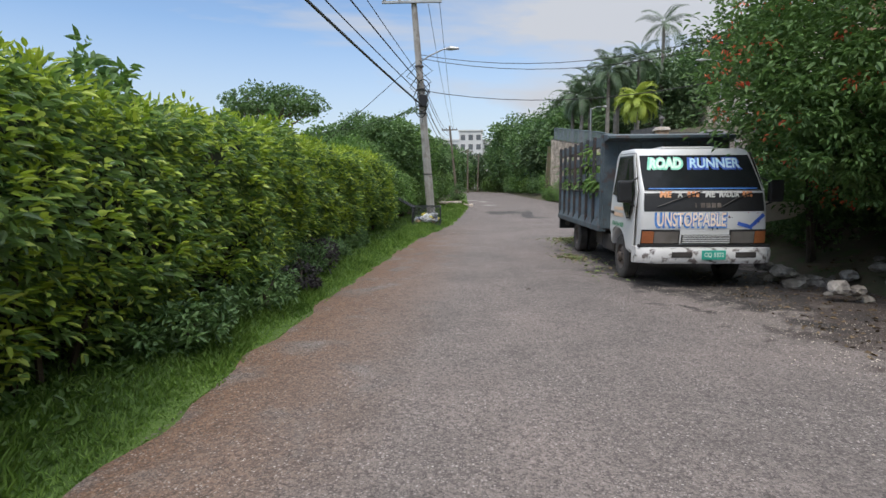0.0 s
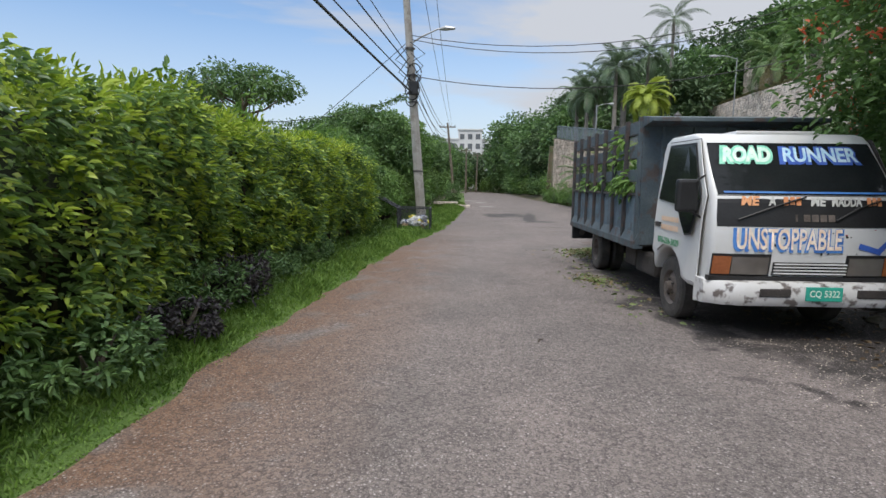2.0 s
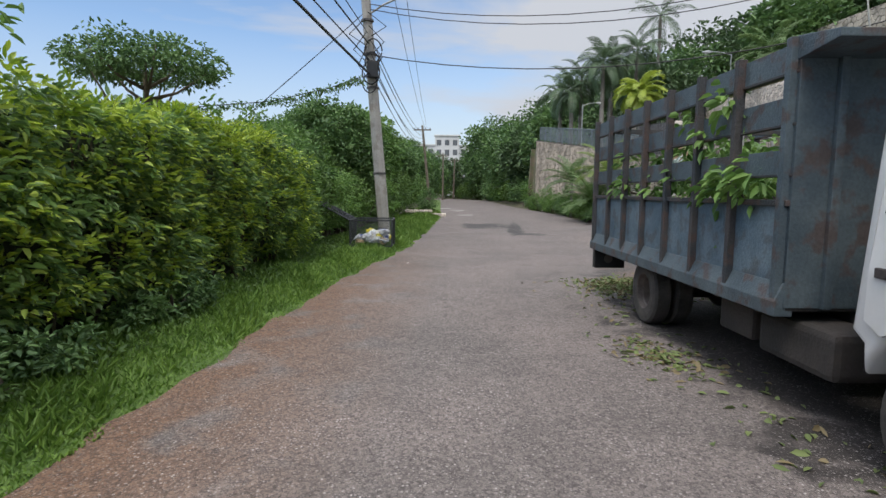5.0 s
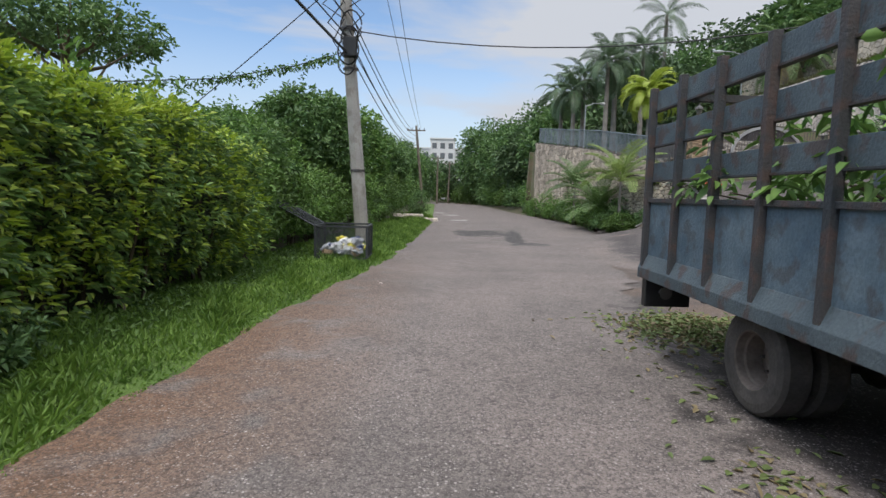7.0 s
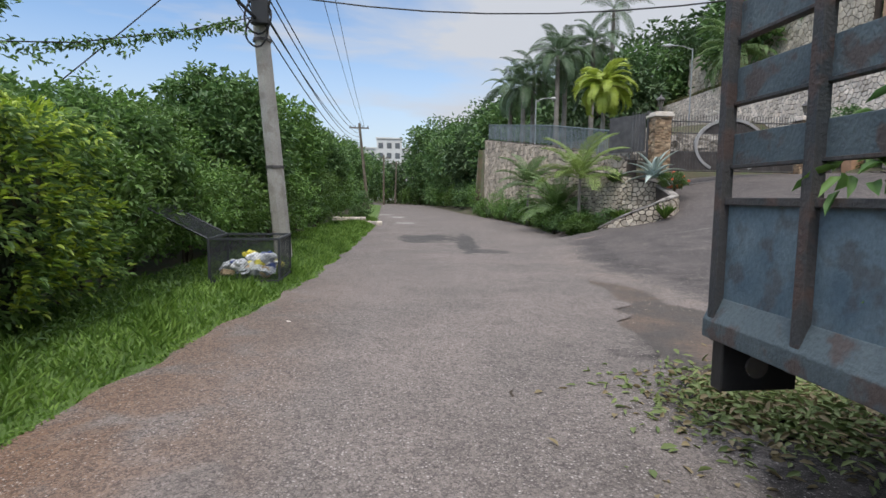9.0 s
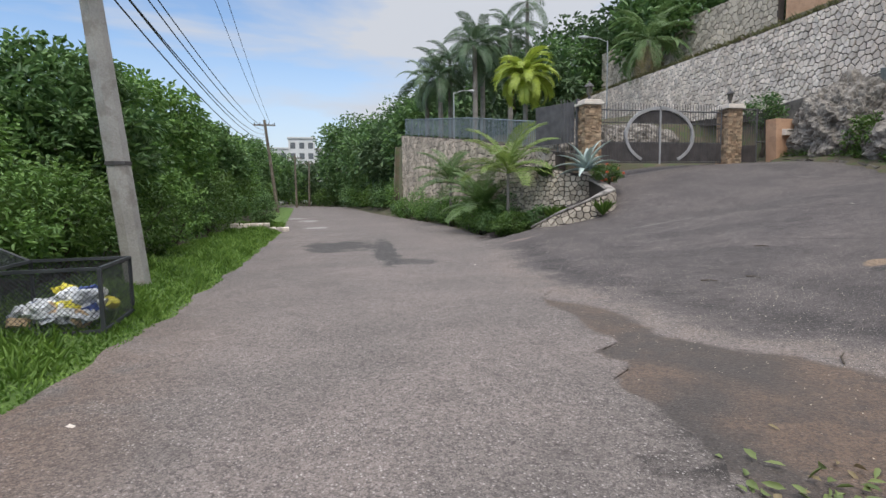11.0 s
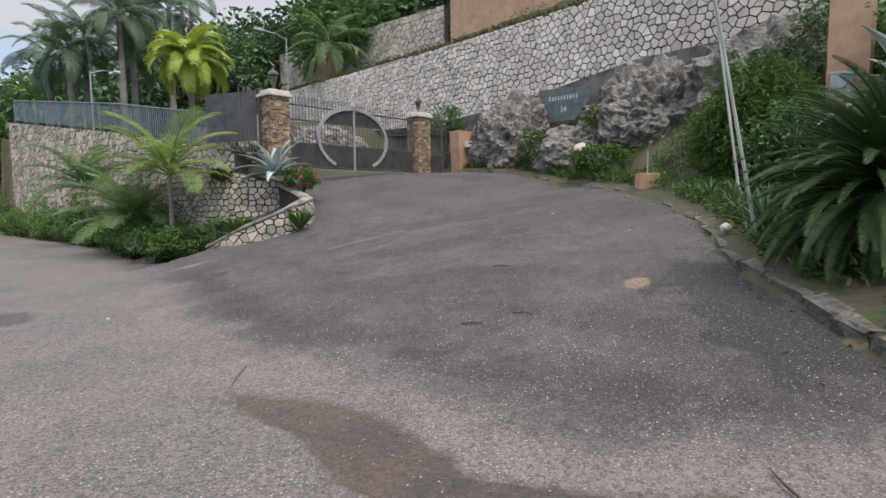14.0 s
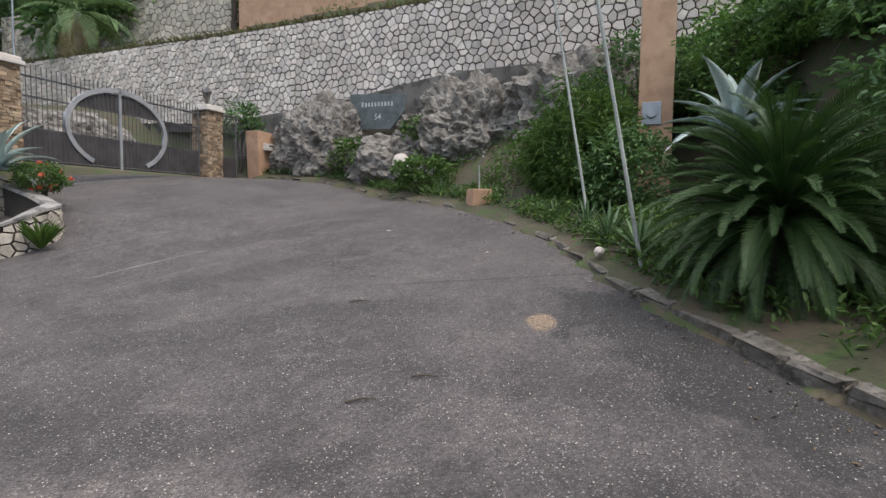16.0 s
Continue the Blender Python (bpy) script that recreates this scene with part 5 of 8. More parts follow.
def hedge_face(y, z):
    """x of the hedge's face."""
    return -2.88 + 0.10 * np.sin(y * 1.1) + 0.07 * np.sin(y * 2.9 + 1.0) + 0.06 * np.sin(z * 3.3 + y) - 0.14 * (z - 1.1) ** 2 - 0.12 * np.maximum(1.15 - z, 0) ** 1.5 + 0.12 * np.sin(y * 0.37)


def hedge_top(y):
    return 2.26 + 0.08 * np.sin(y * 0.9) + 0.06 * np.sin(y * 2.3) + 0.05 * np.sin(y * 5.1)


n = 3300
cy, cz = rng.uniform(HY0, HY1, n), rng.uniform(0.03, 1.0, n) ** 0.85
cz = cz * hedge_top(cy)
cx = hedge_face(cy, cz) - rng.uniform(-0.15, 0.34, n)
per = 17
C = np.repeat(np.stack([cx, cy, cz], -1), per, 0)
D = on_ball(n * per, rng)
D[:, 0] = np.abs(D[:, 0])
P = C + D * rng.uniform(0.02, 0.14, (n * per, 1))
A = D * np.array([1.0, 1.0, 0.5]) + np.array([0.5, 0, 0.05]) + rng.normal(0, 0.3, D.shape)
part("leaves", leaf_mesh("hedge_leaves", P, A, rng.uniform(0.065, 0.125, len(P)), rng.uniform(0.034, 0.056, len(P)), rng, 0.28), M_HEDGE, hedge, kind="stuff")
n = 1500
cy = rng.uniform(HY0, HY1, n)
cx = -2.95 - rng.uniform(0, 1.3, n) ** 1.0
cz = hedge_top(cy) + rng.uniform(-0.16, 0.08, n) - 0.10 * np.maximum(0, cx + 3.15) * 2
per = 15
C = np.repeat(np.stack([cx, cy, cz], -1), per, 0)
D = on_ball(n * per, rng)
P = C + D * rng.uniform(0.03, 0.17, (n * per, 1))
A = D * np.array([1, 1, 0.5]) + np.array([0.2, 0, 0.6]) + rng.normal(0, 0.3, D.shape)
part("young_leaves", leaf_mesh("hedge_young_leaves", P, A, rng.uniform(0.07, 0.13, len(P)), rng.uniform(0.03, 0.048, len(P)), rng, 0.15), M_HEDGE_TOP, hedge, "yellow-green young growth on top", kind="stuff")
# young tips on the face
n = 1000
cy, cz = rng.uniform(HY0, HY1, n), rng.uniform(0.3, 2.1, n)
cx = hedge_face(cy, cz) + rng.uniform(0.04, 0.20, n)
per = 8
C = np.repeat(np.stack([cx, cy, cz], -1), per, 0)
D = on_ball(n * per, rng)
A = D * np.array([1, 1, 0.4]) + np.array([0.7, 0, 0.3])
part("young_growth", leaf_mesh("hedge_young_tips", C + D * 0.05, A, rng.uniform(0.07, 0.12, len(C)), rng.uniform(0.03, 0.045, len(C)), rng, 0.2), M_HEDGE_TOP, hedge, kind="stuff")
bm = bmesh.new()
for k in range(90):
    y = HY0 + (HY1 - HY0) * (k + 0.5) / 90
    q = rng.normal(0, 0.12, 6)
    tube(bm, [(-3.3 + q[0], y + q[1], -0.1), (-3.25 + q[2], y + q[3], 0.9), (-3.3 + q[4], y + q[5], 1.9)], [0.028, 0.02, 0.01], 5)
part("stem_cluster", bm, M_DARKWOOD, hedge, kind="stuff")
# solid core behind the leaves, coloured near black so gaps look shaded
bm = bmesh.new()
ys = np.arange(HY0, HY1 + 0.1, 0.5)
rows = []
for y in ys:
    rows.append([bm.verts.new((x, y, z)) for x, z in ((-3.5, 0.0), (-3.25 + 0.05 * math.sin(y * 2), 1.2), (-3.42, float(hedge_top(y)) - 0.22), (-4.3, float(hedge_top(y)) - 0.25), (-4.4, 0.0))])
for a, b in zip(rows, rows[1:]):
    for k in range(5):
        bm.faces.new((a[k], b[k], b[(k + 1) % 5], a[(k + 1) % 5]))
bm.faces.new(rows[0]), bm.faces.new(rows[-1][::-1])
part("inner_growth", bm, surface("hedge_inside", (0.014, 0.022, 0.010), (0.028, 0.04, 0.016), 5, 0.95, bump=1.0, fine=18), hedge, "near-black solid core in place of the hedge's shaded depth")

# grass on the verge
n = 70000
gy = rng.uniform(0, 1, n) ** 1.5 * 46 + 0.8
le = np.interp(gy, VY, vr) - 0.12
ll = np.interp(gy, VY, vl)
gx = le - (le - ll) * rng.uniform(0, 1, n) ** 1.25
near_edge = np.clip((le - gx) / 0.25, 0.25, 1)
hgt = rng.uniform(0.03, 0.085, n) * near_edge * (1 + 0.7 * (np.sin(gx * 4 + gy * 2.2) > 0.55))
P = np.stack([gx, gy, land_z(gx, gy) + 0.015], -1)
A = np.stack([rng.normal(0, 0.45, n), rng.normal(0, 0.45, n), np.ones(n)], -1)
grass = part("verge_grass", leaf_mesh("verge_grass", P, A, hgt * (1 + gy / 40), 0.011 * (1 + gy / 18), rng, 0.3, 0.1), M_GRASS, kind="stuff")
tagged(grass, "short bright green grass blades on the verge", "grass")
# broad weeds along the hedge foot
n = 9000
gy = rng.uniform(0.8, 30, n)
gx = np.interp(gy, VY, vl) + rng.uniform(0.1, 1.1, n) ** 1.3 * 0.9
P = np.stack([gx, gy, land_z(gx, gy) + rng.uniform(0.01, 0.12, n)], -1)
weeds = part("verge_weeds", leaf_mesh("verge_weeds", P, on_ball(n, rng) + np.array([0, 0, 0.5]), rng.uniform(0.04, 0.1, n), rng.uniform(0.02, 0.05, n), rng, 0.2), M_WEED, kind="stuff")
tagged(weeds, "low broad-leaved weeds at the foot of the hedge", "weeds")
bush("purple_shrub", (-2.5, 7.7, 0.16), (0.32, 0.6, 0.22), 1000, 0.07, M_PURPLE, "low dark purple-leaved shrub at the hedge foot", seed=5)
for k, (x, y, z, rr3) in enumerate(((-2.65, 4.9, 0.22, (0.35, 0.8, 0.3)), (-2.5, 6.4, 0.2, (0.35, 0.7, 0.28)), (-2.7, 8.6, 0.25, (0.3, 0.7, 0.32)), (-2.75, 10.6, 0.2, (0.28, 0.8, 0.26)), (-2.8, 13.0, 0.18, (0.26, 1.0, 0.24)))):
    bush("foot_weed", (x, y, z), rr3, 1300, 0.075, M_TREE, "dark leafy weed clump at the hedge foot", "weeds", seed=520 + k, group="hedge foot weeds", stems=3)
bush("purple_shrub", (-2.65, 9.3, 0.24), (0.32, 0.55, 0.34), 900, 0.07, M_PURPLE, "low dark purple-leaved shrub at the hedge foot", seed=6)

# shoots standing out of the hedge
for k, (y, h) in enumerate(((4.5, 0.45), (5.0, 0.35), (8.8, 0.5), (10.6, 0.5), (11.3, 0.6), (15.2, 0.5), (16.6, 0.55), (17.4, 0.6))):
    r = np.random.default_rng(60 + k)
    t = r.uniform(0.2, 1, 26)
    P = np.stack([-3.2 + r.normal(0, 0.06, 26), y + r.normal(0, 0.06, 26), 2.25 + h * t], -1)
    part("shoot", leaf_mesh("shoot", P, on_ball(26, r) + np.array([0, 0, 0.5]), 0.13, 0.05, r, 0.25), M_TREE2, hedge, kind="stuff")

# ---- trees and shrubs behind the hedge and beyond ----
tree("tree", (-6.3, 8.2), 3.6, 1.5, 1500, 0.24, M_TREE, "small tree with long drooping leaves behind the hedge", 21, limbs=6)
tree("tree", (-5.6, 5.0), 3.0, 1.2, 1200, 0.2, M_TREE2, "small fresh green tree behind the hedge", 22)
tree("tree", (-7.7, 21.7), 5.5, 2.0, 5200, 0.14, M_TREE, "slender tree with a flat open crown behind the hedge", 23, crown=0.8, clump_r=0.4, low=0.6, flat=0.6, limbs=9)
for k, (x, y, h, s, c) in enumerate(((-4.6, 22.5, 2.8, 1.5, 2600), (-6.5, 26.5, 3.5, 2.2, 3600), (-4.4, 29.0, 4.5, 2.0, 3600), (-8.5, 33.0, 4.4, 2.8, 3000), (-5.0, 36.0, 5.2, 2.8, 3600), (-4.2, 43.5, 5.0, 2.4, 3000), (-8.5, 44.0, 6.5, 3.2, 2600), (-5.0, 52.0, 5.5, 2.6, 2600), (-6.0, 62.0, 6.5, 3.2, 2400), (-5.5, 74.0, 7.0, 3.5, 2200), (-6, 90, 8, 4, 2000))):
    tree("tree", (x, y), h * 1.12, s, int(c * 3.0), 0.10 + 0.0035 * y, M_TREE2 if k % 3 == 1 else M_TREE, "leafy roadside tree in a dense green thicket", 30 + k, low=0.12, trunk_r=0.1, flat=0.8, clump_r=0.2, per=44, group="roadside thicket")
for k, (x, y, z, r, c) in enumerate(((-3.9, 20.5, 1.1, (0.9, 1.2, 1.2), 2600), (-4.2, 22.8, 1.2, (1.2, 1.3, 1.4), 2600), (-3.6, 26.2, 0.9, (1.0, 1.5, 1.1), 2400), (-3.0, 29.5, 0.8, (0.9, 1.8, 1.0), 2400), (-3.0, 33.5, 0.9, (1.1, 2.0, 1.3), 2200), (-2.7, 38.0, 0.9, (1.1, 1.9, 1.5), 2000))):
    bush("shrub", (x, y, z), r, c, 0.13, M_WEED if k % 2 else M_TREE2, "wild green shrub between the hedge and the trees", seed=50 + k, group="wild shrubs")
bush("clipped_bush", (-0.9, 41.5, 0.75), (0.62, 0.7, 0.85), 2600, 0.09, M_TREE, "small clipped dark green bush by the roadside", seed=58, clump_r=0.3)

# ---- palms ----
FR_ROYAL = frond_mesh("royal_frond", 2.8, 0.78, 56, 1.7, 1, 0.045, 0.2, 1.7)
FR_YEL = frond_mesh("yellow_frond", 1.9, 0.62, 56, 1.9, 2, 0.055, 0.3, 1.5)
FR_COCO = frond_mesh("coconut_frond", 3.4, 0.8, 56, 1.3, 3, 0.035, 0.15, 1.3)
FR_GARD = frond_mesh("garden_frond", 2.1, 0.58, 54, 1.1, 4, 0.026, 0.35, 0.8)
FR_CYC = frond_mesh("cycad_frond", 1.5, 0.135, 120, 1.2, 5, 0.008, 0.6, 0.2, stalk=0.05)
for k, (x, y, h, s) in enumerate(((10.4, 56.5, 4.6, 1.0), (11.6, 54.0, 5.6, 1.0), (12.4, 50.5, 6.6, 1.0), (13.6, 52.5, 7.0, 1.0), (15.5, 52.0, 7.2, 1.0), (10.6, 53.0, 4.6, 1.0), (14.6, 55.5, 5.0, 1))):
    palm("palm", (x, y), h, 16, FR_ROYAL, M_PALM, "tall grey-trunked palm with arching feathery fronds", 70 + k, (0.2, 0.13), (82, -48), group="terrace palms", turn=k * 40)
palm("palm", (12.3, 41.6), 3.9, 30, FR_YEL, M_PALM_Y, "bright yellow-green palm behind the railing", 80, (0.14, 0.1), (80, -25))
palm("palm", (20.6, 61.0), 12.2, 13, FR_COCO, M_PALM, "tall coconut palm above the gate", 81, (0.22, 0.14), (65, -40), z=6.0)
palm("palm", (23.9, 48.0), 2.6, 18, FR_COCO, M_FAN, "coconut palm with dry brown skirts on the upper terrace", 82, (0.22, 0.17), (75, -35), skirt=(FR_COCO, 5))
palm("palm", (8.2, 41.5), 2.2, 20, FR_GARD, M_FAN, "young garden palm in the roadside bed", 84, (0.09, 0.06), (75, 0))
palm("palm", (8.2, 33.4), 2.35, 16, FR_GARD, M_GARDEN, "young garden palm with a slim trunk in the planter", 85, (0.07, 0.05), (78, 5))
palm("palm", (8.1, 36.0), 0.95, 26, FR_GARD, M_FAN, "low bushy palm in the roadside bed", 86, (0.12, 0.1), (80, 15))
palm("cycad", (9.95, 18.35), 0.5, 260, FR_CYC, M_CYCAD, "large dark green cycad with stiff arching fronds beside the drive", 90, (0.2, 0.2), (88, -32), z=0.8, skirt=(FR_CYC, 4))
for ob in [o for o in bpy.data.objects if o.name.startswith("cycad")]:
    ob["category"] = "cycad"
LEAF_AG = blade_mesh("agave_leaf", 1.0, 0.19, 0.05, -0.9)
LEAF_YU = blade_mesh("yucca_leaf", 0.55, 0.06, 0.02, -0.25)
agave("agave", (10.55, 32.0, 2.15), LEAF_AG, 24, M_AGAVE, "large pale blue-green agave in the planter", 1, (86, 4), scale=1.3)
agave("agave", (13.4, 18.4, 2.75), LEAF_AG, 16, M_AGAVE, "pale grey agave on the bank above the cycad", 2, (80, 5), scale=1.5)
for k, (x, y, s) in enumerate(((12.6, 20.6, 0.9), (11.7, 20.2, 1.1), (11.0, 19.75, 1.25), (13.6, 21.3, 0.8), (16.6, 24.3, 0.7), (17.1, 24.9, 0.8))):
    agave("spiky_plant", (x, y), LEAF_YU, 26, M_AGAVE_D, "small spiky green rosette plant behind the kerb", 10 + k, (85, 5), "rosette plants", s)
bush("flower_bush", (10.95, 31.3, 2.0), (0.5, 0.5, 0.36), 2600, 0.06, M_WEED, "round clipped green bush with orange flowers in the planter", seed=71, clump_r=0.24, flowers=(M_FLOWER, 14, 0.06))
# shrubs on the rock bank
for k, (x, y, z, r, c, mt) in enumerate(((16.9, 22.0, 2.9, (0.9, 0.9, 0.8), 1400, M_WEED), (14.2, 20.1, 2.1, (0.9, 0.8, 0.9), 2300, M_TREE), (16.4, 17.9, 4.6, (1.1, 1.1, 1.7), 3400, M_TREE2), (17.4, 16.6, 5.0, (1.3, 1.2, 1.9), 3600, M_TREE), (14.9, 16.9, 4.6, (1.2, 0.9, 1.6), 3200, M_TREE2), (18.6, 21.4, 3.6, (1.4, 1.4, 1.6), 3000, M_TREE), (19.2, 17.6, 4.0, (1.6, 1.6, 2.2), 3600, M_TREE),
                                         (14.4, 16.6, 3.4, (2.0, 1.3, 2.4), 4600, M_TREE), (10.8, 15.8, 3.0, (1.8, 1.6, 2.2), 3600, M_TREE), (19.7, 33.8, 4.6, (0.7, 0.7, 0.75), 1400, M_TREE), (17.4, 25.6, 2.55, (0.6, 0.8, 0.4), 1200, M_WEED), (18.9, 28.7, 3.1, (0.6, 0.8, 0.6), 1200, M_WEED), (19.0, 26.2, 3.9, (0.5, 0.8, 0.5), 900, M_WEED))):
    bush("shrub", (x, y, z), r, c, 0.13, mt, "wild green shrub on the rocky bank", seed=90 + k, group="bank shrubs")
for k, (x, y, z, rr3) in enumerate(((15.4, 21.0, 2.7, (1.1, 1.0, 1.6)), (16.0, 21.5, 2.6, (0.9, 0.8, 1.1)))):
    bush("shrub", (x, y, z), rr3, 5200, 0.2, M_WEED, "tall shrub with long narrow green leaves on the bank", seed=112 + k, group="bank shrubs", wide=0.15, clump_r=0.3, droop=0.3)
# bed along the terrace wall
for k in range(14):
    y = 33.0 + k * 1.75
    x = float(right_edge(y)) + 0.75 + 0.25 * math.sin(k * 2.1)
    bush("bed_shrub", (x, y, 0.25 + 0.12 * (k % 3)), (0.8, 1.1, 0.45 + 0.2 * (k % 3)), 1900, 0.12, (M_WEED, M_TREE, M_TREE2)[k % 3], "low mixed shrub in the bed along the road", seed=120 + k, group="bed shrubs")
for k, (x, y, z, rr3, mt) in enumerate(((8.0, 32.3, 0.35, (0.55, 0.7, 0.4), M_WEED), (7.7, 33.8, 0.3, (0.5, 0.8, 0.35), M_TREE), (7.75, 35.2, 0.4, (0.5, 0.8, 0.5), M_TREE2), (8.8, 32.0, 0.55, (0.5, 0.6, 0.4), M_TREE), (8.9, 34.9, 0.9, (0.6, 0.8, 0.7), M_TREE), (8.6, 39.0, 0.6, (0.6, 1.2, 0.7), M_TREE2), (8.5, 44.5, 0.8, (0.6, 1.6, 0.9), M_TREE), (8.0, 48.5, 0.9, (0.6, 1.8, 1.0), M_TREE2))):
    bush("bed_shrub", (x, y, z), rr3, 1700, 0.09, mt, "low leafy shrub crowding the planted bed by the road", seed=140 + k, group="bed shrubs")
grass_tuft("grass_tuft", (9.75, 29.5, 0.72), 0.5, 0.26, 90, M_GRASS, "tuft of long green grass on the planter wall", 1)
grass_tuft("grass_tuft", (9.6, 33.1, 1.95), 0.55, 0.6, 220, M_FAN, "tuft of long hanging grass in the planter", 2)
grass_tuft("grass_tuft", (9.0, 31.2, 0.5), 0.55, 0.4, 130, M_GRASS, "tuft of long green grass in the planter", 3)

# flowering bush beside the truck
fl_root = bush("flowering_bush", (6.7, 8.5, 3.3), (2.9, 2.6, 2.3), 36000, 0.11, M_FERN, "large spreading bush with orange-red flower heads", seed=140, clump_r=0.3, flowers=(M_FLOWER, 230, 0.08), stems=14, per=40, flat=0.95)

r = np.random.default_rng(144)
fz = fl_root.matrix_world.translation
for bx_, by_, bz_, rad in ((4.75, 7.5, 2.45, (0.8, 0.5, 0.6)), (5.3, 7.0, 2.9, (0.9, 0.7, 0.7)), (4.9, 8.4, 3.1, (0.8, 0.8, 0.5)), (4.75, 7.3, 1.95, (0.55, 0.35, 0.55)), (5.7, 7.4, 1.7, (0.7, 0.7, 0.7)), (5.9, 6.3, 1.9, (0.9, 0.8, 0.7))):
    e = np.array([bx_ - fz.x, by_ - fz.y, bz_ - fz.z])
    limb = part("limb", tubed([(0, 0, 0.3), tuple(e * np.array([0.45, 0.45, 0.75])), tuple(e)], [0.06, 0.035, 0.01], 6), M_DARKWOOD, fl_root)
    P, A = crown_points(e, rad, 46, 40, r, 0.9, 0.3)
    part("bough", leaf_mesh("bough", P, A - np.array([0, 0, 0.3]), 0.10 * r.uniform(0.6, 1.2, len(P)), 0.042, r, 0.3), M_FERN, limb, kind="stuff")

# hill trees
rng = np.random.default_rng(5)
k = 0
for (x, y, h, s) in ((14, 66, 9, 5), (20, 62, 10, 5), (26, 66, 11, 6), (33, 62, 11, 6), (30, 52, 8, 5), (36, 48, 9, 5.5), (42, 56, 12, 7), (34, 72, 13, 7), (24, 76, 12, 6), (16, 80, 11, 6), (11, 86, 10, 5.5), (12, 72, 8, 4.5), (45, 70, 14, 8), (38, 36, 9, 5.5), (36, 24, 9, 6), (40, 12, 9, 6), (28, 8, 7, 4.5), (22, 2, 6, 4), (14, 0, 5, 3.5), (32, 84, 14, 8), (52, 44, 14, 8), (55, 25, 14, 8), (8.4, 102, 14.4, 5.0), (5, 122, 9, 5), (-6, 112, 9, 6), (12, 112, 13, 7), (-16, 100, 9, 6), (-14, 70, 8, 5), (-13, 55, 7, 4.5), (-22, 84, 9, 6), (20, 100, 14, 8), (-3, 150, 10.5, 6), (11, 150, 12, 7), (-14, 146, 12, 8), (-26, 140, 12, 8), (22, 145, 16, 9), (-40, 140, 12, 9), (-38, 100, 9, 7), (34, 130, 18, 10), (-30, 170, 14, 9), (-10, 172, 13, 8), (-52, 120, 12, 9), (-60, 150, 14, 10), (-26, 60, 8, 5), (-18, 40, 6.5, 4)):
    tree("tree", (x, y), h, s, 4600, 0.62, M_FAR if k % 2 else M_TREE, "dense dark green tree on the wooded hillside", 200 + k, low=0.0, trunk_r=0.2, flat=0.9, clump_r=0.32, group="hillside trees", per=40)
    k += 1

# ground cover on the bank, and dry grass on top of the walls
r = np.random.default_rng(41)
n = 17000
s_ = r.uniform(2.0, path_len(kerb_path), n)
kp = np.array([point_on(kerb_path, v) for v in np.linspace(0, path_len(kerb_path), 240)])
ki = (s_ / path_len(kerb_path) * 238).astype(int)
tg = unit(kp[np.minimum(ki + 1, 239)] - kp[ki])
dd = 0.2 + np.abs(r.normal(0, 1.5, n))
gx, gy = kp[ki, 0] + tg[:, 1] * dd, kp[ki, 1] - tg[:, 0] * dd
keep = (np.sin(gx * 2.1 + gy) + np.sin(gy * 3.3) + r.uniform(-1, 1, n) > -0.6)
gx, gy = gx[keep], gy[keep]
P = np.stack([gx, gy, land_z(gx, gy) + r.uniform(0.0, 0.22, len(gx))], -1)
cover = part("ground_cover", leaf_mesh("ground_cover", P, on_ball(len(P), r) + np.array([0, 0, 0.6]), r.uniform(0.06, 0.17, len(P)), r.uniform(0.02, 0.055, len(P)), r, 0.3), M_WEED, kind="stuff")
tagged(cover, "patchy green ground cover on the rocky bank", "ground cover")
n = 9000
gy = r.uniform(9, 60, n)
gx = wall_x(gy) + 0.3 + np.abs(r.normal(0, 0.6, n))
gz = np.interp(gy, [8, 20, 30, 36, 50, 60], [8.3, 8.4, 8.5, 8.6, 9.1, 9.3])
P = np.stack([gx, gy, gz - 0.05], -1)
fringe = part("dry_grass", leaf_mesh("dry_grass", P, np.stack([r.normal(-0.3, 0.5, n), r.normal(0, 0.5, n), np.ones(n)], -1), r.uniform(0.2, 0.55, n), 0.05, r, 0.35), foliage("dry_grass_blades", (0.11, 0.12, 0.05), (0.26, 0.25, 0.11), 0.2, 0.8, 0.8), kind="stuff")
tagged(fringe, "dry yellow-green grass along the top of the retaining wall", "grass")

# thin street lamps behind the gate
def slim_lamp(x, y, z0, z1, reach, seed):
    root = empty("street_lamp", pose(x, y, z0), "thin grey street lamp on the upper ground", "street lamp", "thin street lamps")
    part("pole", tubed([(0, 0, -0.5), (0, 0, z1 - z0)], [0.06, 0.04], 7), M_GALV, root)
    part("arm", tubed([(0, 0, z1 - z0 - 0.1), (reach * 0.5, 0, z1 - z0 + 0.12), (reach, 0, z1 - z0 + 0.15)], 0.03, 6), M_GALV, root)
    part("head", tubed([(reach * 0.95, 0, z1 - z0 + 0.15), (reach * 1.2, 0, z1 - z0 + 0.12), (reach * 1.5, 0, z1 - z0 + 0.12)], [0.05, 0.13, 0.06], 7), M_GALV, root)


slim_lamp(22.0, 50.0, 5.5, 12.0, -1.5, 1)
slim_lamp(10.9, 50.5, 4.6, 8.2, 1.1, 2)
# trees that close the place behind the walker
for k, (x, y, h, s) in enumerate(((-9, -16, 8, 4.5), (-4, -22, 9, 5), (3, -26, 10, 5.5), (10, -20, 9, 5), (14, -10, 8, 4.5), (-10, -6, 6, 3.5))):
    tree("tree", (x, y), h, s, 1500, 0.5, M_TREE, "dense green tree along the road behind", 300 + k, low=0.1, trunk_r=0.2, flat=0.8, clump_r=0.3, group="trees behind", per=36)

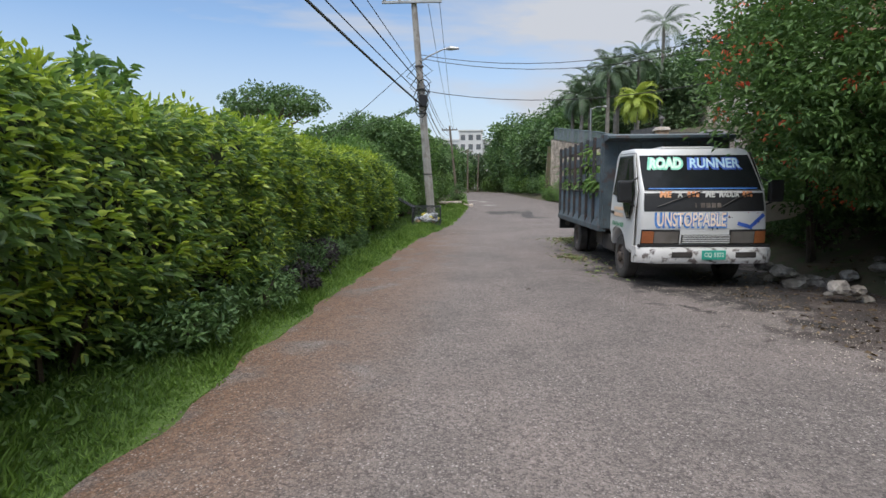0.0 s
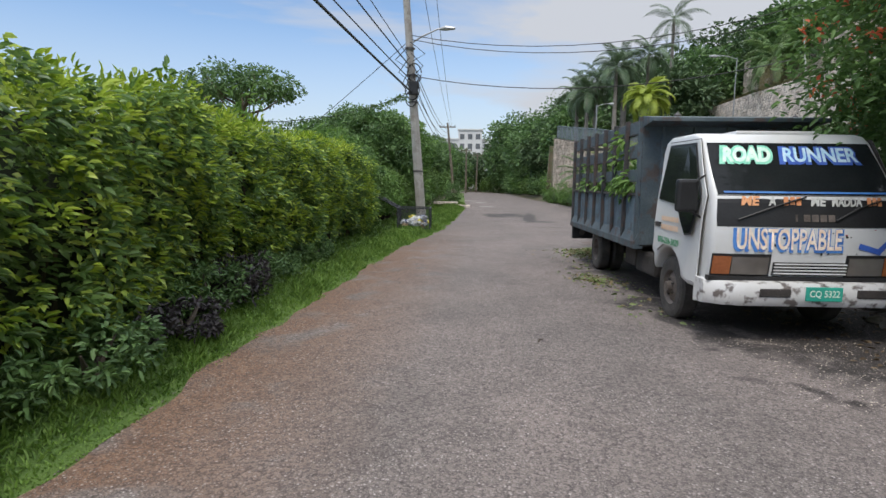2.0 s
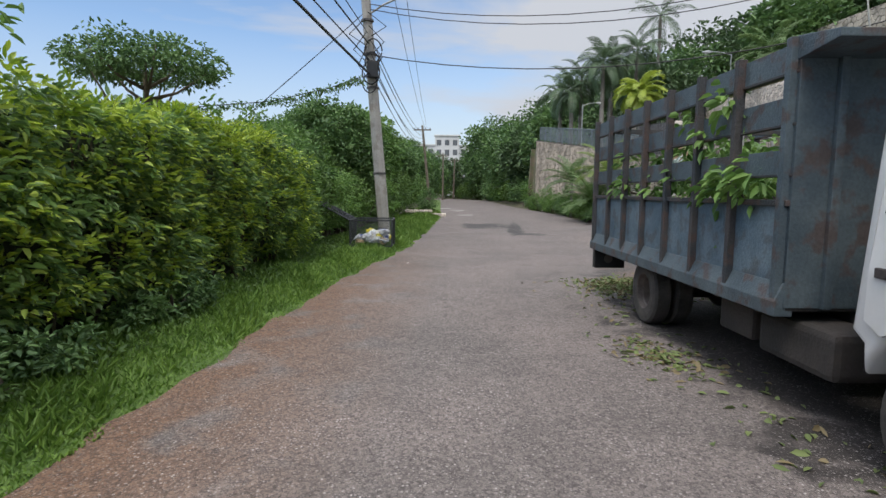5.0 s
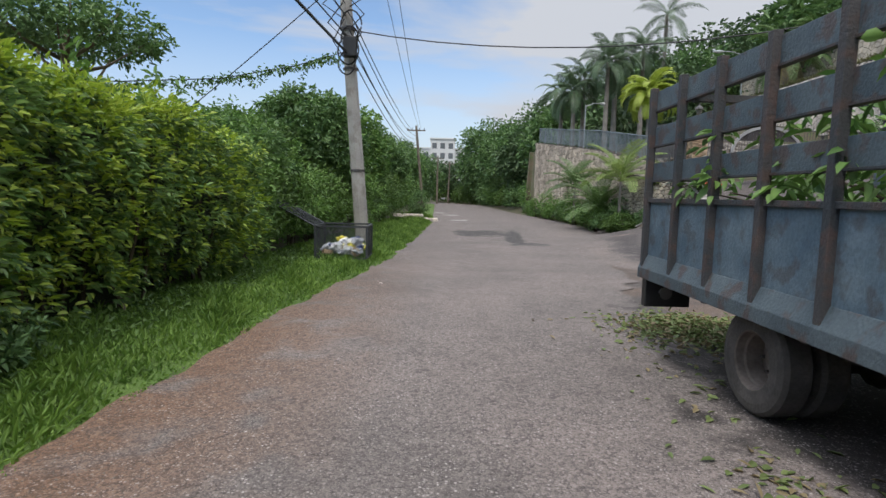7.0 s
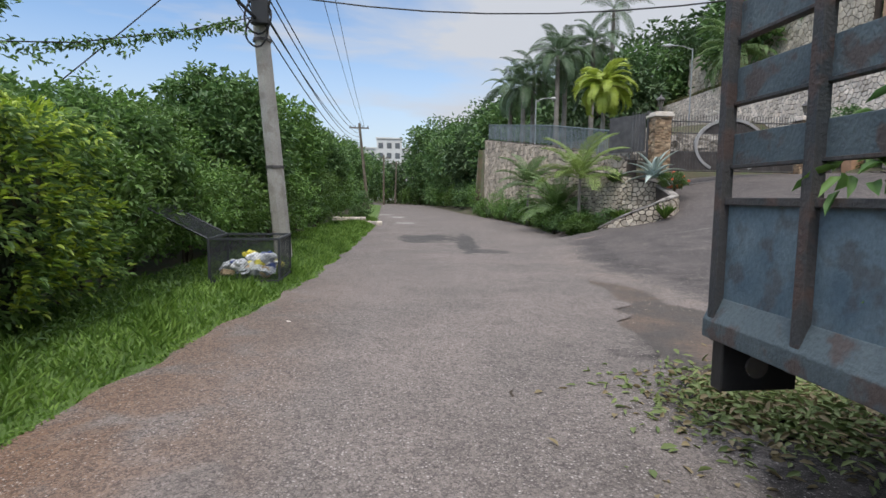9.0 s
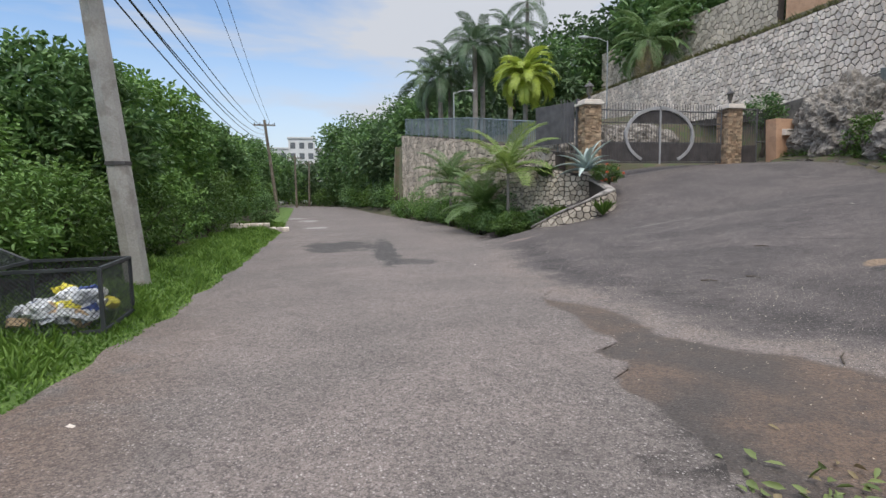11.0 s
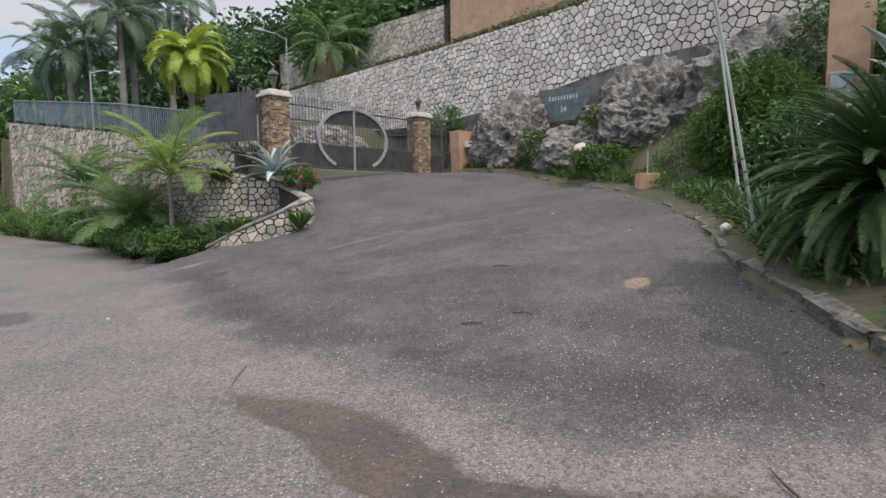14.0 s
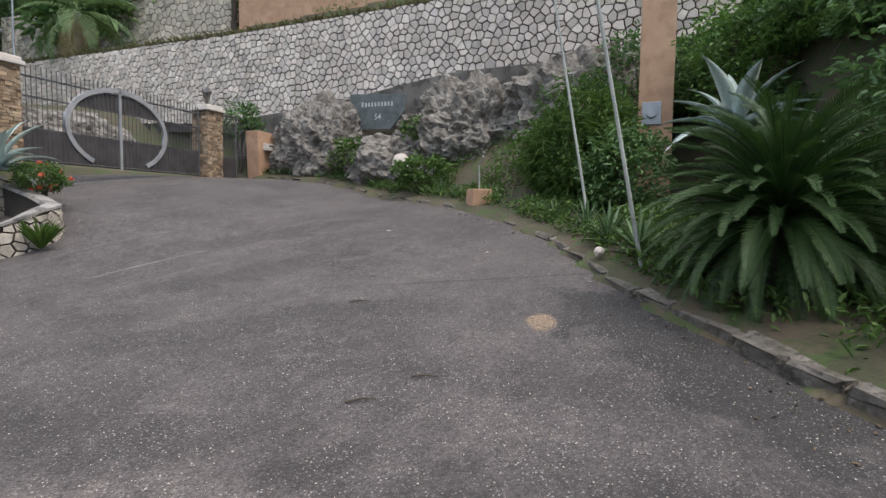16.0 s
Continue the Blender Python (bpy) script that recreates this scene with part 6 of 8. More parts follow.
# undergrowth that closes the gaps under the trees
k = 0
for (x, y, z, rr4, c, lf) in ((-4.2, 28.5, 1.2, (1.4, 2.0, 1.7), 3400, 0.15), (-4.6, 32.5, 1.3, (1.6, 2.2, 1.8), 3400, 0.15), (-3.9, 36.5, 1.2, (1.6, 2.2, 1.8), 3000, 0.16), (-3.6, 41.5, 1.2, (1.5, 2.4, 1.7), 3000, 0.17), (-4.6, 25.0, 1.2, (1.4, 1.8, 1.6), 3200, 0.14), (-4.0, 47.0, 1.2, (1.6, 3.0, 1.6), 2600, 0.2), (-4.2, 54.0, 1.3, (1.8, 3.6, 1.8), 2600, 0.24), (-4.4, 62.0, 1.4, (2.0, 4.0, 2.0), 2600, 0.28), (-4.4, 71.0, 1.4, (2.0, 4.5, 2.0), 2600, 0.3), (-4.6, 82.0, 1.5, (2.2, 5.5, 2.2), 2600, 0.34),
                                (10.0, 63.0, 1.2, (1.8, 3.2, 1.8), 2600, 0.28), (9.6, 70.0, 1.2, (2.0, 3.6, 1.8), 2600, 0.3), (9.4, 78.0, 1.2, (2.0, 4.0, 1.8), 2600, 0.32), (9.0, 87.0, 1.3, (2.2, 4.5, 2.0), 2600, 0.34), (8.6, 97.0, 1.3, (2.4, 5.0, 2.0), 2600, 0.36), (6.0, 107.0, 1.4, (3.5, 3.0, 2.0), 2600, 0.38), (0.5, 122.0, 2.0, (5.0, 3.0, 3.0), 3000, 0.45), (-9.0, 124.0, 2.0, (6.0, 3.0, 3.0), 3000, 0.45), (9.0, 118.0, 2.0, (5.0, 4.0, 3.2), 3000, 0.45)):
    bush("shrub", (x, y, z), rr4, c, lf, (M_WEED, M_TREE2, M_TREE)[k % 3], "rank green undergrowth beside the road", seed=400 + k, group="undergrowth", clump_r=0.36)
    k += 1
for (x, y, z, rr4, c) in ((6.9, 10.9, 0.9, (0.9, 1.2, 0.9), 2200), (6.8, 13.0, 0.8, (0.7, 1.2, 0.8), 2000), (7.4, 9.4, 1.0, (0.9, 1.2, 0.9), 2200), (7.9, 7.0, 1.0, (1.1, 1.4, 1.0), 2200), (7.6, 15.2, 0.9, (0.8, 1.0, 0.8), 2000)):
    bush("shrub", (x, y, z), rr4, c, 0.12, M_TREE, "dark shrub in the shade of the flowering bush", seed=430 + k, group="undergrowth")
    k += 1

for (x, y, z, rr4, c) in ((-3.5, 20.6, 1.0, (0.8, 1.2, 1.1), 2600), (-3.4, 23.6, 1.0, (0.9, 1.3, 1.1), 2800), (-3.3, 26.0, 1.0, (0.9, 1.4, 1.1), 2800), (-4.4, 21.8, 2.0, (1.1, 1.6, 1.3), 3200), (-4.9, 24.6, 1.8, (1.4, 1.8, 1.5), 3600)):
    bush("shrub", (x, y, z), rr4, c, 0.11, (M_WEED, M_TREE2)[k % 2], "wild green shrub beside the utility pole", seed=450 + k, group="wild shrubs")
    k += 1

for (x, y, z, rr4, c, mt) in ((18.0, 18.4, 3.6, (1.3, 1.4, 1.8), 3600, M_TREE), (17.8, 16.8, 3.6, (1.5, 1.5, 2.0), 3600, M_TREE), (16.6, 15.4, 3.6, (1.7, 1.5, 2.0), 3600, M_TREE2), (18.6, 19.9, 4.6, (1.3, 1.3, 1.6), 3000, M_TREE), (15.8, 17.4, 2.6, (1.3, 1.0, 1.4), 3000, M_TREE), (12.4, 16.0, 2.6, (1.6, 1.3, 1.8), 3400, M_TREE), (11.0, 16.8, 1.9, (1.3, 1.0, 1.3), 3000, M_TREE), (19.2, 15.8, 5.6, (1.6, 2.0, 1.8), 3200, M_TREE2), (17.6, 13.6, 5.0, (2.0, 2.0, 2.0), 3200, M_TREE)):
    bush("shrub", (x, y, z), rr4, c, 0.15, mt, "dense dark green shrub behind the ochre post", seed=470 + k, group="bank shrubs", flat=0.9)
    k += 1
for (x, y, z, rr4, c) in ((6.3, 10.2, 1.9, (1.2, 1.1, 1.2), 4200), (6.6, 6.6, 1.7, (1.3, 1.2, 1.0), 3600)):
    bush("flowering_bush", (x, y, z), rr4, c, 0.11, M_FERN, "lower boughs of flowering bush with scattered orange-red flowers", seed=490 + k, flat=0.9, flowers=(M_FLOWER, 16, 0.08))
    k += 1


# ---- truck ----
truck = empty("truck", pose(2.57, 8.36, -0.13, 0, 0, 0.8), "white light truck with a blue-grey steel stake bed", "truck")
FRONT_Z, FRONT_Y = [0.50, 0.95, 1.22, 1.50, 2.08, 2.2], [0.06, 0.0, 0.04, 0.10, 0.56, 0.70]


def front_y(z):
    return float(np.interp(z, FRONT_Z, FRONT_Y))


def cab_shape(x, y, z):
    """Narrows the cab towards its roof and rounds its front in plan."""
    f = 1 - max(0.0, z - 1.25) * 0.115
    q = max(0.0, 0.45 - y) / 0.45
    f *= 1 - 0.055 * q * q
    bow = 0.05 * abs((x - 0.99) / 0.99) ** 3 * max(0.0, 1 - y / 0.9)
    return 0.99 + (x - 0.99) * f, y + bow, z


def shaped(bm):
    for v in bm.verts:
        v.co = cab_shape(*v.co)
    bm.normal_update()
    return bm


arch_pts = [(1.10 + 0.46 * math.cos(radians(a)), 0.40 + 0.46 * math.sin(radians(a))) for a in range(20, 161, 14)]
outline = [(0.07, 0.52), (0.0, 0.95), (0.03, 1.22), (0.09, 1.50), (0.55, 2.08), (0.64, 2.15), (0.80, 2.185), (1.45, 2.19), (1.58, 2.14), (1.63, 2.0), (1.64, 0.78), (1.55, 0.72)] + arch_pts + [(0.50, 0.52)]
bm = bmesh.new()
xs = np.linspace(0, 1.98, 11)
rows = [[bm.verts.new((x, y, z)) for y, z in outline] for x in xs]
for a, b in zip(rows, rows[1:]):
    for k in range(len(outline)):
        bm.faces.new((a[k], a[(k + 1) % len(outline)], b[(k + 1) % len(outline)], b[k]))
bm.faces.new(rows[0][::-1]), bm.faces.new(rows[-1])
rim = [e for e in bm.edges if len({round(v.co.x, 4) for v in e.verts}) == 1 and (e.verts[0].co.x < 1e-4 or e.verts[0].co.x > 1.979)]
bmesh.ops.recalc_face_normals(bm, faces=bm.faces[:])
bmesh.ops.bevel(bm, geom=rim, offset=0.045, segments=3, profile=0.5, affect="EDGES")
cab = part("cab", shaped(bm), M_WHITE, truck, "white chipped cab with hand-painted lettering")


def front_panel(name, x0, x1, z0, z1, off, material, parent, label="", nx=8, nz=4, thick=0.01):
    bm = bmesh.new()
    g = [[[bm.verts.new((x0 + (x1 - x0) * i / nx, front_y(z0 + (z1 - z0) * j / nz) - off + d, z0 + (z1 - z0) * j / nz)) for i in range(nx + 1)] for j in range(nz + 1)] for d in (0, thick)]
    for j in range(nz):
        for i in range(nx):
            bm.faces.new((g[0][j][i], g[0][j][i + 1], g[0][j + 1][i + 1], g[0][j + 1][i]))
            bm.faces.new((g[1][j][i], g[1][j + 1][i], g[1][j + 1][i + 1], g[1][j][i + 1]))
    for i in range(nx):
        bm.faces.new((g[0][0][i], g[1][0][i], g[1][0][i + 1], g[0][0][i + 1]))
        bm.faces.new((g[0][nz][i], g[0][nz][i + 1], g[1][nz][i + 1], g[1][nz][i]))
    for j in range(nz):
        bm.faces.new((g[0][j][0], g[0][j + 1][0], g[1][j + 1][0], g[1][j][0]))
        bm.faces.new((g[0][j][nx], g[1][j][nx], g[1][j + 1][nx], g[0][j + 1][nx]))
    bmesh.ops.recalc_face_normals(bm, faces=bm.faces[:])
    return part(name, shaped(bm), material, parent, label)


def soften(ob, degrees_=34):
    """Smooth shading with sharp edges past an angle."""
    ob.data.polygons.foreach_set("use_smooth", np.ones(len(ob.data.polygons), dtype=bool))
    ob.data.set_sharp_from_angle(angle=radians(degrees_))
    return ob


soften(cab)


def text_mesh(words, bold=0.0, shear=0.0):
    cu = bpy.data.curves.new("lettering", "FONT")
    cu.body, cu.offset, cu.shear, cu.resolution_u = words, bold, shear, 3
    ob = new("lettering", cu)
    bpy.context.view_layer.update()
    me = bpy.data.meshes.new_from_object(ob.evaluated_get(bpy.context.evaluated_depsgraph_get()))
    bpy.data.objects.remove(ob)
    bpy.data.curves.remove(cu)
    return me


def front_text(words, x0, x1, z0, z1, off, material, bold=0.02, shear=0.0, parent=None, label="", slant=0.0):
    me = text_mesh(words, bold, shear)
    us, vs = [v.co.x for v in me.vertices], [v.co.y for v in me.vertices]
    for v in me.vertices:
        u = (v.co.x - min(us)) / (max(us) - min(us))
        w = (v.co.y - min(vs)) / (max(vs) - min(vs))
        z = z0 + (z1 - z0) * w + slant * u
        v.co = cab_shape(x0 + (x1 - x0) * u, front_y(z) - off, z)
    return part("lettering", me, material, parent or cab, label)


def side_text(words, y0, y1, z0, z1, x, material, bold=0.02):
    """Lettering on the side that faces the road; it reads towards the truck's front."""
    me = text_mesh(words, bold)
    us, vs = [v.co.x for v in me.vertices], [v.co.y for v in me.vertices]
    for v in me.vertices:
        u, w = (v.co.x - min(us)) / (max(us) - min(us)), (v.co.y - min(vs)) / (max(vs) - min(vs))
        v.co = (x, y1 + (y0 - y1) * u, z0 + (z1 - z0) * w)
    return part("lettering", me, material, cab)


wind = front_panel("windscreen", 0.055, 1.925, 1.517, 2.065, 0.012, M_GLASS, cab, "dark reflective windscreen", 12, 6)
front_panel("dash_panel", 0.045, 1.935, 1.20, 1.514, 0.014, M_BLACK, cab, "black panel under the windscreen", 12, 4)
front_panel("screen_strip", 0.12, 1.86, 1.535, 1.553, 0.020, M_BLUE, wind, "blue tape line across the windscreen", 12, 1, 0.004)
front_text("ROAD", 0.15, 0.77, 1.83, 2.04, 0.016, M_GLOW, 0.10, 0.25, wind, "mint green edge of the lettering")
front_text("ROAD", 0.19, 0.74, 1.855, 2.02, 0.021, M_MINT, 0.05, 0.25, wind, "large mint-white windscreen lettering")
front_text("RUNNER", 0.81, 1.73, 1.83, 2.03, 0.016, M_TBLUE, 0.10, 0.25, wind, "dark blue edge of the lettering")
front_text("RUNNER", 0.86, 1.70, 1.86, 2.015, 0.021, M_SKY, 0.03, 0.25, wind, "large pale blue windscreen lettering")
for words, x0, w, mm in (("ME", 0.28, 0.19, M_ORANGE), ("A", 0.56, 0.08, M_INSCR), ("", 0.72, 0.20, M_ORANGE), ("ME", 1.00, 0.16, M_INSCR), ("MADDA", 1.22, 0.32, M_INSCR), ("", 1.60, 0.17, M_ORANGE)):
    if words:
        front_text(words, x0, x0 + w, 1.41, 1.505, 0.021, mm, 0.04, 0.1, None, "painted word on the black panel")
    for k in range(0 if words else 3):
        front_panel("sticker_stroke", x0 + k * w / 3, x0 + (k + 0.72) * w / 3, 1.415 + 0.008 * (k % 2), 1.50, 0.019, mm, cab, "", 1, 2, 0.004)
for k in range(5):
    front_panel("badge_stroke", 0.84 + k * 0.085, 0.84 + k * 0.085 + (0.02 if k == 0 else 0.065), 1.255, 1.325, 0.018, M_HUB, cab, "", 1, 1, 0.004)
front_text("UNSTOPPABLE", 0.20, 1.345, 0.945, 1.19, 0.009, M_BLUE, 0.075, 0.12, None, "thick blue shadow of the lettering")
front_text("UNSTOPPABLE", 0.235, 1.325, 0.972, 1.185, 0.014, M_CREAM, 0.02, 0.12, None, "cream and orange hand-painted lettering")
for a, b in (((1.50, 1.02), (1.74, 0.955)), ((1.70, 0.955), (1.93, 1.15))):
    bm = bmesh.new()
    d = Vector((b[0] - a[0], b[1] - a[1])).normalized()
    nrm = Vector((-d.y, d.x)) * 0.028
    vs = [bm.verts.new((p[0] + s * nrm.x, front_y(p[1] + s * nrm.y) - 0.012, p[1] + s * nrm.y)) for p, s in ((a, -1), (b, -1), (b, 1), (a, 1))]
    bm.faces.new(vs)
    part("tape", shaped(bm), M_TBLUE, cab, "strip of dark blue tape")
dr_ = random.Random(3)
for k in range(26):
    x, z = dr_.uniform(0.03, 1.9), dr_.uniform(0.93, 1.19)
    s = dr_.uniform(0.007, 0.018)
    bm = bmesh.new()
    bm.faces.new([bm.verts.new((x + s * math.cos(a) * dr_.uniform(0.6, 1.2), front_y(z) - 0.007, z + s * math.sin(a) * dr_.uniform(0.6, 1.2))) for a in np.linspace(0, 5.5, 8)])
    part("paint_chip", shaped(bm), M_RED if k % 5 == 0 else M_CHASSIS, cab)

# lights, grille, bumper
for sgn in (0, 1):
    def mx(x):
        return 1.98 - x if sgn else x
    def span(a, b):
        return (min(mx(a), mx(b)), max(mx(a), mx(b)))
    front_panel("headlamp_housing", *span(0.005, 0.60), 0.69, 0.925, 0.006, M_BLACK, cab, "", 5, 3)
    front_panel("headlamp", *span(0.20, 0.575), 0.715, 0.895, 0.018, M_LAMP, cab, "clear headlamp lens", 4, 3)
    front_panel("indicator", *span(0.012, 0.19), 0.715, 0.90, 0.018, M_AMBER, cab, "amber indicator lens", 3, 3)
front_panel("grille", 0.63, 1.40, 0.715, 0.845, 0.008, M_BLACK, cab, "dark grille opening", 4, 2)
for k in range(4):
    z = 0.725 + k * 0.032
    bm = boxed(0.64, 1.39, front_y(z) - 0.03, front_y(z) - 0.008, z, z + 0.014, 0.003)
    part("grille_slat", shaped(bm), M_WHITE, cab)
bm = bmesh.new()
prof = [(-0.10, 0.42), (-0.13, 0.47), (-0.13, 0.60), (-0.10, 0.655), (0.10, 0.66), (0.10, 0.40)]
rows = []
for i in range(15):
    x = -0.02 + 2.02 * i / 14
    e = abs(i / 14 - 0.5) * 2
    back = 0.16 * max(0, e - 0.7) ** 2 / 0.09
    rows.append([bm.verts.new((x, y + back, z)) for y, z in prof])
for a, b in zip(rows, rows[1:]):
    for k in range(6):
        bm.faces.new((a[k], a[(k + 1) % 6], b[(k + 1) % 6], b[k]))
bm.faces.new(rows[0][::-1]), bm.faces.new(rows[-1])
bmesh.ops.recalc_face_normals(bm, faces=bm.faces[:])
bumper = part("bumper", bm, M_BUMP, truck, "white steel bumper with chipped and rusted paint")
for x0 in (0.46, 1.40):
    part("bumper_slot", boxed(x0, x0 + 0.30, -0.142, -0.10, 0.515, 0.60, 0.012), M_CHASSIS, bumper, "dark broken lamp recess")
soften(bumper)
plate_ob = part("number_plate", boxed(0.90, 1.25, -0.152, -0.134, 0.485, 0.625, 0.006), M_PLATE, bumper, "green number plate with pale characters")
me = text_mesh("CQ 5322", 0.02)
us, vs = [v.co.x for v in me.vertices], [v.co.y for v in me.vertices]
for v in me.vertices:
    v.co = (0.93 + 0.29 * (v.co.x - min(us)) / (max(us) - min(us)), -0.156, 0.515 + 0.08 * (v.co.y - min(vs)) / (max(vs) - min(vs)))
part("lettering", me, M_MINT, plate_ob)
part("sill_gap", boxed(0.01, 1.97, 0.0, 0.08, 0.655, 0.70), M_BLACK, cab)

# doors, windows, mirrors, wipers
WIN = [(0.61, 2.045), (1.34, 2.06), (1.43, 1.44), (0.84, 1.39), (0.56, 1.08), (0.40, 1.10), (0.28, 1.50)]
DOOR = [(0.54, 2.10), (1.42, 2.115), (1.50, 1.95), (1.52, 0.86), (1.40, 0.80), (1.20, 0.895), (0.90, 0.895), (0.66, 0.78), (0.50, 0.58), (0.22, 0.58), (0.17, 1.50)]


def side_poly(name, pts, x, thick, material, parent, label="", grow=0.0):
    cy_, cz_ = sum(p[0] for p in pts) / len(pts), sum(p[1] for p in pts) / len(pts)
    bm = bmesh.new()
    prism(bm, [(cy_ + (y - cy_) * (1 + grow), cz_ + (z - cz_) * (1 + grow)) for y, z in pts], "x", x - thick, x)
    bmesh.ops.subdivide_edges(bm, edges=[e for e in bm.edges if e.calc_length() > 0.3], cuts=3)
    return part(name, shaped(bm), material, parent, label)


for side in (0, 1):
    off = (lambda d: -d) if side == 0 else (lambda d: 1.98 + d)
    th = 0.012
    door_gap = side_poly("door_gap", DOOR, off(0.002) if side == 0 else off(0.006), 0.004, M_CHASSIS, cab, "", 0.012)
    door = side_poly("door", DOOR, off(0.008) if side == 0 else off(0.018), th, M_WHITE, cab)
    side_poly("window_frame", WIN, off(0.021) if side == 0 else off(0.026), 0.005, M_BLACK, door, "black rubber window seal", 0.05)
    side_poly("window", WIN, off(0.027) if side == 0 else off(0.032), 0.005, M_GLASS, door, "dark side window")
    xh = off(0.025)
    part("door_handle", boxed(xh - 0.012, xh + 0.012, 1.30, 1.46, 1.10, 1.155, 0.008), M_CHASSIS, door, "recessed dark door handle")
    xm = off(0.16)
    mirror = part("mirror", boxed(xm - 0.11, xm + 0.11, 0.20, 0.29, 1.33, 1.67, 0.035), M_BLACK, cab, "large black door mirror")
    xa = off(0.02)
    part("mirror_arm", tubed([(xa + (0.1 if side == 0 else -0.1), 0.36, 1.72), (xm, 0.21, 1.60), (xm, 0.21, 1.36), (xa + (0.1 if side == 0 else -0.1), 0.30, 1.24)], 0.013, 6), M_BLACK, mirror)
side_text("876-236-3629", 0.72, 1.36, 0.905, 0.985, -0.0245, M_PHONE, 0.03)
for r_, (z0, z1) in enumerate(((1.18, 1.235), (1.075, 1.135))):
    for k in range(9):
        y = 0.76 + k * 0.058
        part("lettering_bar", boxed(-0.0245, -0.0225, y, y + 0.042, z0, z1), M_PEACH, cab)
for k, (x0, x1, z1) in enumerate(((0.25, 0.95, 1.50), (1.25, 1.75, 1.47))):
    part("wiper", tubed([cab_shape(x0, front_y(1.27) - 0.03, 1.27), cab_shape((x0 + x1) / 2, front_y(1.40) - 0.04, 1.40), cab_shape(x1, front_y(z1) - 0.025, z1)], 0.010, 5), M_BLACK, cab)
part("roof_rib", boxed(0.55, 1.45, 0.75, 1.45, 2.17, 2.215, 0.02), M_WHITE, cab)

# chassis
for x in (0.55, 1.35):
    part("frame_rail", boxed(x, x + 0.08, 0.5, 6.8, 0.56, 0.72, 0.005), M_CHASSIS, truck)
part("fuel_tank", boxed(0.16, 0.55, 1.95, 2.75, 0.34, 0.66, 0.05), M_CHASSIS, truck, "dusty black fuel tank")
part("battery_box", boxed(0.2, 0.54, 2.9, 3.4, 0.36, 0.64, 0.03), M_CHASSIS, truck)
part("engine", boxed(0.6, 1.4, 0.3, 1.9, 0.42, 0.8, 0.05), M_CHASSIS, truck)
part("front_axle", tubed([(0.2, 1.1, 0.38), (1.8, 1.1, 0.38)], 0.06), M_CHASSIS, truck)
part("rear_axle", tubed([(0.3, 5.0, 0.38), (0.9, 5.0, 0.38), (1.0, 5.0, 0.38), (1.2, 5.0, 0.38), (1.3, 5.0, 0.38), (1.9, 5.0, 0.38)], [0.07, 0.08, 0.18, 0.18, 0.08, 0.07], 10), M_CHASSIS, truck)
part("leaf_spring", tubed([(0.5, 4.35, 0.56), (0.5, 5.0, 0.46), (0.5, 5.65, 0.56)], 0.035, 4), M_CHASSIS, truck)
part("tail_bracket", boxed(0.0, 0.45, 6.62, 6.72, 0.42, 0.72, 0.01), M_BLACK, truck, "black tail lamp bracket")
part("tail_lamp", tubed([(0.22, 6.725, 0.55), (0.22, 6.76, 0.55)], 0.06, 12), M_LAMP, truck)
part("marker_lamp", tubed([(0.20, 6.62, 0.56), (0.20, 6.606, 0.56)], 0.065, 14), M_LAMP, truck, "round pale marker lamp")


def ring_mesh(profile, seg=28):
    """A profile of (x, r) turned about the x axis."""
    bm = bmesh.new()
    rows = [[bm.verts.new((x, r * math.cos(2 * math.pi * k / seg), r * math.sin(2 * math.pi * k / seg))) for x, r in profile] for k in range(seg)]
    for k in range(seg):
        a, b = rows[k], rows[(k + 1) % seg]
        for j in range(len(profile) - 1):
            bm.faces.new((a[j], a[j + 1], b[j + 1], b[j]))
    bmesh.ops.recalc_face_normals(bm, faces=bm.faces[:])
    return bm


def wheel(x, y, outward, dished):
    """A wheel whose outer face looks to outward (-1: towards the road)."""
    tyre = part("wheel", ring_mesh([(-0.10, 0.21), (-0.105, 0.30), (-0.095, 0.355), (-0.07, 0.38), (0.07, 0.38), (0.095, 0.355), (0.105, 0.30), (0.10, 0.21)]), M_TYRE, truck, "worn dusty tyre")
    tyre.matrix_local = pose(x, y, 0.38)
    o = outward
    if dished:
        pr = [(o * 0.10, 0.215), (o * 0.092, 0.20), (o * 0.04, 0.19), (o * 0.03, 0.175), (o * -0.085, 0.165), (o * -0.095, 0.09), (o * -0.05, 0.08), (o * -0.05, 0.001)]
    else:
        pr = [(o * 0.10, 0.215), (o * 0.08, 0.20), (o * 0.05, 0.185), (o * 0.085, 0.12), (o * 0.09, 0.075), (o * 0.15, 0.065), (o * 0.155, 0.001)]
    rim_ob = part("rim", ring_mesh(pr), M_HUB, tyre, "dull rusty steel rim", smooth=False)
    for k in range(5):
        a = k * 72
        part("wheel_nut", tubed([(o * (0.07 if not dished else -0.06), 0.095 * math.cos(radians(a)), 0.095 * math.sin(radians(a))), (o * (0.115 if not dished else -0.03), 0.095 * math.cos(radians(a)), 0.095 * math.sin(radians(a)))], 0.014, 6), M_CHASSIS, rim_ob)


wheel(0.16, 1.10, -1, False), wheel(1.82, 1.10, 1, False)
wheel(0.22, 5.0, -1, True), wheel(0.46, 5.0, -1, False), wheel(1.88, 5.0, 1, True), wheel(1.64, 5.0, 1, False)

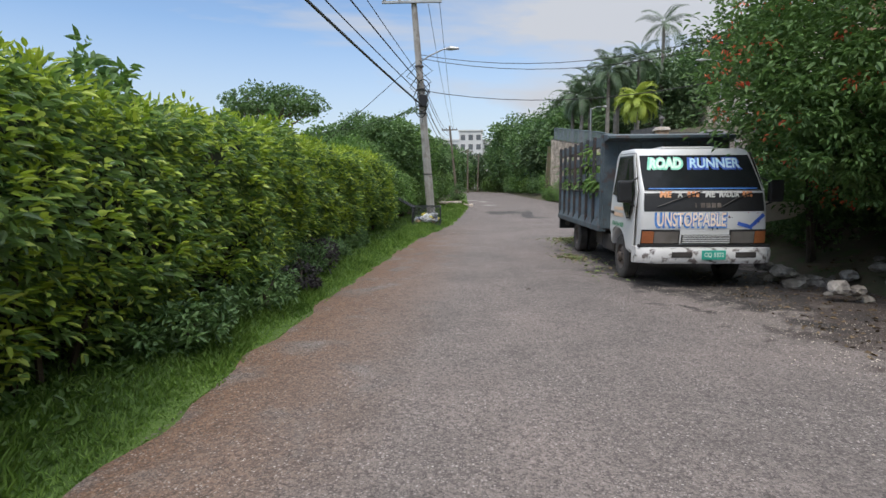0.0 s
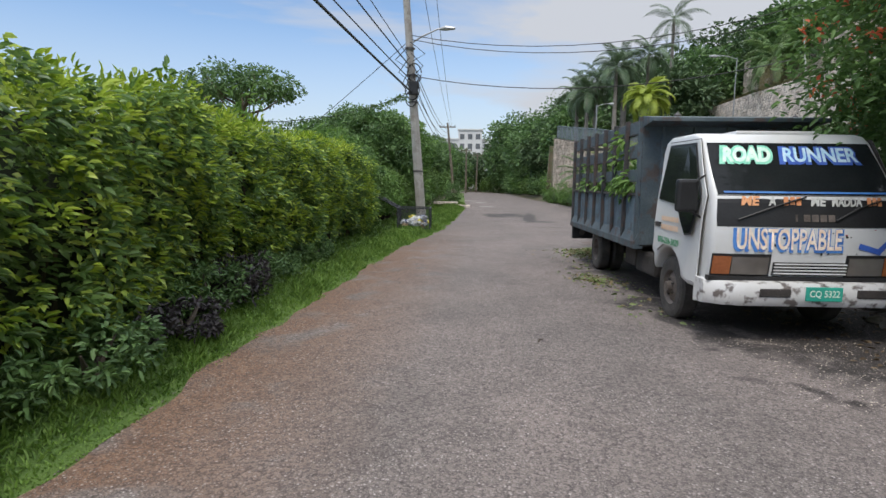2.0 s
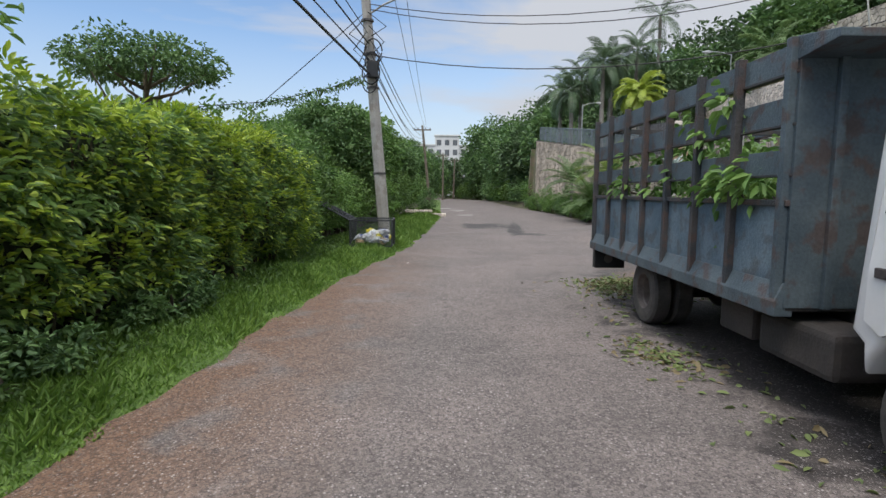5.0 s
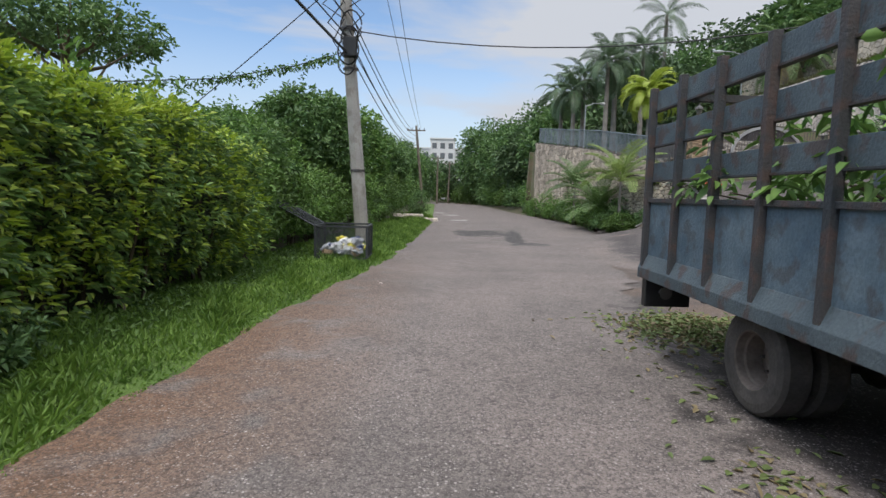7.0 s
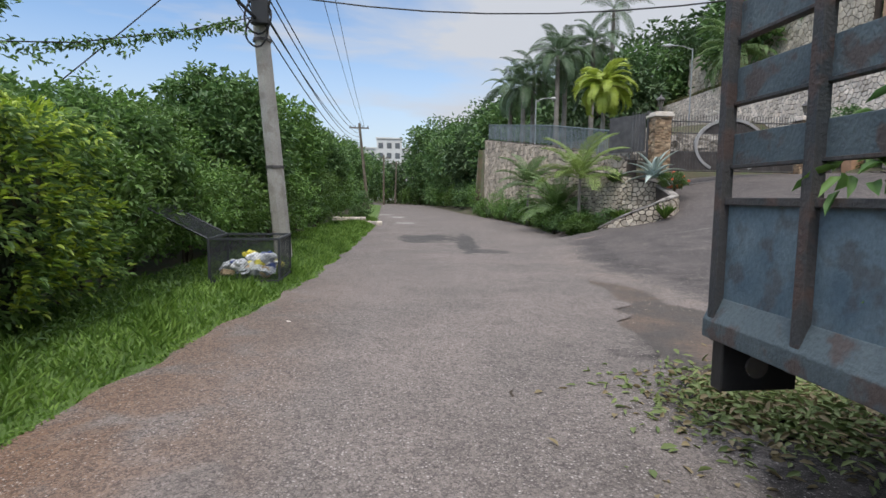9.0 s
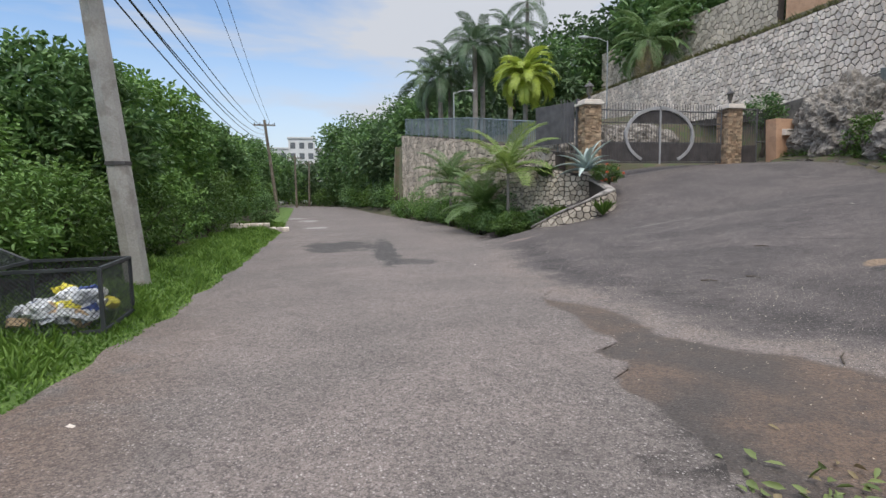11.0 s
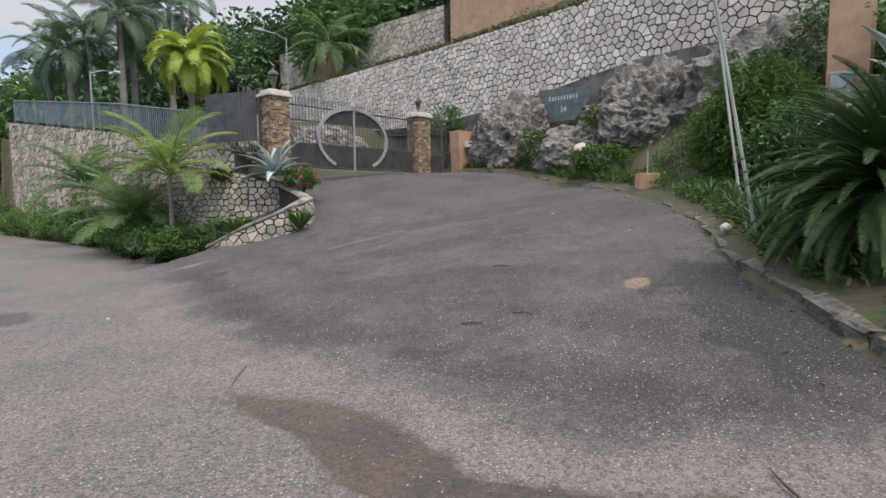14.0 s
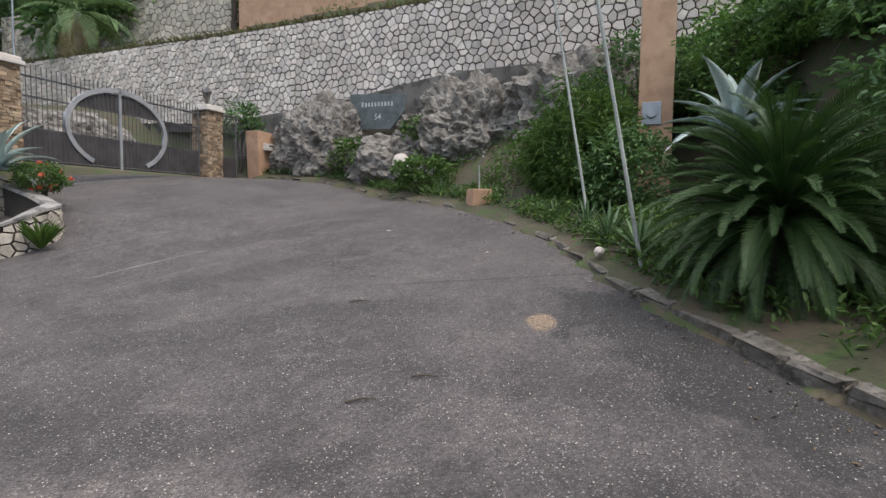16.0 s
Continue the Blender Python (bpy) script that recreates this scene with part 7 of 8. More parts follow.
# bed
BX0, BX1, BY0, BY1 = 0.0, 2.36, 2.28, 6.78
bed = part("bed_floor", boxed(BX0 + 0.05, BX1 - 0.05, BY0, BY1, 0.74, 0.80), M_CHASSIS, truck)
for y in np.arange(BY0 + 0.3, BY1, 0.6):
    part("cross_member", boxed(BX0 + 0.06, BX1 - 0.06, y, y + 0.06, 0.66, 0.74), M_CHASSIS, truck)
SLATS = ((1.655, 1.83), (1.99, 2.18), (2.33, 2.52))
for side in (0, 1):
    def bx(d):
        return BX0 + d if side == 0 else BX1 - d
    def xs2(a, b):
        return (min(bx(a), bx(b)), max(bx(a), bx(b)))
    wall_ob = part("side_panel", boxed(*xs2(0.03, 0.045), BY0, BY1, 0.84, 1.46, 0.003), M_BEDP, truck, "scuffed blue steel lower side panel")
    prof = [(bx(-0.03), 0.70), (bx(-0.03), 0.80), (bx(0.028), 0.93), (bx(0.10), 0.93), (bx(0.10), 0.70)]
    part("side_rail", prismed(prof, "y", BY0, BY1, 0.006), M_BED, truck, "dented blue-grey bottom rail")
    part("ledge", boxed(*xs2(0.0, 0.07), BY0, BY1, 1.45, 1.49, 0.004), M_BEDR, truck)
    for z0, z1 in SLATS:
        part("slat", boxed(*xs2(0.035, 0.06), BY0, BY1, z0, z1, 0.004), M_BED, truck, "worn blue-grey steel slat")
        part("slat_lip", boxed(*xs2(0.02, 0.075), BY0, BY1, z0 - 0.008, z0 + 0.01, 0.003), M_BEDR, truck)
    for k in range(8):
        y = BY0 + 0.02 + (BY1 - BY0 - 0.11) * k / 7
        part("post", boxed(*xs2(-0.022, 0.045), y, y + 0.06, 0.80, 2.55, 0.006), M_BEDR if k else M_BED, truck, "rust-stained upright post")
part("bulkhead", boxed(BX0 + 0.03, BX1 - 0.03, BY0 - 0.01, BY0 + 0.03, 0.76, 2.46, 0.004), M_BED, truck)
for x in np.linspace(BX0 + 0.3, BX1 - 0.3, 5):
    part("bulkhead_rib", boxed(x - 0.03, x + 0.03, BY0 - 0.05, BY0 - 0.01, 0.76, 2.42, 0.005), M_BED, truck)
part("header", prismed([(BY0 + 0.04, 2.40), (BY0 + 0.04, 2.56), (BY0 - 0.36, 2.50), (BY0 - 0.36, 2.45)], "x", BX0 + 0.02, BX1 - 0.02, 0.006), M_BED, truck, "blue-grey overhanging header board")
part("tail_panel", boxed(BX0 + 0.05, BX1 - 0.05, BY1 - 0.05, BY1 - 0.03, 0.84, 1.46, 0.003), M_BEDP, truck)
part("cross_brace", boxed(BX0 + 0.04, BX1 - 0.04, BY1 - 0.85, BY1 - 0.79, 2.30, 2.36, 0.004), M_BEDR, truck, "reddish brace across the bed")

# branches loaded on the bed
load = empty("branch_load", pose(2.57, 8.36, 0.67, 0, 0, 0.8), "load of cut leafy branches heaped in the truck bed", "branches")
r = np.random.default_rng(17)
n = 270
cx, cy, cz = r.uniform(0.0, 2.2, n), r.uniform(BY0 + 0.2, BY1 - 0.6, n), r.uniform(0.15, 1.35, n)
cx[22:] = r.uniform(0.16, 2.2, n - 22)
cx[:22] = r.uniform(-0.06, 0.10, 22)
cy[:12] = r.uniform(BY0 + 0.35, BY0 + 1.1, 12)
cz[:22] = np.where(r.uniform(0, 1, 22) < 0.7, r.uniform(0.74, 0.9, 22), r.uniform(1.05, 1.5, 22))
C = np.repeat(np.stack([cx, cy, cz], -1), 12, 0)
D = on_ball(len(C), r)
P = C + D * r.uniform(0.02, 0.17, (len(C), 1)) * np.array([0.7, 1.3, 1])
part("leaves", leaf_mesh("load_leaves", P, D * np.array([1, 1, 0.4]) + np.array([-0.3, 0, -0.25]), r.uniform(0.08, 0.16, len(P)), r.uniform(0.04, 0.07, len(P)), r, 0.3), M_TREE2, load, kind="stuff")
bm = bmesh.new()
for k in range(22):
    a = (r.uniform(0.2, 2.1), r.uniform(BY0 + 0.2, BY1 - 0.9), r.uniform(0.15, 0.5))
    b = (r.uniform(-0.06, 2.2), a[1] + r.uniform(-1.2, 1.2), r.uniform(0.7, 0.98))
    b = (b[0], min(max(b[1], BY0 + 0.1), BY1 - 0.3), b[2])
    tube(bm, [a, ((a[0] + b[0]) / 2, (a[1] + b[1]) / 2, (a[2] + b[2]) / 2 + 0.08), b], [0.02, 0.014, 0.006], 5)
part("twigs", bm, M_DARKWOOD, load, kind="stuff")

# cuttings and litter on the road
r = np.random.default_rng(18)
n = 4200
a, q = r.uniform(0, 6.28, n), np.abs(r.normal(0, 0.42, n))
gx, gy = 3.45 + np.cos(a) * q * 1.2, 15.75 + np.sin(a) * q * 1.2
gz = pave_z(gx, gy) + 0.02 + 0.10 * np.exp(-q * q * 2.2) * r.uniform(0, 1, n)
pile = part("leaf_cuttings", leaf_mesh("leaf_cuttings", np.stack([gx, gy, gz], -1), on_ball(n, r) * np.array([1, 1, 0.25]), r.uniform(0.05, 0.12, n), r.uniform(0.022, 0.045, n), r, 0.1), M_CUT, kind="stuff")
tagged(pile, "pile of wilting green leaf cuttings behind the truck", "cuttings")
n = 400
gy = np.concatenate([r.uniform(9, 16.6, 190), r.normal(12.0, 0.3, 210)])
gx = np.concatenate([2.9 - np.abs(r.normal(0, 0.5, 190)), r.normal(2.3, 0.2, 210)])
lit = part("fallen_leaves", leaf_mesh("fallen_leaves", np.stack([gx, gy, pave_z(gx, gy) + 0.022], -1), on_ball(n, r) * np.array([1, 1, 0.12]), r.uniform(0.04, 0.11, n), r.uniform(0.02, 0.05, n), r, 0.05), M_CUT, kind="stuff")
tagged(lit, "scattered fallen leaves on the asphalt beside the truck", "leaves")
n = 1500
gx, gy = r.uniform(3.6, 7.5, n), r.uniform(2, 10, n)
lit2 = part("leaf_litter", leaf_mesh("leaf_litter", np.stack([gx, gy, np.maximum(pave_z(gx, gy) + 0.02, land_z(gx, gy) + 0.02)], -1), on_ball(n, r) * np.array([1, 1, 0.12]), r.uniform(0.03, 0.09, n), r.uniform(0.02, 0.05, n), r, 0.05), M_LITTER, kind="stuff")
tagged(lit2, "brown leaf litter under the flowering bush", "leaves")

# gravel along the road's edges
def pebbles(name, xs_, ys_, size, material, label, seed):
    r = np.random.default_rng(seed)
    n = len(xs_)
    base = np.array([[1, 0, 0], [-0.5, 0.87, 0], [-0.5, -0.87, 0], [0, 0, 0.8]])
    k = size * r.uniform(0.5, 1.4, n)
    a = r.uniform(0, 6.28, n)
    V = np.empty((n, 4, 3))
    for j in range(4):
        bx_, by_, bz_ = base[j]
        V[:, j, 0] = xs_ + k * (bx_ * np.cos(a) - by_ * np.sin(a))
        V[:, j, 1] = ys_ + k * (bx_ * np.sin(a) + by_ * np.cos(a))
        V[:, j, 2] = pave_z(xs_, ys_) + 0.011 + bz_ * k
    i = np.arange(n)[:, None] * 4
    F = np.concatenate([i + np.array([[0, 1, 3]]), i + np.array([[1, 2, 3]]), i + np.array([[2, 0, 3]])])
    ob = part(name, fast_mesh(name, V.reshape(-1, 3), F), material, kind="stuff")
    return tagged(ob, label, "gravel")


r = np.random.default_rng(19)
n = 9000
ys_ = r.uniform(0, 1, n) ** 1.6 * 26 + 1
xs_ = left_edge(ys_) + np.abs(r.normal(0, 0.34, n))
pebbles("edge_gravel", xs_, ys_, 0.008, M_KERB, "loose fine gravel along the road edge", 1)
n = 2600
ys_ = r.uniform(1.5, 8.5, n)
xs_ = 3.0 + (8.5 - ys_) * 0.06 + r.normal(0.5, 0.5, n)
pebbles("roadside_gravel", xs_, ys_, 0.010, M_STONE_D, "pale loose gravel on the asphalt beside the truck", 2)

n = 2800
ys_ = r.uniform(0, 1, n) ** 1.3 * 12 + 16.6
xs_ = np.interp(ys_, [q[0] for q in RIDGE], [q[1] for q in RIDGE]) + r.normal(0.9, 1.6, n)
keep = xs_ < np.interp(ys_, KY, KX) - 0.25
pebbles("drive_gravel", xs_[keep], ys_[keep], 0.007, M_STONE_D, "loose pale grit over the mouth of the drive", 3)
n = 150
ys_ = r.uniform(17.5, 24, n)
xs_ = np.interp(ys_, KY, KX) - np.abs(r.normal(0, 0.5, n)) - 0.1
P = np.stack([xs_, ys_, pave_z(xs_, ys_) + 0.012], -1)
tagged(part("kerb_litter", leaf_mesh("kerb_litter", P, on_ball(n, r) * np.array([1, 1, 0.1]), r.uniform(0.02, 0.07, n), r.uniform(0.012, 0.03, n), r, 0.05), M_LITTER, kind="stuff"), "dry brown leaf litter along the kerb", "leaves")

# rubble beside the truck
rb = random.Random(12)
for k in range(44):
    x, y = rb.uniform(4.9, 6.9), rb.uniform(6.6, 9.6)
    s = rb.uniform(0.05, 0.15)
    ob = boulder("rubble_stone", (x, y, float(max(land_z(x, y), pave_z(x, y))) + 0.3 * s + (0.16 if k % 3 == 0 else 0)), (s * 1.2, s, s * 0.75), 30 + k, "broken grey stone in a roadside rubble heap", 0.55, "stone", "rubble heap", M_ROCK if k % 5 else M_CONC, 2, 6.0)
board = part("broken_board", prismed([(0, 0), (0.75, 0.1), (1.9, 0.75), (1.92, 0.84), (0.9, 0.38), (0.1, 0.42)], "y", -0.03, 0.03, 0.006), M_CAP)
board.matrix_world = pose(5.2, 10.2, 0.75, 0, 0, 8)
tagged(board, "pale broken board leaning on the bank beside the truck", "board")
for k, (x, y, z, rr3, c) in enumerate(((7.6, 11.0, 1.3, (1.3, 1.6, 1.2), 2600), (7.2, 13.8, 1.2, (1.0, 1.6, 1.0), 2200), (8.6, 9.0, 1.7, (1.5, 1.6, 1.4), 2600), (8.2, 5.0, 1.4, (1.4, 1.6, 1.3), 2400), (8.6, 16.0, 1.6, (1.2, 1.2, 1.1), 2400), (10.2, 12.5, 3.2, (1.8, 2.0, 1.7), 2800), (11.5, 9.0, 4.2, (2.2, 2.4, 2.0), 2800), (13.5, 13.0, 5.0, (2.2, 2.4, 1.8), 2800), (16.0, 16.0, 5.6, (2.0, 2.0, 1.5), 2600))):
    bush("shrub", (x, y, z), rr3, c, 0.14, (M_TREE, M_TREE2)[k % 2], "dark green shrub on the bank beside the truck", seed=160 + k, group="bank shrubs")


# ---- utility pole ----
def cable(pts, r, label, sag=0.0, name="cable", group="overhead cables"):
    out = []
    for a, b in zip(pts, pts[1:]):
        a, b = Vector(a), Vector(b)
        for i in range(17):
            t = i / 16
            p = a.lerp(b, t)
            p.z -= sag * 4 * t * (1 - t)
            out.append(tuple(p))
    return tagged(part(name, tubed(out, r, 5), M_CABLE), label, "cable", group)


POLE_B, POLE_T = Vector((-1.72, 24.75, -0.15)), Vector((-2.4, 24.2, 9.6))


def pole_at(z):
    return POLE_B.lerp(POLE_T, (z + 0.15) / 9.75)


pole = empty("utility_pole", Matrix.Translation(POLE_B), "leaning grey concrete utility pole with cables and a street lamp", "utility pole")
rel = [tuple(pole_at(z) - POLE_B) for z in (-0.3, 2, 5, 9.6)]
part("shaft", tubed(rel, [0.20, 0.185, 0.16, 0.12], 8), M_POLE, pole)
for z in (1.95, 4.6, 5.6, 6.6):
    p = pole_at(z) - POLE_B
    part("band", tubed([tuple(p - Vector((0, 0, 0.03))), tuple(p + Vector((0, 0, 0.03)))], 0.20, 8), M_IRON, pole)
p = pole_at(9.2) - POLE_B
part("crossarm", boxed(p.x - 1.35, p.x + 1.2, p.y - 0.2, p.y - 0.1, p.z - 0.05, p.z + 0.06, 0.01), M_GALV, pole)
for dx in (-1.25, -0.6, 0.6, 1.1):
    part("insulator", tubed([(p.x + dx, p.y - 0.15, p.z + 0.06), (p.x + dx, p.y - 0.15, p.z + 0.12), (p.x + dx, p.y - 0.15, p.z + 0.22)], [0.05, 0.07, 0.03], 6), M_BLACK, pole)
q = pole_at(6.75) - POLE_B
arm = part("lamp_arm", tubed([tuple(q), (q.x + 0.5, q.y - 0.1, q.z + 0.28), (q.x + 1.1, q.y - 0.25, q.z + 0.5), (q.x + 1.35, q.y - 0.3, q.z + 0.5)], 0.03, 6), M_GALV, pole)
part("lamp_head", tubed([(q.x + 1.2, q.y - 0.27, q.z + 0.5), (q.x + 1.4, q.y - 0.31, q.z + 0.52), (q.x + 1.75, q.y - 0.38, q.z + 0.49)], [0.05, 0.10, 0.05], 8), M_GALV, arm, "grey street lamp head")
part("junction_box", boxed(-0.09 + (pole_at(5.2) - POLE_B).x, 0.25 + (pole_at(5.2) - POLE_B).x, (pole_at(5.2) - POLE_B).y - 0.36, (pole_at(5.2) - POLE_B).y - 0.16, 5.0, 5.5, 0.02), M_BLACK, pole)
for k in range(4):
    c = pole_at(4.7 + 0.32 * k) + Vector((-0.05 + 0.06 * k, -0.25, 0))
    r = 0.22 + 0.05 * (k % 2)
    pts = [tuple(c + Vector((math.cos(a) * r, 0.04 * math.sin(3 * a), math.sin(a) * r * 1.3))) for a in np.linspace(0, 6.1, 18)]
    tagged(part("cable_coil", tubed(pts, 0.022, 5), M_CABLE), "coil of spare black cable hung on the pole", "cable", "cable coils")

T0 = pole_at(4.95)
cable([tuple(T0), (-5.5, -18, 6.3)], 0.035, "thick black overhead cable along the road", 0.35)
cable([tuple(pole_at(5.4)), (-6.2, -18, 7.4)], 0.018, "thin black overhead cable along the road", 0.4)
cable([tuple(pole_at(5.9)), (-5.6, -18, 7.8)], 0.022, "black overhead cable along the road", 0.35)
cable([tuple(pole_at(6.2)), (-5.0, -18, 8.4)], 0.014, "thin black overhead cable along the road", 0.3)
cable([tuple(pole_at(9.3) + Vector((-1.25, 0, 0))), (-5.4, -18, 9.3)], 0.012, "thin power line on the crossarm", 0.5)
cable([tuple(pole_at(9.3) + Vector((-0.6, 0, 0))), (-4.8, -18, 9.3)], 0.012, "thin power line on the crossarm", 0.5)
P2 = Vector((-2.3, 70, 8.2))
for k, (z, dx) in enumerate(((4.8, 0.1), (5.0, 0.2), (5.3, 0.0), (5.6, 0.15), (6.0, 0.1), (9.3, 0.6), (9.3, 1.1))):
    cable([tuple(pole_at(z) + Vector((dx, 0, 0))), tuple(P2 + Vector((0.3 * dx, 0, -1.2 + 0.25 * k)))], 0.016 if k < 5 else 0.012, "black overhead cable to the next pole", 1.1 - 0.1 * k)
cable([tuple(pole_at(7.1)), (16.5, 19.3, 9.3)], 0.014, "thin wire crossing over the road", 1.7)
cable([tuple(pole_at(6.95)), (16.5, 19.3, 9.0)], 0.014, "thin wire crossing over the road", 1.75)
cable([tuple(pole_at(5.6)), (16.5, 19.3, 7.4)], 0.016, "black wire crossing over the road", 1.5)
cable([tuple(pole_at(6.9)), (-7.5, 24.6, 2.6)], 0.014, "thin stay wire from the pole down behind the hedge", 0.05)
# vine-grown wire
vine_pts = [(-2.1, 23.9, 4.9), (-3.1, 22.9, 4.3), (-4.4, 21.8, 3.75), (-6.0, 20.6, 3.4), (-8.0, 19.0, 3.3)]
vine = empty("vine_wire", None, "sagging wire grown over with hanging green vine", "vine")
part("wire", tubed(vine_pts, 0.012, 5), M_CABLE, vine)
r = np.random.default_rng(8)
t = r.uniform(0.12, 3.99, 900)
i = t.astype(int)
V0 = np.array(vine_pts)
P = V0[i] + (V0[i + 1] - V0[i]) * (t - i)[:, None] + r.normal(0, 0.05, (900, 3))
P[:, 2] -= np.where(np.sin(t * 9) > 0.75, r.uniform(0, 0.26, 900), r.uniform(0, 0.08, 900))
part("leaves", leaf_mesh("vine_leaves", P, on_ball(900, r) - np.array([0, 0, 0.3]), 0.10, 0.05, r), M_TREE, vine, kind="stuff")


def far_pole(x, y, h, lean, seed):
    root = empty("utility_pole", pose(x, y, -0.2), "distant wooden utility pole with a crossarm", "utility pole", "distant poles")
    part("shaft", tubed([(0, 0, 0), (lean * 0.5, 0, h / 2), (lean, 0, h)], [0.17, 0.15, 0.12], 8), M_BARK, root)
    part("crossarm", boxed(lean - 1.0, lean + 1.0, -0.06, 0.06, h - 0.55, h - 0.42), M_BARK, root)
    for dx in (-0.9, -0.4, 0.4, 0.9):
        part("insulator", tubed([(lean + dx, 0, h - 0.42), (lean + dx, 0, h - 0.25)], 0.04, 6), M_BLACK, root)


far_pole(-1.6, 70, 9.0, -0.9, 1)
far_pole(-0.3, 100, 8.0, 0.0, 2)
far_pole(1.6, 108, 7.6, 0.2, 3)

# ---- rubbish cage ----
cage = empty("rubbish_cage", pose(-1.72, 21.9, -0.12, 0, 0, 2), "low dark wire-mesh rubbish cage with its lid open", "rubbish cage")
CW, CD, CH = 1.1, 1.2, 0.74
for x in (-CW / 2, CW / 2):
    for y in (-CD / 2, CD / 2):
        part("corner_post", boxed(x - 0.02, x + 0.02, y - 0.02, y + 0.02, 0, CH, 0.003), M_MESH, cage)
for z in (0.05, CH):
    for y in (-CD / 2, CD / 2):
        part("rail", boxed(-CW / 2, CW / 2, y - 0.018, y + 0.018, z - 0.018, z + 0.018), M_MESH, cage)
    for x in (-CW / 2, CW / 2):
        part("rail", boxed(x - 0.018, x + 0.018, -CD / 2, CD / 2, z - 0.018, z + 0.018), M_MESH, cage)


def wire_panel(w, h, step, r=0.0045):
    bm = bmesh.new()
    u = 0.0
    while u < w + h:
        for sgn in (0, 1):
            a0, b0 = max(0, u - h), min(u, w)
            pa, pb = (a0, u - a0), (b0, u - b0)
            if sgn:
                pa, pb = (w - pa[0], pa[1]), (w - pb[0], pb[1])
            if math.hypot(pa[0] - pb[0], pa[1] - pb[1]) > 0.03:
                tube(bm, [(pa[0], 0, pa[1]), (pb[0], 0, pb[1])], r, 3, cap=False)
        u += step
    return bm


part("mesh_side", wire_panel(CW, CH, 0.055, 0.003), M_MESH, cage).matrix_local = pose(-CW / 2, -CD / 2, 0)
part("mesh_side", wire_panel(CW, CH, 0.055, 0.003), M_MESH, cage).matrix_local = pose(-CW / 2, CD / 2, 0)
part("mesh_side", wire_panel(CD, CH, 0.055, 0.003), M_MESH, cage).matrix_local = pose(-CW / 2, -CD / 2, 0, 0, 0, 90)
part("mesh_side", wire_panel(CD, CH, 0.055, 0.003), M_MESH, cage).matrix_local = pose(CW / 2, -CD / 2, 0, 0, 0, 90)
lid = part("lid", wire_panel(CD, 1.1, 0.055, 0.003), M_MESH, cage, "open mesh lid leaning into the hedge")
lid.matrix_local = pose(-CW / 2, -CD / 2, CH, 0, 0, 90) @ pose(0, 0, 0, -62, 0, 0)
part("lid_frame", tube(tube(tube(bmesh.new(), [(0, 0, 0), (0, 0, 1.1)], 0.016, 4), [(CD, 0, 0), (CD, 0, 1.1)], 0.016, 4), [(0, 0, 1.1), (CD, 0, 1.1)], 0.016, 4), M_MESH, lid)
rr_ = random.Random(6)
for k in range(54):
    kind_ = k % 6
    x, y = -1.72 + rr_.uniform(-0.42, 0.42), 21.9 + rr_.uniform(-0.45, 0.4)
    z = -0.02 + rr_.uniform(0.03, 0.26) * (1 if k % 2 else 0.5)
    if k % 4 == 0:
        bm = boxed(-0.1, 0.1, -0.06, 0.06, 0, 0.09, 0.006)
    else:
        bm = bmesh.new()
        bmesh.ops.create_icosphere(bm, subdivisions=2, radius=rr_.uniform(0.05, 0.115))
        flat_ = rr_.uniform(0.45, 1.1)
        for v in bm.verts:
            v.co *= 1 + 0.75 * noise.noise(v.co * 17 + Vector((k, 0, 0)))
            v.co.z = v.co.z * flat_ + 0.06
            v.co.x *= 1.35
    ob = part("rubbish_bag" if k % 4 else "carton", bm, M_WRAP[(0, 3, 1, 3, 0, 2, 3, 5, 0, 3, 1)[k % 11]], smooth=False)
    ob.matrix_world = pose(x, y, z, rr_.uniform(-20, 20), rr_.uniform(-20, 20), rr_.uniform(0, 360))
    tagged(ob, "crumpled household rubbish in the wire cage" if k % 4 else "discarded carton in the wire cage", "rubbish", "rubbish in the cage")

# ---- low stone edging and far building ----
edging = empty("stone_edging", pose(-1.0, 40.6, -0.15), "low pale stone edging by the roadside bush", "edging")
er = random.Random(9)
for k in range(9):
    for j in range(2 if k < 6 else 1):
        ob = part("stone", boxed(-0.14, 0.14, -0.14, 0.14, 0, 0.2, 0.04), M_STONE, edging)
        ob.matrix_local = pose(-1.1 + k * 0.28, -0.05 * k, 0.2 * j, er.uniform(-5, 5), er.uniform(-5, 5), er.uniform(-12, 12))

bld = empty("far_building", pose(-1.0, 190, 2.5), "distant white flat-roofed building with dark openings", "building")
for (x0, x1, h, y) in ((-8.5, -2.5, 14.0, 2), (-2.5, 5.5, 17.0, 0), (5.5, 9.5, 14.0, 3)):
    wall_ob = part("wall", boxed(x0, x1, y, y + 10, -8, h, 0.05), M_BUILD, bld)
    part("roof", boxed(x0 - 0.3, x1 + 0.3, y - 0.3, y + 10.3, h, h + 0.5, 0.05), M_BUILD, bld)
    nwin = int((x1 - x0) / 2.4)
    for st in range(4):
        for k in range(nwin):
            cx0 = x0 + (x1 - x0) * (k + 0.2) / nwin
            part("window", boxed(cx0, cx0 + 1.5, y - 0.06, y - 0.02, h - 3 - st * 3.2, h - 1.2 - st * 3.2), M_BUILD_D, wall_ob)

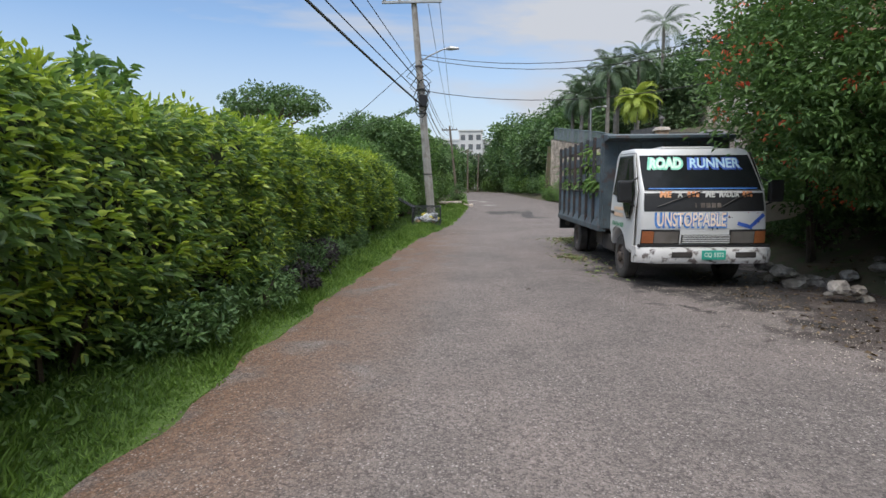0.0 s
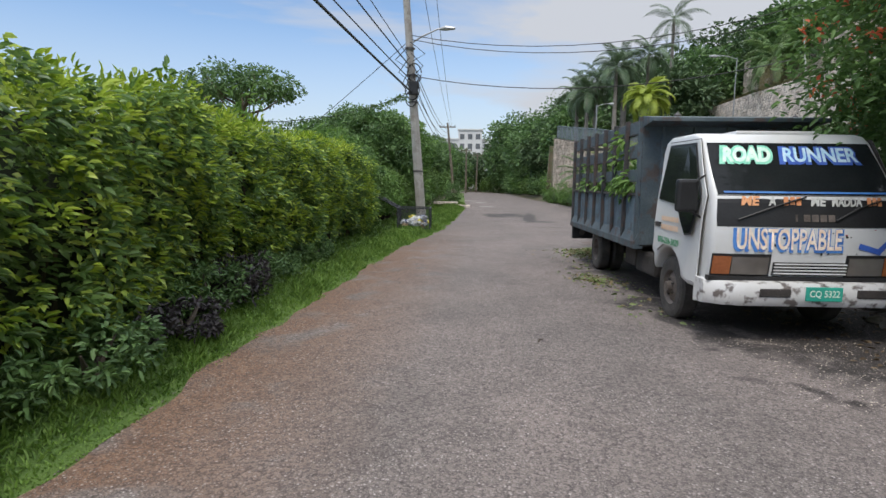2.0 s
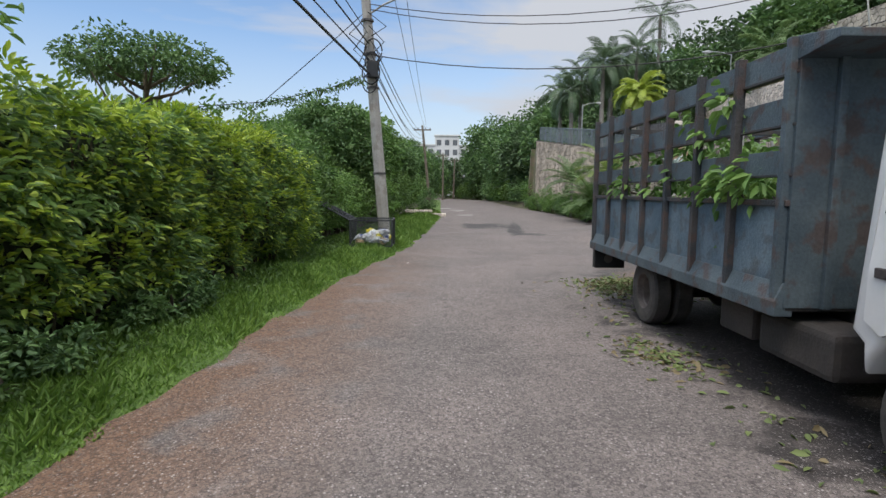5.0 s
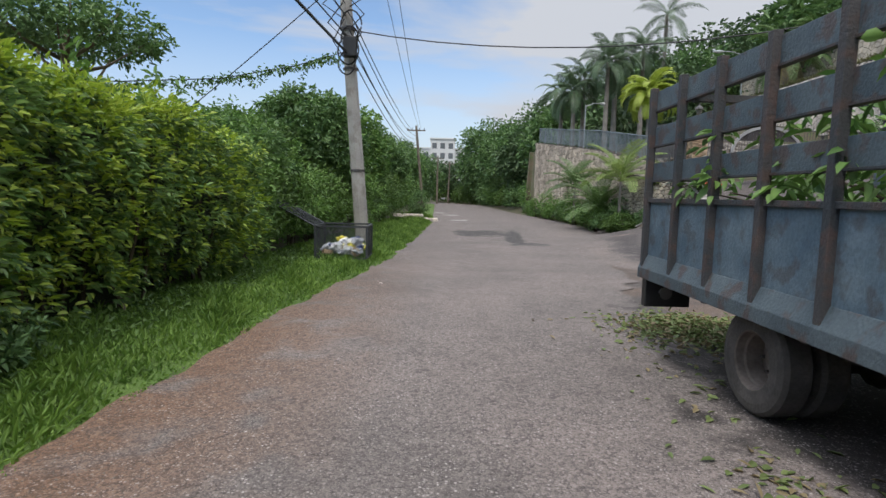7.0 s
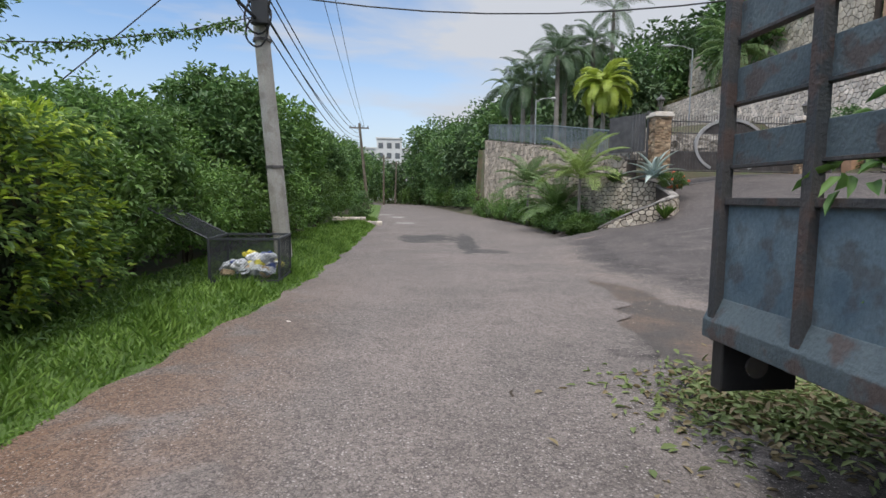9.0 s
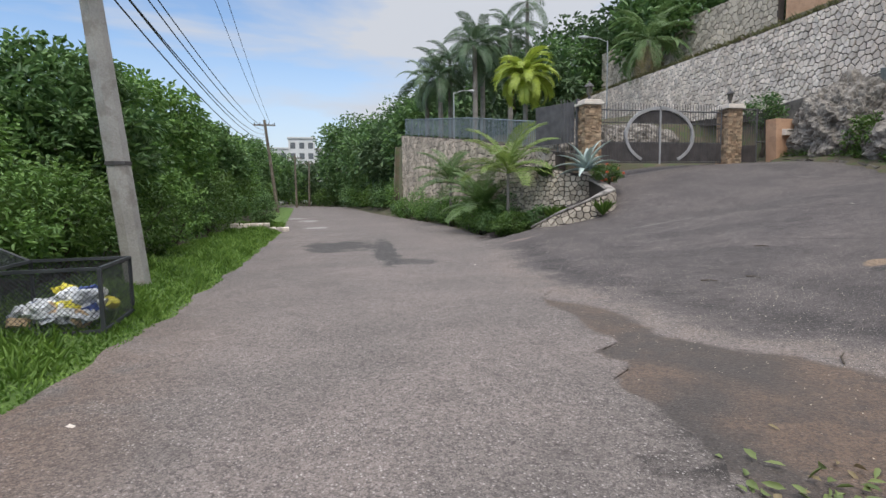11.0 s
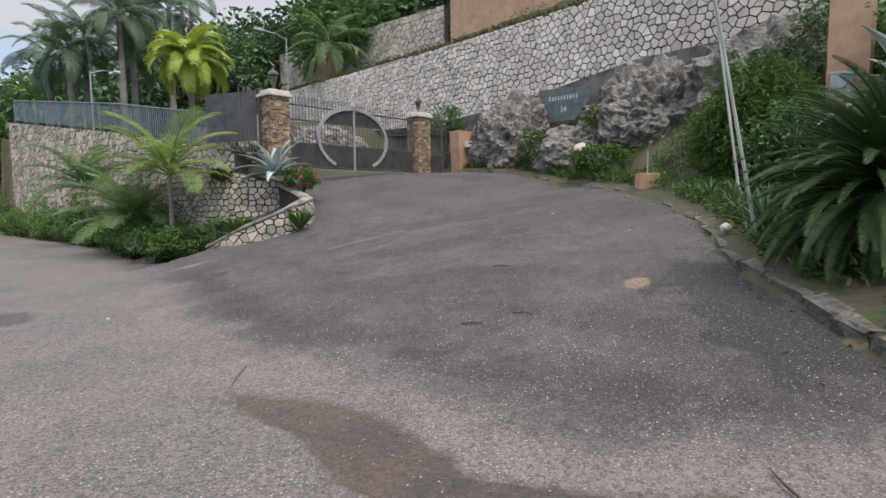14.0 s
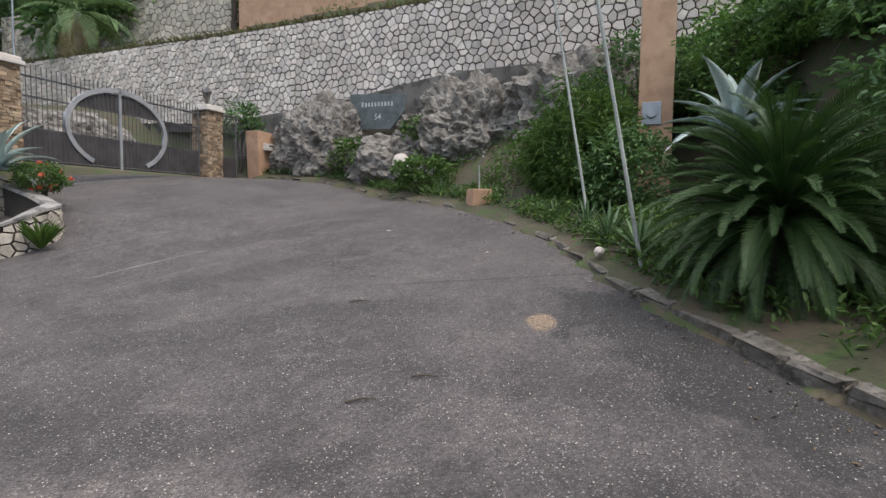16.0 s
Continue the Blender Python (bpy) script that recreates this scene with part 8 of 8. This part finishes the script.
me = text_mesh("54", 0.01)
us, vs = [v.co.x for v in me.vertices], [v.co.y for v in me.vertices]
for v in me.vertices:
    v.co = (-0.02 + 0.26 * (v.co.x - min(us)) / (max(us) - min(us)), -0.056, 0.34 + 0.2 * (v.co.y - min(vs)) / (max(vs) - min(vs)))
part("numeral", me, M_INSCR, plaque, "pale carved house number")

# scraps and twigs on the paving
sc = random.Random(31)
for k, (x, y) in enumerate(((-1.05, 21.0), (-0.55, 18.8), (4.6, 26.0), (11.6, 22.0), (13.0, 24.4))):
    bm = boxed(-0.032, 0.032, -0.02, 0.02, 0, 0.004)
    for v in bm.verts:
        v.co += Vector((sc.uniform(-0.012, 0.012), sc.uniform(-0.009, 0.009), sc.uniform(0, 0.008)))
    ob = part("paper_scrap", bm, M_CAP)
    ob.matrix_world = pose(x, y, float(pave_z(x, y)) + 0.008, 0, 0, sc.uniform(0, 180))
    tagged(ob, "small white paper scrap lying on the asphalt", "litter", "paper scraps")
for k, (x, y, a, L) in enumerate(((6.9, 21.6, -60, 0.25), (7.4, 21.3, -75, 0.22), (5.6, 18.4, 40, 0.35), (6.4, 18.0, 15, 0.4), (9.0, 22.8, -70, 0.26), (0.9, 8.2, 60, 0.12), (1.6, 16.2, 80, 0.14))):
    ob = part("twig", tubed([(-L / 2, 0, 0.012), (0, 0.02, 0.02), (L / 2, 0, 0.01)], [0.009, 0.008, 0.004], 5), M_DARKWOOD)
    ob.matrix_world = pose(x, y, float(pave_z(x, y)) + 0.008, 0, -math.degrees(math.atan2(float(pave_z(x + 0.1, y) - pave_z(x, y)), 0.1)) * abs(math.cos(radians(a))), a)
    tagged(ob, "short dry twig lying on the asphalt", "twig", "twigs")
# more service cables slung round the pole
for k in range(7):
    z0, z1 = 4.6 + 0.25 * k, 5.6 + 0.2 * k
    a, b = pole_at(z0), pole_at(z1)
    side = -1 if k % 2 else 1
    pts = [tuple(a + Vector((0.12 * side, -0.22, 0))), tuple((a + b) / 2 + Vector((side * (0.3 + 0.05 * k), -0.3, -0.1))), tuple(b + Vector((0.05 * side, -0.2, 0)))]
    tagged(part("service_cable", tubed(pts, 0.018, 5), M_CABLE), "loose black service cable strapped to the pole", "cable", "service cables")
